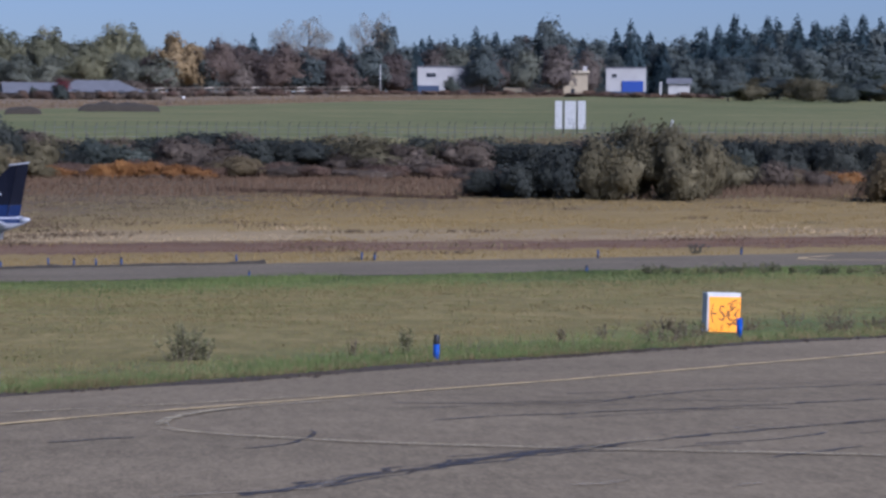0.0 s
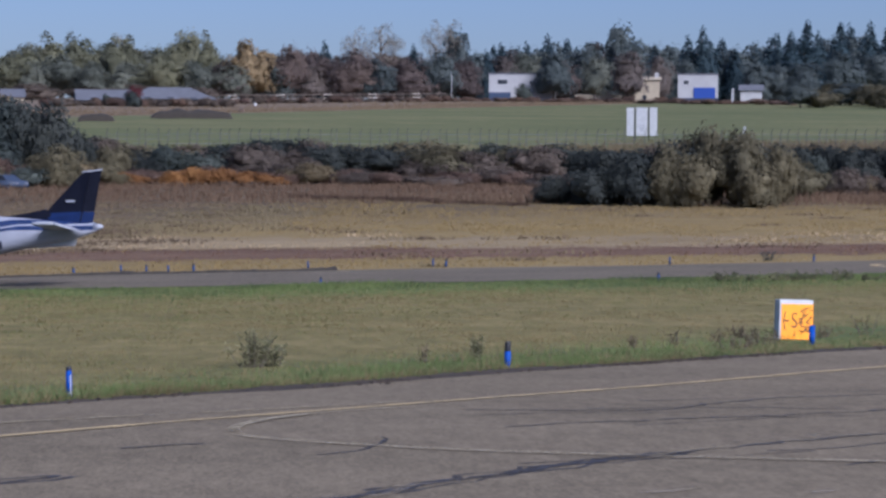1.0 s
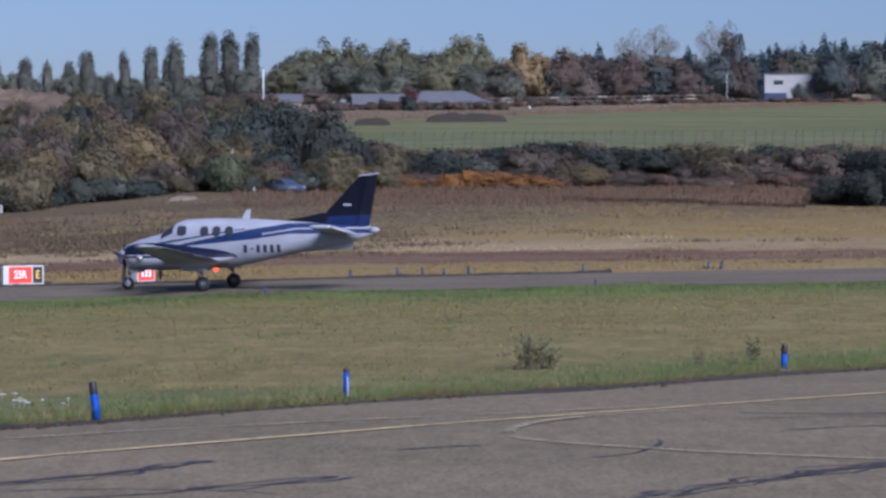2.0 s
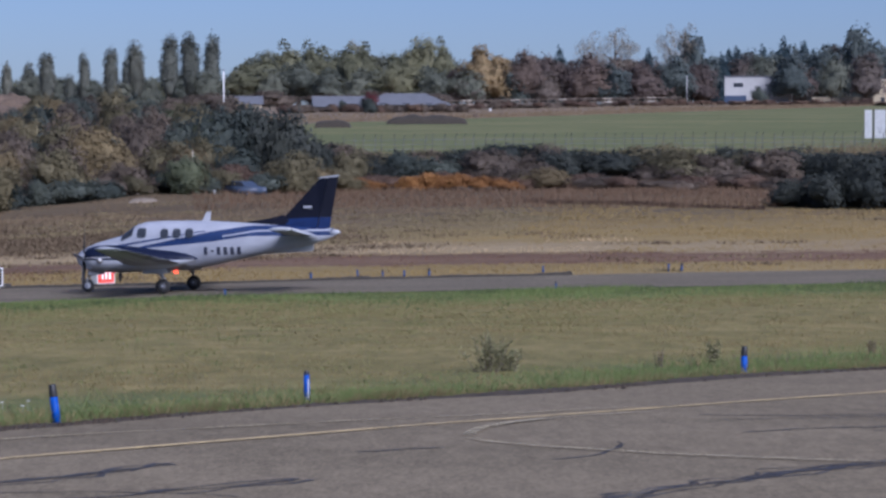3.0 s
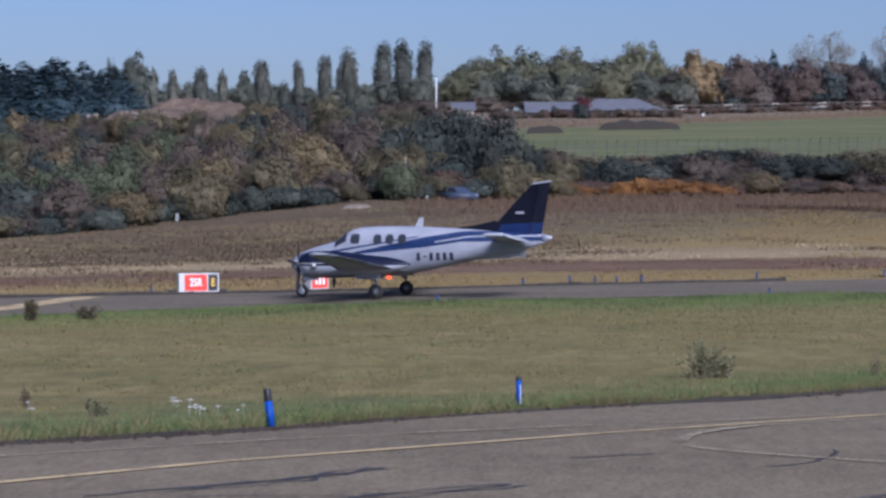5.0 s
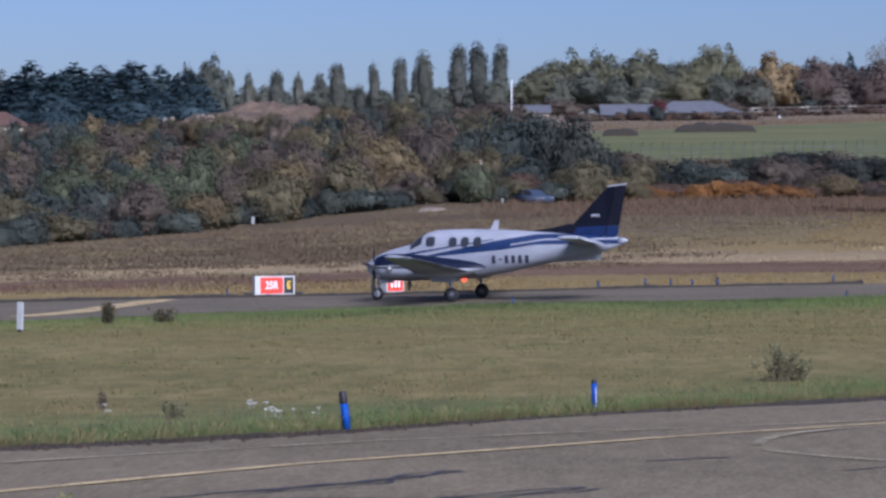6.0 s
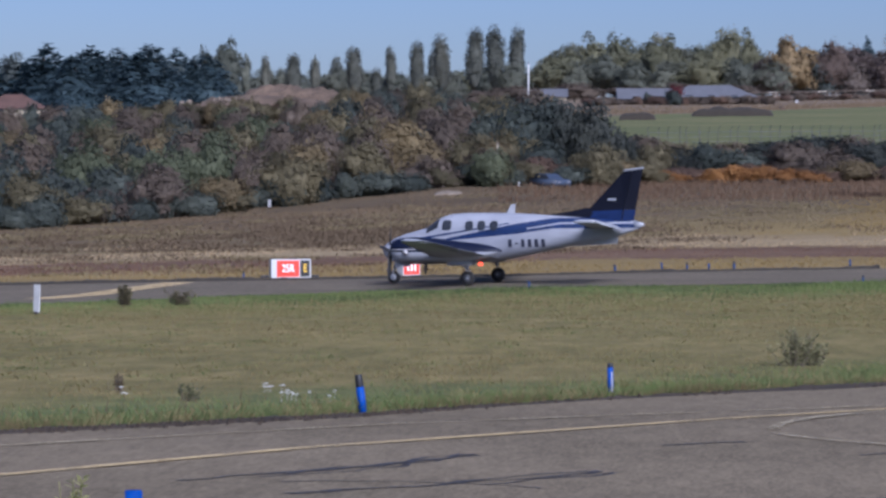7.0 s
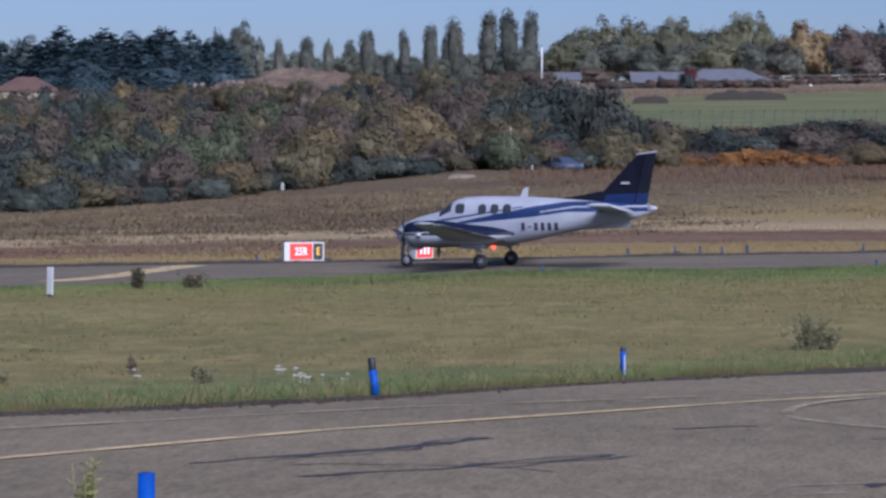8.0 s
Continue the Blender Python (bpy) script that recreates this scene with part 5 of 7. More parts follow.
    blade("ventral_fin", [(-3.0, 1.42, 0.4), (-5.45, 1.55, 0.4), (-5.5, 1.82, 1.0), (-3.6, 1.5, 1.0)], 0.03, M_PLANE_WHITE)
    blade("antenna", [(-1.0, 2.74, 1.0), (-1.18, 3.1, 0.6), (-1.36, 3.12, 0.5), (-1.32, 2.74, 1.0)], 0.03, M_PLANE_WHITE, "white swept blade antenna")
    for s in (1, -1):
        part("fin_badge", box(bmesh.new(), (0.34, 0.01, 0.08), (-5.28, s * 0.085, 3.26)), M_PLANE_WHITE, root, "plain white bar on the fin")
        # registration as plain bars on the hull
        for k in range(6):
            x = -1.33 - 0.265 * k - (0 if k < 2 else -0.02)
            tall = 0.05 if k == 1 else 0.3
            bm = bmesh.new()
            z0, z1 = 1.6 - tall / 2, 1.6 + tall / 2
            w = 0.07
            rows = [[bm.verts.new((px, s * (hull_side(px, pz) + 0.012), pz)) for px in (x - w, x, x + w)] for pz in np.linspace(z0, z1, 7)]
            for r0, r1 in zip(rows, rows[1:]):
                for j in range(2):
                    bm.faces.new((r0[j], r0[j + 1], r1[j + 1], r1[j]))
            bmesh.ops.recalc_face_normals(bm, faces=bm.faces)
            part("lettering_bar", bm, M_LETTER, body, "plain dark bar of lettering")
    bm = bmesh.new()
    bmesh.ops.create_uvsphere(bm, u_segments=14, v_segments=8, radius=0.08, matrix=Matrix.Translation((0.1, 0, 0.78)) @ Matrix.Diagonal((1.2, 1, 0.9, 1)))
    part("belly_beacon", bm, M_BEACON, root, "glowing red beacon under the belly", True)
    root.matrix_basis = m
    return root


aeroplane(pose(-10.5, 99.33, gz(-10.5, 99.33) + 0.035, 0, 0.7, 168.2))


# ---- markers, signs and posts ----
def on_ground(x, y, rz=0.0, rx=0.0, ry=0.0, sink=0.0):
    return pose(x, y, gz(x, y) - sink, rx, ry, rz)


def edge_marker(x, y, height=0.45, radius=0.05, dark_top=0.3, lean=0.0, stripe=False, label="", group="taxiway edge markers"):
    root = new("edge_marker")
    tagged(root, label or "blue plastic taxiway edge marker standing in grass", "marker post", group)
    sink = 0.03
    cut = height * (1 - dark_top)
    bm = bmesh.new()
    ring = lambda z, r: [(r * math.cos(2 * math.pi * k / 18), r * math.sin(2 * math.pi * k / 18), z) for k in range(18)]
    lofted(bm, [ring(-sink, radius), ring(cut, radius * 0.94)] + ([] if dark_top else [ring(height - 0.006, radius * 0.9), ring(height, radius * 0.84)]))
    post = part("post", bm, (M_DULL_BLUE if group.startswith("far") else M_BLUE), root, "", True)
    if dark_top:
        bm = lofted(bmesh.new(), [ring(cut - 0.01, radius * 0.9), ring(cut + 0.004, radius * 0.96), ring(height - 0.01, radius * 0.88), ring(height, radius * 0.8)])
        part("cap", bm, M_BLACK, root, "black upper sleeve", True)
    if stripe:
        part("stripe", box(bmesh.new(), (0.014, 0.004, height * 0.6), (0.024, -radius * 0.95, height * 0.45), None, 0.001), M_WHITE, post, "narrow pale upright stripe")
    part("base", lofted(bmesh.new(), [ring(-0.06, radius * 1.7), ring(-0.005, radius * 1.7), ring(0.01, radius * 1.4)]), M_BLACK, root, "dark base plate")
    root.matrix_basis = on_ground(x, y, 0, 0, lean)
    return root


MARKER_FEET = ((-4.54, 29.5), (-1.9, 34.4), (5.12, 43.8), (12.65, 52.8))
edge_marker(-4.54, 29.5, 0.45, 0.05, 0.32, -7.0, label="leaning blue edge marker with a black top sleeve")
edge_marker(-1.9, 34.4, 0.44, 0.042, 0.12, -1.0, True, "slim blue edge marker with a pale stripe")
edge_marker(5.12, 43.8, 0.48, 0.058, 0.35, 1.0, label="blue edge marker with a black top sleeve")
edge_marker(12.65, 52.8, 0.42, 0.062, 0.0, 2.0, label="blue edge marker in front of the yellow sign")
edge_marker(-3.49, 14.07, 0.42, 0.052, 0.0, 1.0, label="bright blue edge marker close beside the tarmac")
for k, (x, y) in enumerate([(-6.0, 112.0), (-3.95, 112.2), (-2.85, 112.4), (-1.9, 112.6), (-0.8, 112.8), (4.3, 114.0), (4.2, 98.3), (10.0, 114.9), (10.6, 115.0), (-8.3, 95.0), (-21.4, 105.9), (-15.5, 108.0), (17.6, 99.3), (20.86, 114.77), (-30.5, 88.0), (-34, 100.5), (28, 116.6)]):
    edge_marker(x, y, 0.36 if k % 3 else 0.3, 0.045 if k % 4 else 0.06, 0.0 if k % 2 else 0.3, (k * 37 % 9) - 4, group="far taxiway edge markers", label="small blue edge marker beside the far taxiway" if k % 2 else "small blue edge marker with a dark top")


def glow(name, color, strength, rough=0.5):
    m, nt, b = mat(name, rough)
    tone = noise_of(nt, stretched(nt, 3, 3, 3), 1.0, 4)
    c = ramp(nt, tone, (0.3, tuple(v * 0.8 for v in color)), (0.7, color))
    nt.links.new(c, b.inputs["Base Color"])
    nt.links.new(c, b.inputs["Emission Color"])
    b.inputs["Emission Strength"].default_value = strength
    return m


M_SIGN_RED = glow("lit_red_sign_face", (0.68, 0.05, 0.03), 0.2)
# emission added to brighten the yellow face towards full sun
M_SIGN_YELLOW = glow("lit_yellow_sign_face", (0.86, 0.3, 0.008), 0.3)
M_SIGN_TEXT = glow("lit_white_lettering", (0.85, 0.8, 0.76), 0.3)
M_SIGN_GOLD = glow("yellow_lettering", (0.8, 0.5, 0.05), 0.25)


def letters(name, text, size, at, material, parent, label, thick=0.004, weight=0.012, narrow=1.0):
    cu = bpy.data.curves.new(name, "FONT")
    cu.body, cu.size, cu.extrude, cu.align_x, cu.align_y = text, size, thick, "CENTER", "CENTER"
    cu.offset = weight * size
    cu.materials.append(material)
    tmp = bpy.data.objects.new(name, cu)
    me = bpy.data.meshes.new_from_object(tmp)
    bpy.data.objects.remove(tmp)
    ob = new(name, me)
    ob.parent = parent
    ob.matrix_basis = pose(*at, 90, 0, 0) @ Matrix.Diagonal((narrow, 1, 1, 1))
    return tagged(ob, label)


def box_sign(name, width, height, depth, label, legs=0.08):
    """A box sign whose front faces -y, its base at the ground."""
    root = new(name)
    tagged(root, label, "sign")
    part("housing", box(bmesh.new(), (width, depth, height), (0, 0, legs + height / 2), None, 0.015), M_WHITE, root, "white metal housing")
    for s in (-1, 1):
        part("foot", box(bmesh.new(), (0.06, depth * 0.8, legs + 0.1), (s * width * 0.38, 0, legs / 2 - 0.05)), M_BLACK, root)
    return root


def runway_sign():
    w, h, d = 1.72, 0.78, 0.34
    root = box_sign("holding_sign", w, h, d, "red and black runway holding sign reading 25R E")
    z = 0.08 + h / 2
    part("red_panel", box(bmesh.new(), (0.97, 0.012, h - 0.1), (-0.135, -d / 2 - 0.004, z), None, 0.004), M_SIGN_RED, root, "bright red sign face")
    part("black_panel", box(bmesh.new(), (0.4, 0.012, h - 0.1), (0.6, -d / 2 - 0.004, z), None, 0.004), M_BLACK, root, "black sign face")
    letters("lettering", "25R", 0.46, (-0.135, -d / 2 - 0.014, z), M_SIGN_TEXT, root, "white letters 25R", narrow=0.74)
    letters("lettering", "E", 0.46, (0.6, -d / 2 - 0.014, z), M_SIGN_GOLD, root, "yellow letter E", narrow=0.74)
    for s in (-1, 1):
        part("side_lamp", box(bmesh.new(), (0.34, 0.1, 0.1), (s * (w / 2 + 0.22), 0.05, 0.14), None, 0.02), M_BLACK, root, "dark fitting beside the sign")
    root.matrix_basis = on_ground(-19.33, 105.5, 24)
    return root


def second_sign():
    w, h, d = 0.98, 0.78, 0.42
    root = box_sign("guard_sign", w, h, d, "small red sign in a white box housing")
    z = 0.08 + h / 2
    part("red_panel", box(bmesh.new(), (w - 0.12, 0.012, h - 0.1), (0, -d / 2 - 0.004, z), None, 0.004), M_SIGN_RED, root, "bright red sign face")
    for k in range(3):
        part("lettering_bar", box(bmesh.new(), (0.1, 0.008, 0.4), (-0.2 + 0.2 * k, -d / 2 - 0.012, z)), M_SIGN_TEXT, root, "plain pale bar of lettering")
    root.matrix_basis = on_ground(-14.52, 107.1, 48)
    return root


def yellow_sign():
    w, h, d = 0.8, 0.88, 0.3
    root = box_sign("direction_sign", w, h, d, "yellow direction sign in a white box at the tarmac's edge", 0.06)
    z = 0.06 + h / 2
    f = -d / 2
    part("yellow_panel", box(bmesh.new(), (w - 0.05, 0.012, h - 0.1), (0.02, f - 0.004, z - 0.04), None, 0.004), M_SIGN_YELLOW, root, "worn yellow sign face")
    part("arrow_shaft", box(bmesh.new(), (0.12, 0.008, 0.035), (-0.24, f - 0.012, z - 0.02)), M_BLACK, root, "black arrow")
    for s in (1, -1):
        part("arrow_head", box(bmesh.new(), (0.02, 0.008, 0.22), (-0.285, f - 0.012, z - 0.02 + s * 0.1), Matrix.Rotation(radians(14 * s), 4, "Y")), M_BLACK, root, "black arrow head")
    letters("lettering", "S", 0.5, (-0.05, f - 0.012, z - 0.03), M_BLACK, root, "black letter S", weight=-0.012, narrow=0.7)
    rng = random.Random(9)
    for k in range(40):
        part("flaked_mark", box(bmesh.new(), (rng.uniform(0.03, 0.13), 0.008, rng.uniform(0.012, 0.03)), (rng.uniform(0.08, 0.33), f - 0.012, z + rng.uniform(-0.28, 0.28)), Matrix.Rotation(rng.uniform(-0.9, 0.9), 4, "Y")), M_BLACK, root, "black flaking mark")
    root.matrix_basis = on_ground(12.85, 55.4, 9, 0, 1.5, sink=0.05)
    return root


runway_sign()
second_sign()
yellow_sign()


def white_board(x, y, width, height, label):
    root = new("marker_board")
    tagged(root, label, "marker board")
    part("board", box(bmesh.new(), (width, 0.03, height), (0, 0, height / 2 + 0.06), None, 0.008), M_WHITE, root, "white upright board")
    part("foot", box(bmesh.new(), (width * 0.5, 0.05, 0.16), (0, 0, 0.0)), M_BLACK, root)
    root.matrix_basis = on_ground(x, y, -28, 0, 2)
    return root


white_board(-19.95, 69.4, 0.23, 0.78, "plain white upright board in the grass")
white_board(-38.6, 201.4, 0.3, 0.62, "small white board before the thicket")
white_board(-19.6, 214, 0.16, 0.42, "small white post before the thicket")
white_board(106.81, 517.08, 0.5, 2.9, "tall white post before dark trees")
white_board(65.22, 308.38, 0.3, 0.8, "small white board beside the fence")


def panel_sign():
    """Three tall white panels on a frame at the field's fence."""
    root = new("panel_sign")
    tagged(root, "large white three-panel board on posts by the fence", "sign board")
    for k, (x, w) in enumerate(((-1.3, 0.8), (0.02, 1.25), (1.32, 0.85))):
        part("panel", box(bmesh.new(), (w, 0.06, 3.15), (x, -0.05, 2.1), None, 0.01), M_WHITE, root, "tall white panel")
    for x in (-0.78, 0.78):
        part("post", tube(bmesh.new(), (x, 0.04, -0.3), (x, 0.04, 3.7), 0.06, 0.06, 10), M_BLACK, root, "dark post", True)
    for s in (1, -1):
        part("mark_bar", box(bmesh.new(), (0.05, 0.01, 0.8), (s * 0.12, -0.086, 1.4), Matrix.Rotation(radians(15 * s), 4, "Y")), M_PLANE_GREY, root, "faint grey mark")
    x, y = 47.8, 281
    root.matrix_basis = on_ground(x, y, -20)
    return root


panel_sign()


# ---- fences, poles, heaps on the field ----
M_FENCE_POST = plain("weathered_post", (0.1, 0.098, 0.092), 0.85, wear=0.3)


def post_fence():
    root = new("field_fence")
    tagged(root, "wire fence on thin dark posts along the field", "fence")
    a, b, n = np.array((-11.0, 268.5)), np.array((88.0, 273.0)), 94
    pts = []
    proto = None
    rng = random.Random(2)
    for k in range(n):
        p = a + (b - a) * k / (n - 1) + np.array((rng.uniform(-0.2, 0.2), rng.uniform(-0.2, 0.2)))
        z = gz(*p)
        pts.append(Vector((p[0], p[1], z)))
        if proto is None:
            bm = bmesh.new()
            tube(bm, (0, 0, -0.4), (0, 0, 1.75), 0.045, 0.04, 6)
            tube(bm, (0, 0, 1.72), (0.05, -0.3, 2.05), 0.042, 0.03, 6)
            proto = part("post", bm, M_FENCE_POST, root)
            ob = proto
        else:
            ob = new("post", proto.data)
            ob.parent = root
        ob.matrix_basis = pose(p[0], p[1], z, rng.uniform(-4, 4), rng.uniform(-5, 5), rng.uniform(0, 40))
    for h in (0.4, 0.9, 1.4):
        bm = bmesh.new()
        for p, q in zip(pts, pts[1:]):
            tube(bm, p + Vector((0, 0, h)), q + Vector((0, 0, h)), 0.014, 0.014, 4)
        part("wire", bm, M_PLANE_GREY, root)
    return root


post_fence()


def rail_fence():
    root = new("rail_fence")
    tagged(root, "weathered wooden rail fence at the far side of the field", "fence")
    a, b, n = np.array((-14.0, 455.0)), np.array((47.0, 512.0)), 34
    last = None
    for k in range(n):
        p = a + (b - a) * k / (n - 1)
        z = gz(*p)
        part("post", box(bmesh.new(), (0.2, 0.2, 1.9), (p[0], p[1], z + 0.7), None, 0.02), M_BARK, root)
        q = Vector((p[0], p[1], z))
        if last:
            for h in (0.8, 1.45):
                part("rail", tube(bmesh.new(), last + Vector((0, 0, h)), q + Vector((0, 0, h)), 0.1, 0.1, 5), M_BARK if k % 5 else M_PALE_WOOD, root)
        last = q
    return root


M_PALE_EARTH = plain("pale_rubble", (0.2, 0.165, 0.13), 0.9, wear=0.4, scale=2)
M_PALE_WOOD = plain("pale_wood", (0.45, 0.4, 0.34), 0.8, wear=0.3)
rail_fence()


def white_block(x, y, width):
    bm = box(bmesh.new(), (width * 0.8, 0.5, 0.5), (0, 0, 0.2), None, 0.08)
    ob = tagged(mesh_object("white_block", bm, M_WHITE), "small white block in dry grass by the rail fence", "block", group="white blocks")
    ob.matrix_basis = on_ground(x, y, 20)
    return ob


for bx, by, bw in ((3.4, 446, 0.7), (7.6, 452, 0.5)):
    white_block(bx, by, bw)


M_EARTH = plain("bare_earth", (0.116, 0.083, 0.06), 0.95, wear=0.55, scale=0.25)


def mast(x, y, height, radius, label):
    root = new("mast")
    tagged(root, label, "mast")
    part("pole", tube(bmesh.new(), (0, 0, -0.5), (0, 0, height), radius, radius * 0.7, 12), M_WHITE, root, "", True)
    part("head", box(bmesh.new(), (radius * 1.6, radius * 1.6, radius * 2), (0, 0, height), None, radius * 0.3), M_PLANE_GREY, root)
    root.matrix_basis = on_ground(x, y)
    return root


mast(-35.0, 398.5, 7.9, 0.16, "slim white mast rising out of the brush")
mast(50.1, 532.0, 6.2, 0.07, "grey lamp mast beside the white house")


def heap(name, x, y, length, depth, height, seed, material, label, category):
    bm = bmesh.new()
    nu, nv = 30, 14
    rows = []
    for i in range(nu + 1):
        u = i / nu * 2 - 1
        row = []
        for j in range(nv + 1):
            v = j / nv * 2 - 1
            f = max(0.0, (1 - abs(u) ** 3)) * max(0.0, 1 - v * v)
            px, py = x + u * length / 2, y + v * depth / 2
            w = noise.noise(Vector((px * 0.5 + seed, py * 0.5, 0))) * 0.3 + noise.noise(Vector((px * 1.7, py * 1.7, seed))) * 0.12
            row.append(bm.verts.new((px, py, gz(px, py) - 0.15 + height * f ** 0.4 * (1 + w))))
        rows.append(row)
    for r, s in zip(rows, rows[1:]):
        for j in range(nv):
            bm.faces.new((r[j], s[j], s[j + 1], r[j + 1]))
    bmesh.ops.recalc_face_normals(bm, faces=bm.faces)
    return tagged(mesh_object(name, bm, material, True), label, category)


heap("soil_mound", -2.9, 362, 11.8, 4, 1.35, 1, M_DARK_SOIL, "long dark heap of soil on the green field", "heap")
heap("soil_mound", -15.5, 345, 5.0, 3, 1.2, 2, M_DARK_SOIL, "low dark heap of soil near the thicket", "heap")
heap("soil_mound", 4.5, 400, 1.0, 1.0, 0.8, 3, M_SOIL, "small round heap of dark soil", "heap")
heap("rubble_mound", -24.7, 206.5, 2.4, 1.5, 0.38, 4, M_PALE_EARTH, "pale rubble heap before the thicket", "heap")
heap("earth_mound", -76.0, 393.5, 27, 14, 2.7, 6, M_EARTH, "bare reddish earth mound on the hilltop", "mound")
heap("earth_mound", -71.0, 401.0, 22, 10, 3.8, 7, M_EARTH, "reddish earth mound with dead grass", "mound")

for k in range(14):
    rk = random.Random(k * 13 + 2)
    hx, hy = -77 + 36 * (k / 13 - 0.5) + rk.uniform(-1, 1), 384 + rk.uniform(-2, 4)
    plant(rk.choice(["rust_shrub", "brown_bush", "olive_bush"]), hx, hy, rk.uniform(3.4, 5.4), rk.uniform(1.8, 3.2), k + 200, 0.1)


def rubble(x, y, count, seed):
    """Pale broken concrete tipped along the foot of the mound."""
    rng = random.Random(seed)
    bm = bmesh.new()
    for k in range(count):
        px, py, r = x + rng.uniform(-9, 9), y + rng.uniform(-1, 1), rng.uniform(0.25, 0.7)
        m = Matrix.Translation((px, py, gz(px, py) + 2.2 + r * 0.3)) @ Euler((rng.uniform(0, 3), rng.uniform(0, 3), rng.uniform(0, 3))).to_matrix().to_4x4() @ Matrix.Diagonal((r, r * 0.8, r * 0.5, 1))
        bmesh.ops.create_icosphere(bm, subdivisions=1, radius=1.0, matrix=m)
    return tagged(mesh_object("rubble", bm, M_PALE_EARTH), "pale broken concrete tipped on the earth mound", "rubble", kind="stuff")


rubble(-84, 391, 26, 3)


# ---- buildings beyond the field ----
M_RENDER = plain("white_render", (0.37, 0.37, 0.375), 0.85, wear=0.1, scale=0.5)
M_BEIGE = plain("beige_render", (0.37, 0.32, 0.235), 0.85, wear=0.12, scale=0.5)
M_SLATE = plain("grey_slate", (0.115, 0.12, 0.138), 0.6, wear=0.2, scale=0.7)
M_REDTILE = plain("red_roof_tiles", (0.098, 0.055, 0.044), 0.8, wear=0.3, scale=0.8)
M_GREYWALL = plain("grey_render", (0.4, 0.4, 0.4), 0.85, wear=0.15, scale=0.5)
M_BROWNWALL = plain("brown_boarding", (0.14, 0.11, 0.09), 0.85, wear=0.3, scale=0.6)
M_AWNING = plain("blue_sheet", (0.02, 0.06, 0.3), 0.5)
M_DARKBLUE = plain("dark_blue_cladding", (0.03, 0.05, 0.1), 0.6)


def house(x, y, w, d, h, walls, roof_kind, roof_mat, rise, windows, label, rz=0.0, extra=()):
    """windows: (x, z, width, height) on the front."""
    root = new("house")
    tagged(root, label, "house")
    part("wall", box(bmesh.new(), (w, d, h + 1), (0, 0, h / 2 - 0.5), None, 0.03), walls, root)
    if roof_kind == "flat":
        part("roof", box(bmesh.new(), (w + 0.3, d + 0.3, 0.25), (0, 0, h + 0.1), None, 0.03), roof_mat, root)
    else:
        bm = bmesh.new()
        e = 0.4
        a = [bm.verts.new(p) for p in ((-w / 2 - e, -d / 2 - e, h - 0.1), (w / 2 + e, -d / 2 - e, h - 0.1), (w / 2 + e, d / 2 + e, h - 0.1), (-w / 2 - e, d / 2 + e, h - 0.1))]
        hip = 0.0 if roof_kind == "gable" else d * 0.5
        t = [bm.verts.new((-w / 2 - e + hip, 0, h + rise)), bm.verts.new((w / 2 + e - hip, 0, h + rise))]
        for f in ((a[0], a[1], t[1], t[0]), (a[2], a[3], t[0], t[1]), (a[1], a[2], t[1]), (a[3], a[0], t[0]), (a[3], a[2], a[1], a[0])):
            bm.faces.new(f)
        bmesh.ops.recalc_face_normals(bm, faces=bm.faces)
        part("roof", bm, roof_mat, root)
    for wx, wz, ww, wh in windows:
        win = part("window", box(bmesh.new(), (ww, 0.08, wh), (wx, -d / 2 - 0.02, wz), None, 0.01), M_GLASS, root, "dark window pane")
        part("window_frame", box(bmesh.new(), (ww + 0.16, 0.05, 0.1), (wx, -d / 2 - 0.05, wz - wh / 2 - 0.05)), M_WHITE, win)
    for name, size, at, m in extra:
        part(name, box(bmesh.new(), size, at, None, 0.02), m, root)
    root.matrix_basis = on_ground(x, y, rz)
    return root


house(64.4, 540, 11.0, 8, 6.0, M_RENDER, "flat", M_SLATE, 0, [(-2.6, 4.3, 2.0, 0.9), (-4.0, 1.0, 1.0, 1.4), (1.2, 1.0, 1.4, 1.4)], "white two-storey house with a flat roof behind trees", -7,
      [("lower_wall", (4.6, 0.3, 2.2), (-3.2, -4.1, 1.0), M_DARKBLUE), ("annex", (4.0, 4, 2.6), (6.8, -1.5, 1.3), M_RENDER)])
house(93.2, 541, 5.2, 6, 5.2, M_BEIGE, "gable", M_BEIGE, 0.6, [(-0.6, 1.2, 0.8, 1.2)], "narrow beige house end with a chimney", -10, [("chimney", (0.9, 0.9, 2.2), (2.0, 0, 5.6), M_RENDER), ("side_wall", (13, 0.4, 2.0), (-9.0, -1, 1.0), M_BEIGE)])
house(104.2, 541, 8.6, 7, 6.3, M_RENDER, "flat", M_SLATE, 0, [(-2.5, 4.6, 1.0, 0.8)], "white house with a blue sheet on its front", -11, [("blue_sheet", (4.6, 0.15, 2.4), (1.4, -3.6, 2.3), M_AWNING), ("low_wall", (8.6, 0.2, 1.3), (0, -3.65, 0.6), M_DARKBLUE)])
house(114.8, 536, 4.6, 4, 3.0, M_GREYWALL, "gable", M_SLATE, 1.2, [], "small pale outbuilding with a grey roof", -12)
house(-7.5, 452, 15.5, 9, 1.0, M_BROWNWALL, "hip", M_SLATE, 2.1, [(-4, 0.8, 1.2, 0.8), (0, 0.8, 1.2, 0.8), (4, 0.8, 1.2, 0.8)], "long low barn with a grey slate roof", 4)
house(-18.6, 446, 9.5, 8, 0.8, M_BROWNWALL, "gable", M_SLATE, 1.9, [(-2, 0.8, 1.0, 0.7), (1, 0.8, 1.0, 0.7)], "low shed with a grey slate roof", 6)
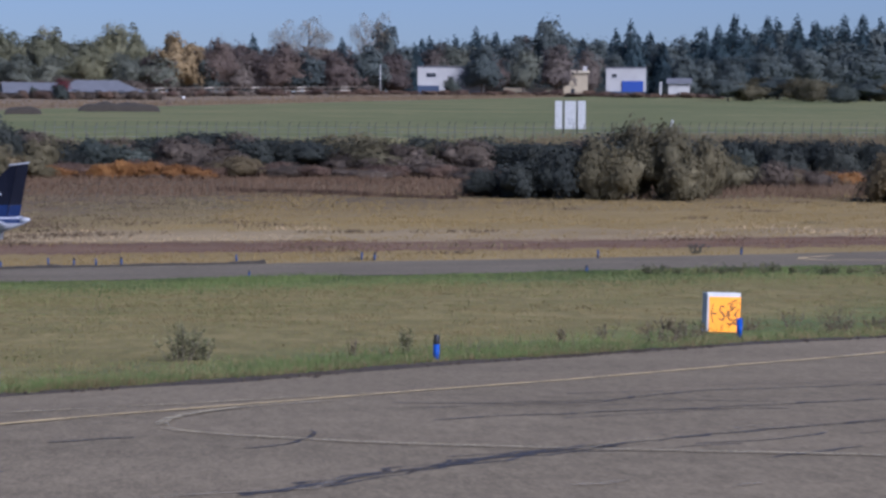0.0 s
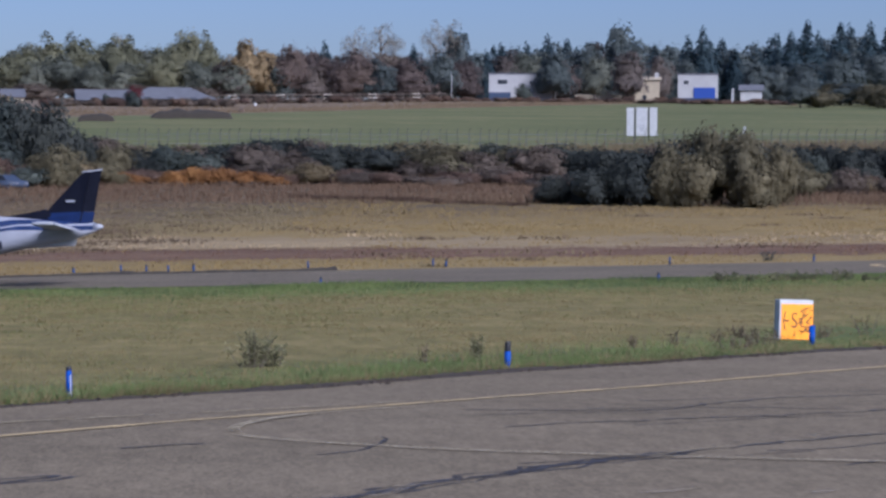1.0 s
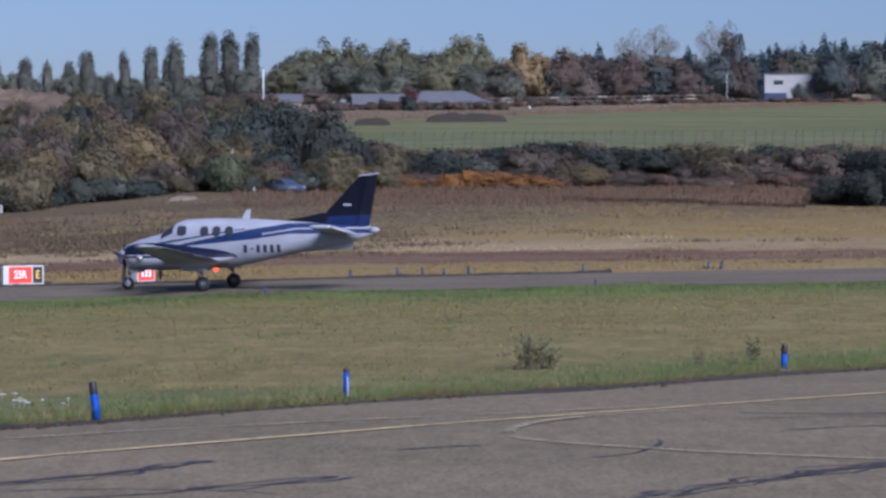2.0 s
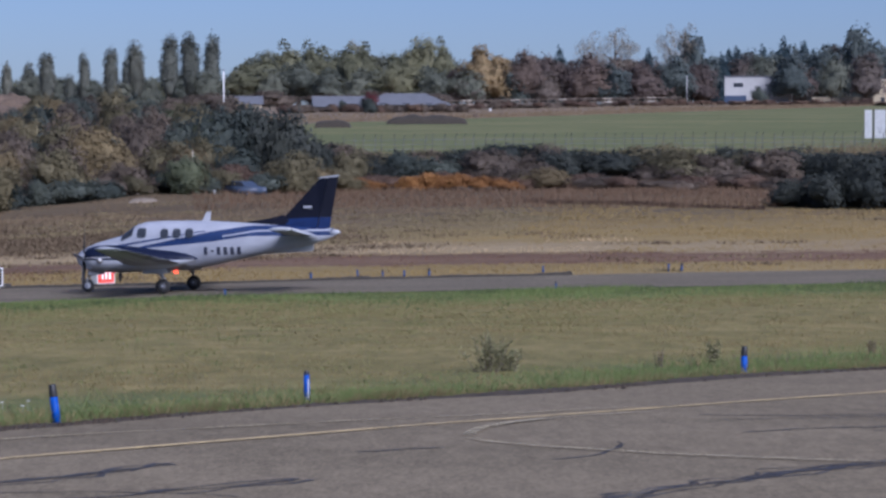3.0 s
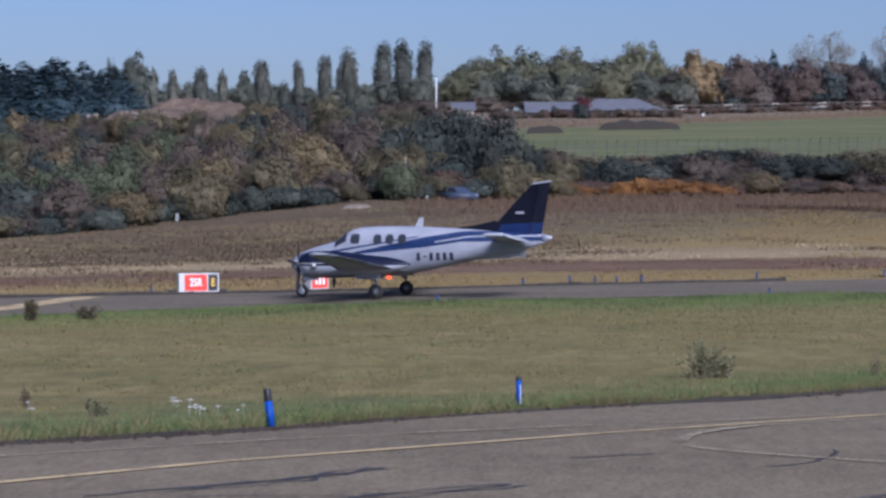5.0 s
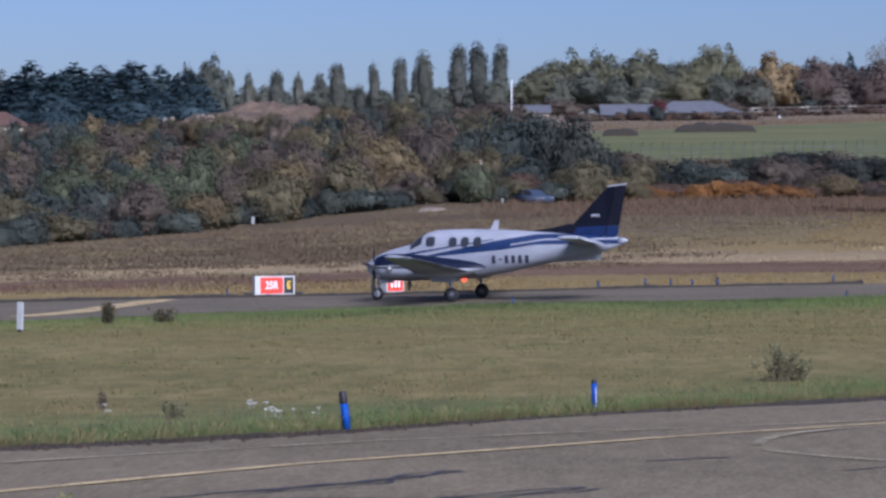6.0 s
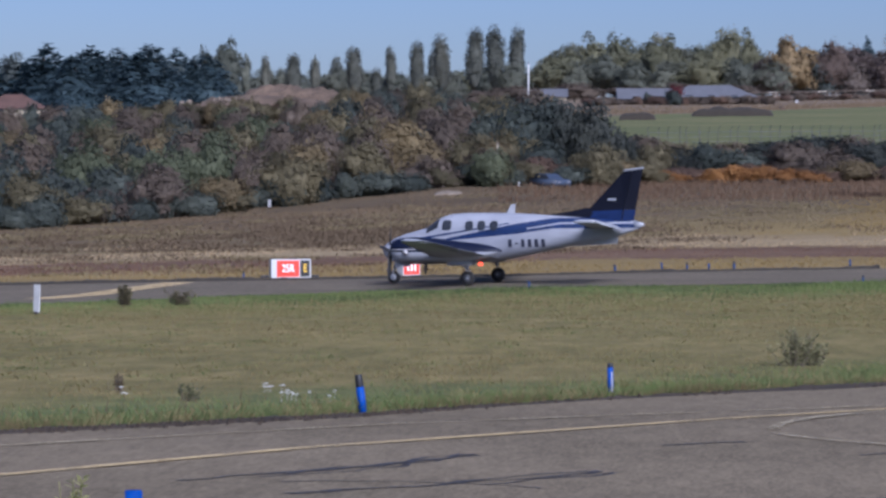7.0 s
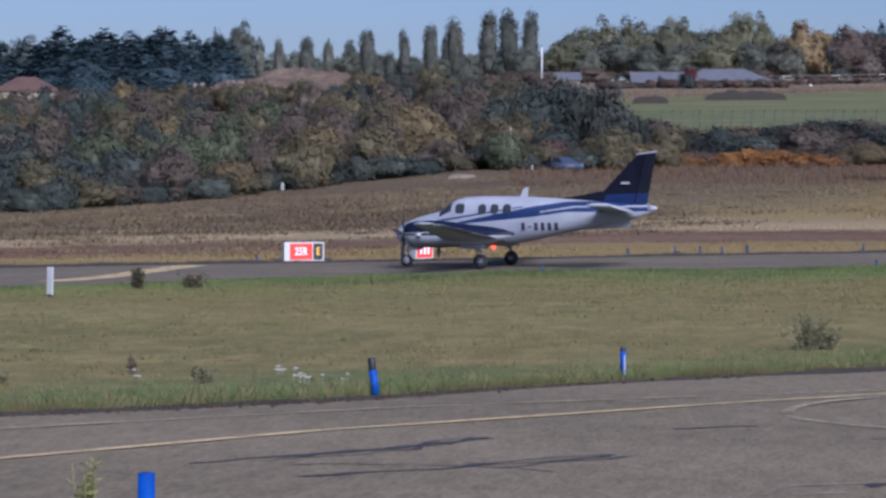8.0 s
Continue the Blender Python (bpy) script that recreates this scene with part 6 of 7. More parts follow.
house(-41.0, 492, 10, 8, 0.7, M_BEIGE, "gable", M_SLATE, 1.6, [], "low grey-roofed building behind the brush", 6)
house(-113.0, 381, 10, 8, 4.2, M_BEIGE, "hip", M_REDTILE, 2.2, [(-2, 3.6, 1.0, 1.2)], "house with a red tiled roof behind bushes", 16)
for k, (b, d, w, h, kind) in enumerate([(1.72, 441, 3.4, 3.8, "maroon_bush"), (1.75, 434, 3.4, 2.8, "dark_bush"), (2.35, 440, 1.8, 2.4, "dark_bush"), (-7.0, 528, 4.5, 4.0, "dark_bush")]):
    plant(kind, *at_bearing(b, d), w, h, k + 70)


# ---- a car on the track before the thicket ----
M_CAR = plain("car_blue_paint", (0.045, 0.06, 0.095), 0.4, gloss=0.5)


def car(m):
    root = new("car")
    tagged(root, "dark blue hatchback car on the perimeter track", "car")
    bm = bmesh.new()
    prof = [(-1.95, 0.35), (-1.98, 0.75), (-1.8, 0.92), (-1.05, 1.0), (-0.45, 1.42), (0.7, 1.46), (1.5, 1.05), (1.9, 0.95), (1.98, 0.6), (1.9, 0.35)]
    lofted(bm, [[(x, y * (1 - 0.16 * max(0, z - 0.95) / 0.5), z) for x, z in prof] for y in (-0.82, -0.8, 0.8, 0.82)])
    body = part("body", bm, M_CAR, root, "", True)
    for s in (1, -1):
        bm = bmesh.new()
        q = [(-0.95, 1.0), (-0.42, 1.36), (0.66, 1.4), (1.3, 1.04)]
        bm.faces.new([bm.verts.new((x, s * (0.83 - 0.13 * max(0, z - 0.95) / 0.5), z)) for x, z in q])
        part("side_window", bm, M_GLASS, body)
        for x in (-1.25, 1.25):
            wheel("wheel", root, x, s * 0.74, 0.31, 0.2, M_PLANE_GREY)
        part("headlight", box(bmesh.new(), (0.08, 0.34, 0.14), (-1.95, s * 0.55, 0.72), None, 0.02), M_PLANE_GREY, body)
        part("tail_light", box(bmesh.new(), (0.06, 0.2, 0.22), (1.95, s * 0.62, 0.82), None, 0.02), M_SIGN_RED, body)
    root.matrix_basis = m
    return root


car(on_ground(-17.5, 218.5, 140, sink=0.35))


# ---- weeds along the verge ----
M_PETAL = plain("white_petals", (0.45, 0.45, 0.42), 0.8)
M_SPRIG = leaves("pale_sprig", (0.16, 0.18, 0.07), (0.26, 0.27, 0.11), (0.38, 0.36, 0.17))
M_DRYWEED = leaves("dry_weed_stalks", (0.12, 0.09, 0.06), (0.19, 0.15, 0.09), (0.27, 0.22, 0.13))


def weed(x, y, width, height, stalks, seed, material, label, leafy=1.0, leaf=1.0):
    root = new("weed")
    tagged(root, label, "weed")
    rng = np.random.default_rng(seed)
    bm = bmesh.new()
    tips = []
    for k in range(stalks):
        a, r = rng.uniform(0, 6.28), rng.uniform(0, 0.5) * width
        top = Vector((math.cos(a) * r, math.sin(a) * r, height * rng.uniform(0.55, 1.0)))
        foot = Vector((math.cos(a) * r * 0.4, math.sin(a) * r * 0.4, -0.05))
        tube(bm, foot, top, 0.007, 0.003, 4)
        tips.append((foot, top))
    tagged(part("stalks", bm, M_BARK if leaf > 0.5 else material, root), kind="stuff")
    verts, faces = [], []
    for foot, top in tips:
        for j in range(int(26 * leafy)):
            p = foot + (top - foot) * rng.uniform(0.15, 1.02)
            d = Vector(rng.standard_normal(3)).normalized()
            d.z = abs(d.z) * 0.8
            e = d.cross(Vector(rng.standard_normal(3))).normalized()
            s = rng.uniform(0.025, 0.07) * leaf
            n = len(verts)
            verts += [tuple(p), tuple(p + d * s + e * s * 0.3), tuple(p + d * s * 2), tuple(p + d * s - e * s * 0.3)]
            faces.append((n, n + 1, n + 2, n + 3))
    me = bpy.data.meshes.new("foliage")
    me.from_pydata(verts, [], faces)
    me.materials.append(material)
    ob = tagged(new("foliage", me), kind="stuff")
    ob.parent = root
    root.matrix_basis = on_ground(x, y)
    return root


weed(0.72, 44.5, 1.0, 0.64, 22, 1, M_WEED, "bushy weed standing in the grass", 1.1)
weed(1.12, 44.8, 0.7, 0.42, 14, 2, M_WEED, "low straggling weed in the grass")
weed(3.85, 46.0, 0.45, 0.38, 8, 3, M_DRYWEED, "dry reddish weed in the grass", 0.5, 0.7)
weed(4.85, 46.2, 0.25, 0.45, 7, 4, M_WEED, "narrow green weed beside the edge marker")
for k, (x, y, w, h, m, label) in enumerate([
    (9.8, 52.9, 0.9, 0.5, M_DRYWEED, "dry brown weed stalks in the grass"), (8.6, 51.6, 0.5, 0.34, M_DRYWEED, "sparse dry weed in the grass"), (11.0, 54.2, 0.6, 0.4, M_DRYWEED, "brown weed near the yellow sign"),
    (15.2, 58, 1.4, 0.6, M_DRYWEED, "tangle of dry weeds"), (16.9, 60.2, 1.6, 0.65, M_DRYWEED, "tall dry weeds by the tarmac"), (-7.1, 31.6, 0.4, 0.3, M_WEED, "small straggly weed in the verge"),
    (-8.6, 33.9, 0.2, 0.35, M_DRYWEED, "thin dry stalk in the grass"), (-9.6, 31.0, 0.8, 0.3, M_WEED, "patch of leafy weeds in the verge"), 
]):
    weed(x, y, w, h * 0.8, 9, k + 20, m, label, 0.55, 0.75)
weed(-3.82, 14.0, 0.2, 0.5, 22, 50, M_SPRIG, "pale grassy sprig growing at the tarmac's edge", 0.9, 0.45)
weed(-19.7, 78.4, 0.45, 0.66, 26, 53, M_OLIVE, "tall dark weed near the far taxiway", 1.3, 1.6)
weed(-18.2, 79.4, 1.5, 0.45, 26, 54, M_OLIVE, "straggling dark weeds near the far taxiway", 0.8, 1.5)
weed(26, 117.5, 1.6, 0.5, 14, 52, M_DARK, "dark clump of weeds behind the far taxiway")


_rng = random.Random(88)
for k in range(16):
    x = 10.4 + 13.0 * k / 15 + _rng.uniform(-0.3, 0.3)
    y = float(np.interp(x, [p[0] for p in NEAR_EDGE], [p[1] for p in NEAR_EDGE])) + _rng.uniform(1.2, 4.0)
    if 11.9 < x < 13.7:
        y += 3.2
    tagged(weed(x, y, _rng.uniform(0.8, 1.5), _rng.uniform(0.26, 0.44), 14, 130 + k, M_DRYWEED, "tangle of dry brown weeds in the verge", 0.7, 0.8), "tangle of dry brown weeds in the verge", "weed", group="dry verge weeds")
for k in range(14):
    x = 19.5 + 9.5 * k / 13 + _rng.uniform(-0.3, 0.3)
    tagged(weed(x, 97.3 - 0.2 * (x - 20) + _rng.uniform(-0.5, 0.5), _rng.uniform(0.9, 1.6), _rng.uniform(0.22, 0.5), 12, 160 + k, M_WEED, "dark weeds along the far taxiway", 0.8, 1.2), "dark weeds along the far taxiway", "weed", group="far taxiway weeds")


def flowers(x, y, heads, spread, seed):
    """Flat white flower heads, each a loose disc of small petals on a thin stalk."""
    rng = random.Random(seed)
    bm = bmesh.new()
    for head in range(heads):
        hx, hy = x + rng.gauss(0, spread), y + rng.gauss(0, spread * 1.8)
        wide, z = rng.uniform(0.02, 0.055), gz(hx, hy) + rng.uniform(0.07, 0.13)
        tube(bm, (hx, hy, gz(hx, hy)), (hx, hy, z), 0.002, 0.002, 3)
        for petal in range(int(8 + 160 * wide)):
            a, r = rng.uniform(0, 6.283), wide * math.sqrt(rng.random())
            px, py, pz = hx + r * math.cos(a), hy + r * math.sin(a), z + rng.uniform(-0.012, 0.006)
            tube(bm, (px, py, pz), (px + rng.uniform(-0.004, 0.004), py - 0.005, pz + 0.006), 0.004, 0.007, 5)
    tagged(mesh_object("white_flowers", bm, M_PETAL), "patch of small flat white flowers in the verge", "flowers", kind="stuff")


flowers(-6.6, 34.4, 5, 0.1, 1)
flowers(-5.75, 32.2, 9, 0.17, 2)
flowers(-8.4, 32.5, 2, 0.3, 3)


# ---- grass: blades over the verge and the meadow ----
def blades(name, xy, height, width, seed, material, label, bend=0.35):
    rng = np.random.default_rng(seed)
    worn = np.zeros(len(xy), bool)
    for mx, my in MARKER_FEET:
        worn |= (np.abs(xy[:, 0] - mx * xy[:, 1] / my) < 0.1) & (xy[:, 1] > my - 1.2) & (xy[:, 1] < my + 0.06)
    xy, height = xy[~worn], height[~worn]
    width = width[~worn] if isinstance(width, np.ndarray) else width
    n = len(xy)
    z = ground_z(xy[:, 0], xy[:, 1])
    a = rng.uniform(0, 2 * np.pi, n)
    side = np.stack([np.cos(a), np.sin(a) * 0.4, np.zeros(n)], 1) * (width * rng.uniform(0.6, 1.4, n))[:, None]
    base = np.stack([xy[:, 0], xy[:, 1], z - 0.01], 1)
    b = rng.uniform(0, 2 * np.pi, n)
    tip = base + np.stack([np.cos(b) * height * bend, np.sin(b) * height * bend, height], 1)
    verts = np.stack([base - side, base + side, tip], 1).reshape(-1, 3)
    me = bpy.data.meshes.new(name)
    me.from_pydata(verts.tolist(), [], np.arange(3 * n).reshape(-1, 3).tolist())
    me.materials.append(material)
    return tagged(new(name, me), label, "grass", kind="stuff")


def patchy(x, y, sx, sy, seed):
    """Smooth pattern from 0 to 1, a few waves at several sizes."""
    r = np.random.default_rng(seed)
    v = np.zeros_like(x)
    for k in range(9):
        f = 1.7 ** k * 0.35
        t = r.uniform(0, 6.28)
        v += np.sin(x / sx * f * np.cos(t) + y / sy * f * np.sin(t) * 1.3 + r.uniform(0, 6.28)) / (1 + 0.35 * k)
    return np.clip(0.5 + v / 4.5, 0, 1)


NEAR_X, NEAR_Y = np.array([p[0] for p in NEAR_EDGE]), np.array([p[1] for p in NEAR_EDGE])
FAR_X, FAR_Y = np.array([p[0] for p in FAR_NEAR_SIDE]), np.array([p[1] for p in FAR_NEAR_SIDE])
BACK_X, BACK_Y = np.array([p[0] for p in FAR_FAR_SIDE]), np.array([p[1] for p in FAR_FAR_SIDE])


def scatter(n, y0, y1, seed, spread=0.37):
    rng = np.random.default_rng(seed)
    y = np.sqrt(rng.uniform(y0 ** 2, y1 ** 2, n))
    return rng.uniform(-spread, spread, n) * y, y, rng


def verge():
    x, y, rng = scatter(270000, 24, 102, 1)
    ok = (y > np.interp(x, NEAR_X, NEAR_Y) + 0.1) & (y < np.interp(x, FAR_X, FAR_Y) - 0.1)
    x, y = x[ok], y[ok]
    rng = np.random.default_rng(2)
    p = patchy(x, y, 5, 9, 3)
    gap = y - np.interp(x, NEAR_X, NEAR_Y)
    edge = np.exp(-(np.maximum(gap, 0) / 5.8) ** 1.6) + np.exp(-(np.maximum(np.interp(x, FAR_X, FAR_Y) - y, 0) / 12.0) ** 1.5)
    h = 0.02 + 0.03 * p + 0.06 * edge * rng.uniform(0.4, 1.2, len(x))
    q = patchy(x, y, 0.7, 1.8, 44)
    h = h * (0.55 + 1.1 * q ** 1.5)
    dry = rng.uniform(0, 1, len(x)) < np.clip(0.35 * p + 0.9 * (q - 0.5) + 0.9 * (patchy(x, y, 60, 3.0, 45) - 0.5) + 0.2 - 0.6 * edge, 0.03, 1)
    xy = np.stack([x, y], 1)
    lush = (rng.uniform(0, 1, len(x)) < edge * 0.9) & ~dry
    blades("lush_grass", xy[lush], h[lush] * 1.2, 0.006 + 0.0001 * y[lush], 4, M_LUSH, "fresh green grass along the taxiway edges")
    dry_only, dry = dry, dry | lush
    blades("verge_grass", xy[~dry], h[~dry], 0.006 + 0.0001 * y[~dry], 5, M_GREEN, "short green grass between the taxiways")
    blades("dry_grass", xy[dry_only], h[dry_only] * 1.15, 0.006 + 0.0001 * y[dry_only], 6, M_DRY, "short yellowed grass between the taxiways")


def fringe():
    """Taller fresh grass along both taxiway edges."""
    rng = np.random.default_rng(31)
    x = rng.uniform(-16, 26, 120000)
    y = np.interp(x, NEAR_X, NEAR_Y) + 0.12 + rng.exponential(0.8, len(x)) * (0.4 + 1.1 * patchy(x, 0 * x, 1.1, 1.0, 35))
    a = np.stack([x, y], 1)
    x2 = rng.uniform(-45, 45, 45000)
    y2 = np.interp(x2, FAR_X, FAR_Y) + 0.1 - rng.exponential(3.4, len(x2)) * (0.3 + 1.2 * patchy(x2, 0 * x2, 3.0, 1.0, 36))
    for name, xy, seed, material, label in (("edge_grass", a, 34, M_LUSH, "fresh green grass fringing the near taxiway"), ("rank_grass", np.stack([x2, y2], 1), 37, M_RANK, "rank dark green grass along the far taxiway")):
        p = patchy(xy[:, 0], xy[:, 1], 0.8, 1.2, 33)
        h = (0.035 + 0.15 * p ** 1.6) * rng.uniform(0.5, 1.3, len(xy)) * np.where(xy[:, 1] > 70, 1.25, 1.0)
        leafy = patchy(xy[:, 0], xy[:, 1], 1.3, 2.5, 38) + rng.normal(0, 0.1, len(xy)) < (0.42 if material is M_LUSH else 0.62)
        tawny = (xy[:, 1] - np.interp(xy[:, 0], NEAR_X, NEAR_Y) < 0.2 + 0.9 * patchy(xy[:, 0], xy[:, 1], 0.9, 1.4, 39) ** 2) & (rng.uniform(0, 1, len(xy)) < 0.6)
        leafy &= ~tawny
        for mask, kind, tone in ((leafy, name, M_RANK), (~leafy & ~tawny, "mixed_" + name, M_LUSH), (tawny, "tawny_" + name, M_TAWNY)):
            if not mask.any():
                continue
            blades(kind, xy[mask], h[mask], 0.006 + 0.00012 * xy[mask, 1], seed, tone, label)


M_TAWNY = leaves("tawny_grass", (0.085, 0.068, 0.034), (0.132, 0.106, 0.052), (0.19, 0.152, 0.076), 0.25, 0.3)
M_DRY = leaves("dry_grass_blades", (0.1472, 0.1184, 0.0546), (0.1985, 0.1599, 0.0739), (0.2614, 0.2078, 0.1017), 0.25, 0.2)
verge()
fringe()


def meadow():
    x, y, rng = scatter(260000, 98, 215, 7, 0.36)
    ok = y > np.interp(x, BACK_X, BACK_Y) + 0.8
    x, y = x[ok], y[ok]
    rng = np.random.default_rng(8)
    p = patchy(x, y, 16, 5, 9)
    near = np.exp(-(y - np.interp(x, BACK_X, BACK_Y)) / 3.0)
    keep = rng.uniform(0, 1, len(x)) < 0.25 + 0.75 * p
    x, y, p, near = x[keep], y[keep], p[keep], near[keep]
    rng = np.random.default_rng(10)
    h = (0.05 + 0.11 * p * rng.uniform(0.5, 1.3, len(x))) * (1 - 0.5 * near)
    q = patchy(x, y, 22, 6, 12)
    u = x / y
    edge = np.interp(u, [-0.3, -0.12, 0.02, 0.3], [152, 160, 190, 196])
    r = 0.8 * patchy(x, y, 5, 9, 17) + 0.2 * rng.uniform(0, 1, len(x))
    brown = r < 0.9 * np.clip((y - edge) / 16 + 1.2 * (q - 0.5), 0, 1)
    shift = 0.5 * np.maximum(-x - 12, 0)
    mottle = (u < -0.03) & (y + shift > 150) & (y < edge + 20)
    brown |= mottle & (patchy(x, y, 11, 12, 18) + rng.normal(0, 0.15, len(x)) < 0.33)
    red = np.abs(y + shift + 10 * (q - 0.5) - 130.5) < 6.0 * (0.1 + 1.5 * patchy(x, y, 12, 3, 19)) * (0.7 + 0.6 * rng.uniform(0, 1, len(x)))
    brown &= ~red
    xy = np.stack([x, y], 1)
    pale = ~brown & ~red & (np.abs(y + shift + 8 * (q - 0.5) - 143) < 8.5 * (0.4 + p)) & (u < 0.06)
    dun = ~brown & ~red & ~pale & (y + shift + 10 * (q - 0.5) > 148) & (u < 0.02 + 0.06 * (p - 0.5))
    plain_straw = ~brown & ~red & ~pale & ~dun
    for mask, name, material, label in ((plain_straw, "straw_meadow", M_STRAW, "straw-coloured meadow grass"), (pale, "pale_meadow", M_PALE_STRAW, "bleached pale grass in a strip across the meadow"), (dun, "dun_meadow", M_DUN, "dull olive-brown meadow grass"), (brown, "dead_weeds", M_HEATH, "dead brown weeds in the meadow"), (red, "reddish_weeds", M_REDDISH, "low reddish weeds in a band across the meadow")):
        blades(name, xy[mask], h[mask], 0.02 + 0.0001 * y[mask], 11, material, label, 0.6)


M_PALE_STRAW = leaves("bleached_grass", (0.3, 0.225, 0.13), (0.4, 0.31, 0.185), (0.5, 0.4, 0.25), 0.25, 0.25)
M_REDDISH = leaves("reddish_weeds", (0.092, 0.0536, 0.0366), (0.138, 0.082, 0.0545), (0.1932, 0.1187, 0.0779), 0.25, 0.25)
meadow()


def tussocks():
    """Clumps of pale straw and dark dead weeds standing out of the meadow, each a spray of blades."""
    rng = np.random.default_rng(91)
    x, y, _ = scatter(9000, 106, 205, 92, 0.36)
    ok = y > np.interp(x, BACK_X, BACK_Y) + 2.0
    x, y = x[ok], y[ok]
    left = np.clip((-x / y - 0.0) / 0.12, 0, 1)
    band = np.exp(-((y - (155 - 0.1 * x)) / 14) ** 2)
    p = patchy(x, y, 6, 10, 93)
    keep = rng.uniform(0, 1, len(x)) < (0.36 * band * left + 0.015) * (0.2 + 1.6 * p)
    x, y, left, band = x[keep], y[keep], left[keep], band[keep]
    dark = patchy(x, y, 9, 12, 94) + rng.normal(0, 0.12, len(x)) < 0.36 + 0.1 * left
    wan = ~dark & (np.abs(y + 0.5 * np.maximum(-x - 12, 0) - 147) < 9)
    dark = np.where(wan, 2, dark)
    for flag, name, material, label in ((0, "straw_tussocks", M_DUN, "dull straw tussocks in the meadow"), (2, "pale_tussocks", M_PALE_STRAW, "pale bleached tussocks in the meadow"), (1, "weed_clumps", M_HEATH, "dark clumps of dead weeds in the meadow")):
        cx, cy = x[dark == flag], y[dark == flag]
        n = 90
        size = np.repeat(rng.uniform(0.5, 1.5, len(cx)), n)
        px = np.repeat(cx, n) + rng.normal(0, 1.2, len(cx) * n) * size
        py = np.repeat(cy, n) + rng.normal(0, 0.7, len(cx) * n) * size
        h = rng.uniform(0.08, 0.3, len(px)) * (0.6 + 0.3 * size)
        blades(name, np.stack([px, py], 1), h, 0.05 + 0 * h, 95 + flag, material, label, 0.9)


tussocks()


def rough_ground():
    x, y, rng = scatter(60000, 195, 262, 14, 0.36)
    p = patchy(x, y, 9, 6, 15)
    h = 0.25 + 0.5 * p * rng.uniform(0.4, 1.3, len(x))
    ok = (x / y > -0.1) & (rng.uniform(0, 1, len(x)) < 0.3 + p)
    blades("rough_weeds", np.stack([x, y], 1)[ok], h[ok], 0.05 + 0 * y[ok], 16, M_RUSSET, "tall russet dead weeds below the hedge")


rough_ground()


def fence_weeds():
    """Bleached weeds left standing under the field fence, and tall pale stalks before the hedge."""
    rng = np.random.default_rng(141)
    x = rng.uniform(-11, 92, 22000)
    y = 268.7 + 0.045 * (x + 11) + rng.normal(0, 2.6, len(x)) - 2.0
    far_side = np.clip((x - 30) / 25, 0, 1)
    keep = rng.uniform(0, 1, len(x)) < (0.12 + 0.88 * far_side) * (0.3 + patchy(x, y, 5, 4, 142))
    x, y, far_side = x[keep], y[keep], far_side[keep]
    h = rng.uniform(0.2, 0.6, len(x)) * (0.7 + 0.9 * far_side)
    blades("fence_weeds", np.stack([x, y], 1), h, 0.06 + 0 * h, 143, M_DRYWEED, "bleached weeds along the field fence", 0.4)
    a = np.radians(rng.uniform(11.6, 18.0, 2600))
    d = rng.uniform(226, 246, len(a))
    x, y = np.sin(a) * d, np.cos(a) * d
    keep = rng.uniform(0, 1, len(x)) < 1.5 * patchy(x, y, 2.5, 6, 144) ** 2
    h = rng.uniform(0.7, 2.2, len(x))
    blades("tall_stalks", np.stack([x, y], 1)[keep], h[keep], 0.05 + 0 * h[keep], 145, M_DRYWEED, "tall pale stalks before the dark hedge", 0.25)


fence_weeds()


def ditch_weeds():
    """A dark broken line of weeds along an old furrow in the meadow."""
    rng = np.random.default_rng(61)
    t = rng.uniform(0, 1, 2800)
    px = np.interp(t, [0, 0.2, 0.45, 0.7, 0.85, 1], [6.2, 8.8, 12.3, 15.8, 18.2, 24.0])
    py = np.interp(t, [0, 0.2, 0.45, 0.7, 0.85, 1], [205.5, 202.3, 201.4, 199.8, 197.4, 192.5]) + rng.normal(0, 0.6, len(t))
    keep = rng.uniform(0, 1, len(t)) < 0.25 + patchy(px, 0 * px, 2.5, 1, 62)
    h = 0.2 + 0.25 * rng.uniform(0, 1, len(t))
    blades("furrow_weeds", np.stack([px, py], 1)[keep], h[keep], 0.06 + 0 * h[keep], 63, M_FURROW, "dark dead weeds along an old furrow")


M_FURROW = leaves("furrow_weeds", (0.06, 0.04, 0.03), (0.1, 0.065, 0.045), (0.15, 0.1, 0.065))
ditch_weeds()


def withered_strip():
    """Withered grass beyond the green field, before the rail fence and the houses."""
    rng = np.random.default_rng(81)
    x = rng.uniform(-30, 118, 26000)
    y = 393 + 1.3 * np.clip(x, -14, 95) + rng.uniform(-3, 1, len(x)) + rng.exponential(16, len(x))
    keep = (rng.uniform(0, 1, len(x)) < 0.3 + patchy(x, y, 6, 8, 82)) & (y < 560)
    x, y = x[keep], y[keep]
    h = rng.uniform(0.12, 0.5, len(x))
    blades("withered_grass", np.stack([x, y], 1), h, 0.09 + 0 * h, 83, M_HEATH, "withered brown grass beyond the green field")


withered_strip()


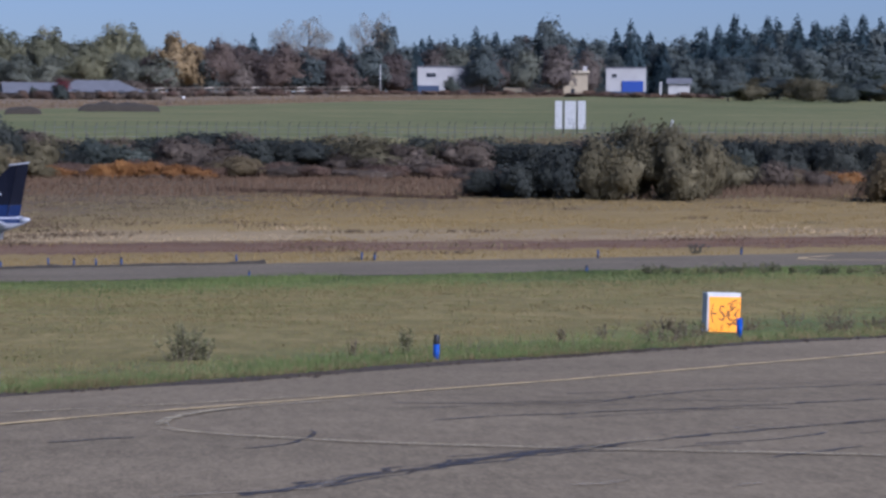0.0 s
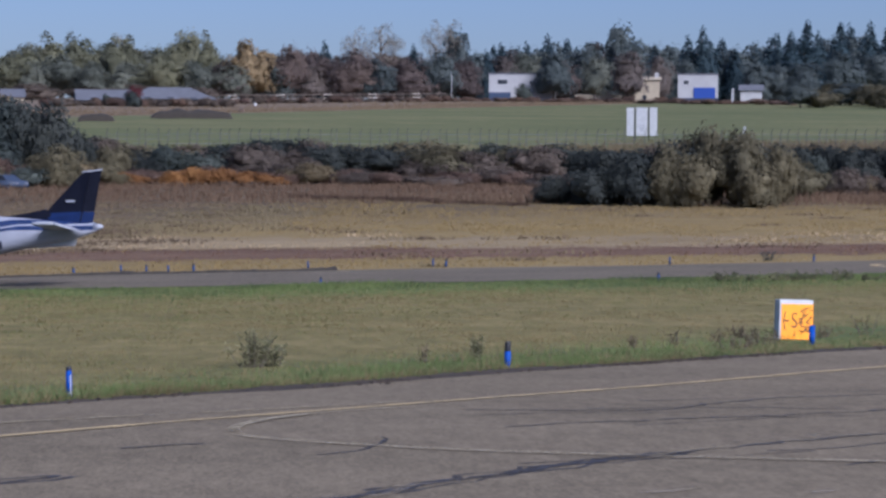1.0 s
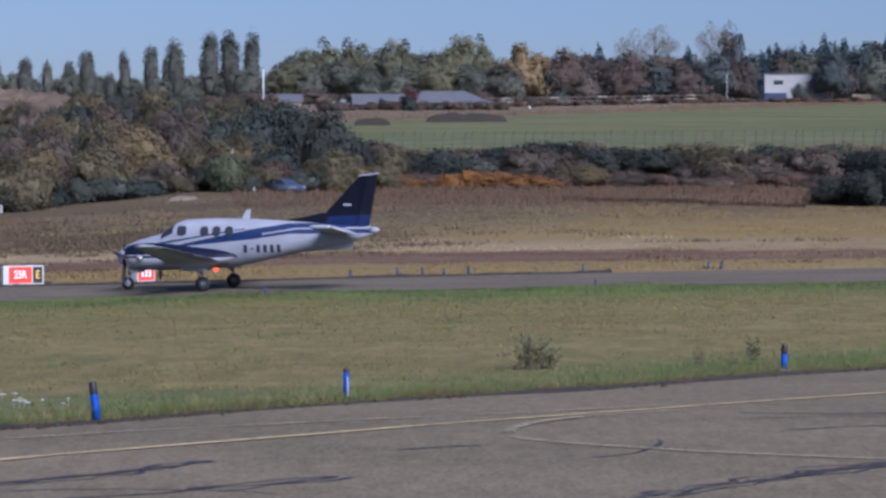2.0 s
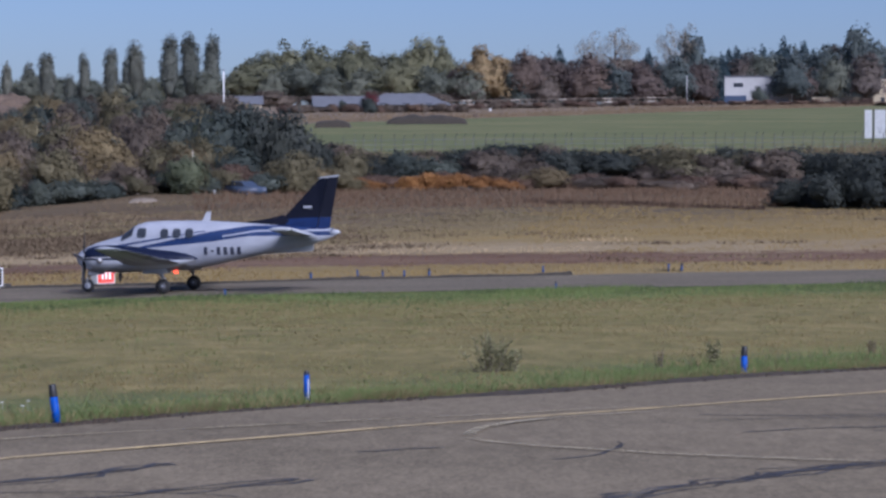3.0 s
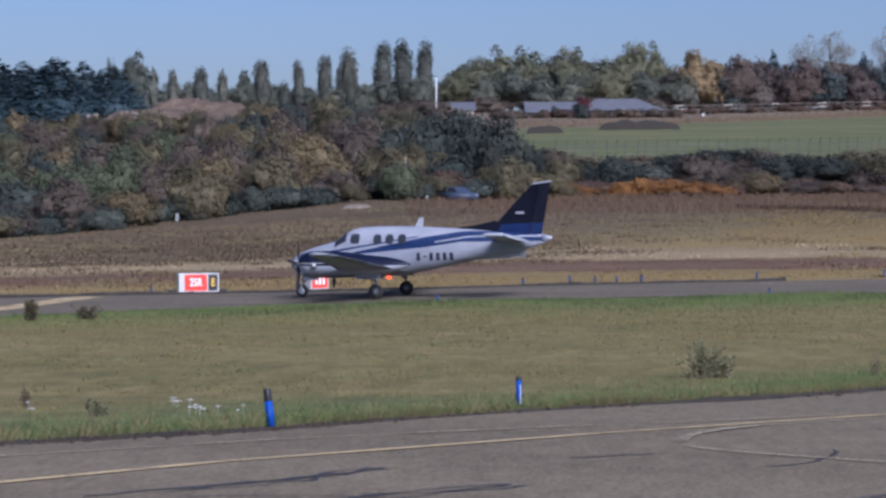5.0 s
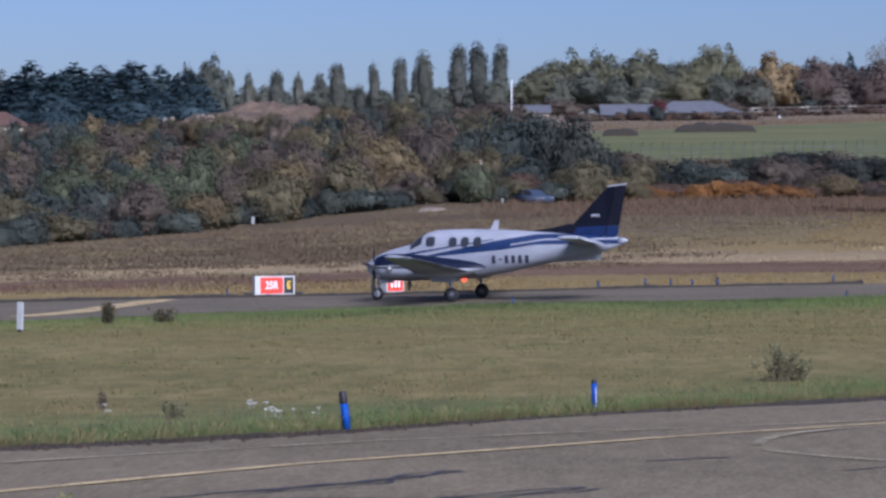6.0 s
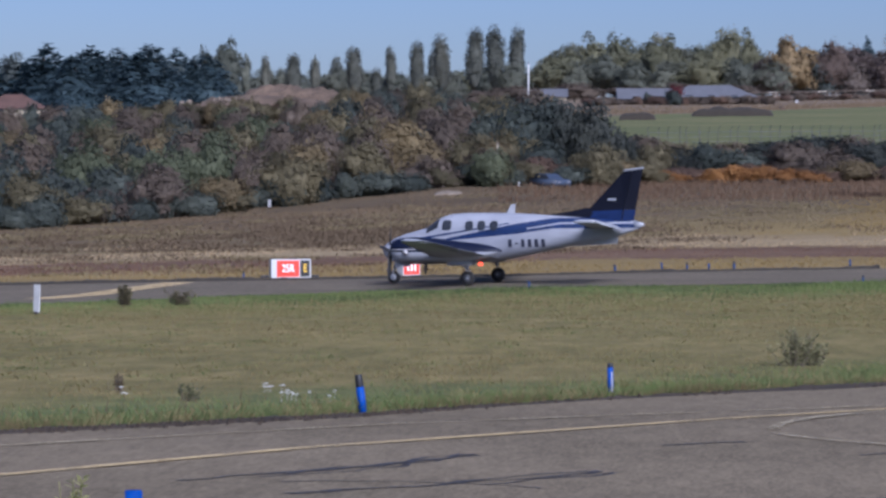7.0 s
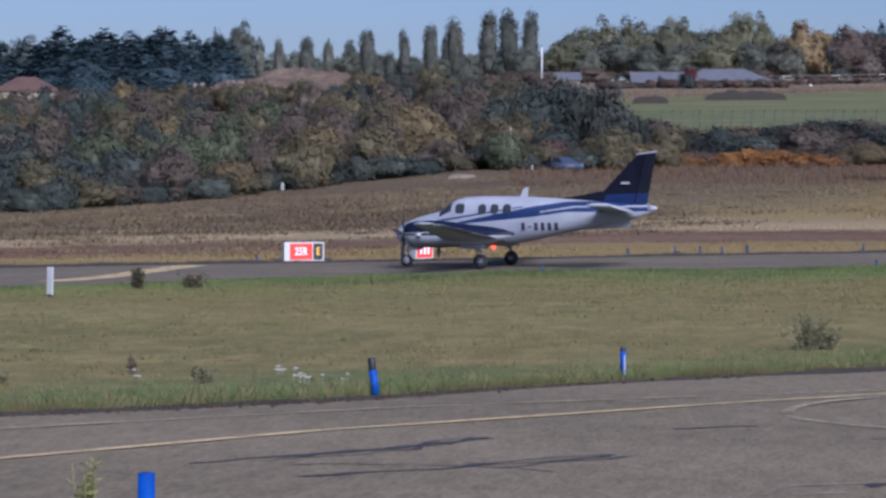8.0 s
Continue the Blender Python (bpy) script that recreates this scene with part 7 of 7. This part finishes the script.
def turf_tufts():
    """Uneven tufts in the mown verge, some fresh, some yellowed."""
    rng = np.random.default_rng(101)
    x, y, _ = scatter(11000, 25, 100, 102)
    gap = y - np.interp(x, NEAR_X, NEAR_Y)
    ok = (gap > 0.25) & (y < np.interp(x, FAR_X, FAR_Y) - 0.5)
    x, y, gap = x[ok], y[ok], gap[ok]
    keep = rng.uniform(0, 1, len(x)) < 0.15 + 1.3 * patchy(x, y, 2.5, 6.0, 103) ** 2
    x, y, gap = x[keep], y[keep], gap[keep]
    far_gap = np.interp(x, FAR_X, FAR_Y) - y
    kind = rng.uniform(0, 1, len(x)) + 0.5 * (patchy(x, y, 4, 8, 106) - 0.5) + np.where((gap > 5) & (far_gap > 8), 0.3, -0.2)
    for mask, name, material, label in ((kind < 0.3, "dark_tufts", M_RANK, "dark green tufts in the mown verge"), ((kind >= 0.3) & (kind < 0.75), "fresh_tufts", M_GREEN, "uneven green tufts in the mown verge"), (kind >= 0.75, "yellowed_tufts", M_DRY, "yellowed tufts in the mown verge")):
        cx, cy = x[mask], y[mask]
        n = 22
        size = np.repeat(rng.uniform(0.4, 1.6, len(cx)), n)
        px = np.repeat(cx, n) + rng.normal(0, 0.2, len(cx) * n) * size
        py = np.repeat(cy, n) + rng.normal(0, 0.22, len(cx) * n) * size
        h = rng.uniform(0.025, 0.075, len(px)) * (0.5 + 0.6 * size)
        blades(name, np.stack([px, py], 1), h, 0.008 + 0.00012 * py, 104, material, label, 0.9)


turf_tufts()


def edge_clumps():
    """Rank clumps of grass and leafy weeds crowding the tarmac's edge."""
    rng = np.random.default_rng(121)
    x = rng.uniform(-15, 25, 1500)
    x = x[rng.uniform(0, 1, len(x)) < 0.25 + patchy(x, 0 * x, 1.6, 1.0, 122)]
    y = np.interp(x, NEAR_X, NEAR_Y) + 0.22 + rng.exponential(0.9, len(x))
    n = 34
    size = np.repeat(rng.uniform(0.5, 1.5, len(x)), n)
    px = np.repeat(x, n) + rng.normal(0, 0.1, len(x) * n) * size
    py = np.repeat(y, n) + rng.normal(0, 0.12, len(x) * n) * size
    py = np.maximum(py, np.interp(px, NEAR_X, NEAR_Y) + 0.14)
    h = rng.uniform(0.06, 0.19, len(px)) * (0.5 + 0.55 * size)
    lush = np.repeat(rng.uniform(0, 1, len(x)) < 0.55, n)
    blades("edge_clumps", np.stack([px, py], 1)[lush], h[lush], 0.011 + 0 * h[lush], 123, M_RANK, "rank dark green clumps at the tarmac's edge", 0.8)
    blades("edge_straws", np.stack([px, py], 1)[~lush], h[~lush], 0.01 + 0 * h[~lush], 124, M_DRY, "yellowed clumps at the tarmac's edge", 0.8)


edge_clumps()


def soil_lip(points, low, high, reach, material, label, seed):
    """A bank of bare soil, a hand high and broken, where turf ends at tarmac; it faces the near side."""
    line = along(points, 0.12)
    lift = patchy(line[:, 0], 0 * line[:, 0], 0.9, 1.0, seed)
    fine = patchy(line[:, 0], 0 * line[:, 0], 0.12, 1.0, seed + 1)
    verts, n = [], len(line)
    for (px, py), a, b in zip(line, lift, fine):
        h = low + high * a ** 1.3 + 0.3 * high * (b - 0.5)
        for dx, dy, up in ((0.02, -0.1 - reach * b * a, 0.028), (0.0, -0.05, h * 0.8), (-0.06, 0.1 + 0.1 * a, h), (-0.3, 0.6, -0.02)):
            verts.append((px + dx, py + dy, gz(px + dx, py + dy) + up))
    faces = [(4 * i + k, 4 * i + k + 1, 4 * i + k + 5, 4 * i + k + 4) for i in range(n - 1) for k in range(3)]
    me = bpy.data.meshes.new("trim_soil_lip")
    me.from_pydata(verts, [], faces)
    me.polygons.foreach_set("use_smooth", [True] * len(faces))
    me.materials.append(material)
    tagged(new("trim_soil_lip", me), label, "soil edge", kind="structure")


soil_lip(NEAR_EDGE, 0.03, 0.055, 0.18, M_LIP_SOIL, "broken lip of dark soil between grass and tarmac", 111)
# the bank's near-black colour stands in for the raised edge's shadow
soil_lip([(x, y + 0.2) for x, y in FAR_FAR_SIDE[:-5]], 0.1, 0.1, 0.3, M_DARK_SOIL, "soil bank behind the far taxiway, its edge shadow painted dark", 115)


def dry_stalks():
    """Thin upright stalks standing above the verge, thickest beside the yellow sign."""
    rng = np.random.default_rng(71)
    x = np.concatenate([rng.uniform(3, 24, 2600), rng.uniform(-14, 6, 700)])
    y = np.interp(x, NEAR_X, NEAR_Y) + 0.5 + rng.exponential(2.4, len(x))
    keep = (rng.uniform(0, 1, len(x)) < 1.5 * patchy(x, y, 1.6, 2.5, 72) ** 2) & (y < np.interp(x, FAR_X, FAR_Y) - 4)
    x, y = x[keep], y[keep]
    h = rng.uniform(0.1, 0.34, len(x))
    blades("dry_stalks", np.stack([x, y], 1), h, 0.008 + 0 * h, 73, M_DRYWEED, "thin dry weed stalks standing in the verge", 0.2)


dry_stalks()


def crumbs():
    """Clods of earth and root mat that have spilled over the tarmac's edge."""
    rng = np.random.default_rng(41)
    x = rng.uniform(-14, 24, 16000)
    keep = rng.uniform(0, 1, len(x)) < patchy(x, 0 * x, 0.9, 1.0, 42) ** 2.2 * 1.6
    x = x[keep]
    y = np.interp(x, NEAR_X, NEAR_Y) + 0.06 - rng.exponential(0.09, len(x))
    size = rng.uniform(0.008, 0.045, len(x))
    base = np.stack([x, y, ground_z(x, y) + 0.035], 1)
    corner = np.array([(1, 0, -0.2), (0, 1, -0.2), (-1, 0, -0.2), (0, -1, -0.2), (0.2, 0.1, 0.8)])
    verts = base[:, None, :] + corner[None] * size[:, None, None] * rng.uniform(0.5, 1.5, (len(x), 5, 3))
    faces = [[5 * k + a, 5 * k + b, 5 * k + 4] for k in range(len(x)) for a, b in ((0, 1), (1, 2), (2, 3), (3, 0))]
    me = bpy.data.meshes.new("soil_crumbs")
    me.from_pydata(verts.reshape(-1, 3).tolist(), [], faces)
    me.materials.append(M_LIP_SOIL)
    tagged(new("soil_crumbs", me), "brown clods of soil spilled over the tarmac's edge", "soil", kind="stuff")


crumbs()


def dead_trunk(x, y, height):
    bm = bmesh.new()
    tube(bm, (0, 0, -0.3), (0.05, 0, height * 0.6), 0.12, 0.09, 9)
    tube(bm, (0.05, 0, height * 0.6), (0.02, 0, height), 0.09, 0.02, 9)
    tube(bm, (0.04, 0, height * 0.45), (0.3, 0, height * 0.7), 0.05, 0.02, 6)
    ob = mesh_object("dead_trunk", bm, M_PALE_WOOD, True)
    ob.matrix_basis = on_ground(x, y)
    return tagged(ob, "pale broken trunk standing before the thicket", "tree trunk")


dead_trunk(*at_bearing(5.72, 219), 3.6)
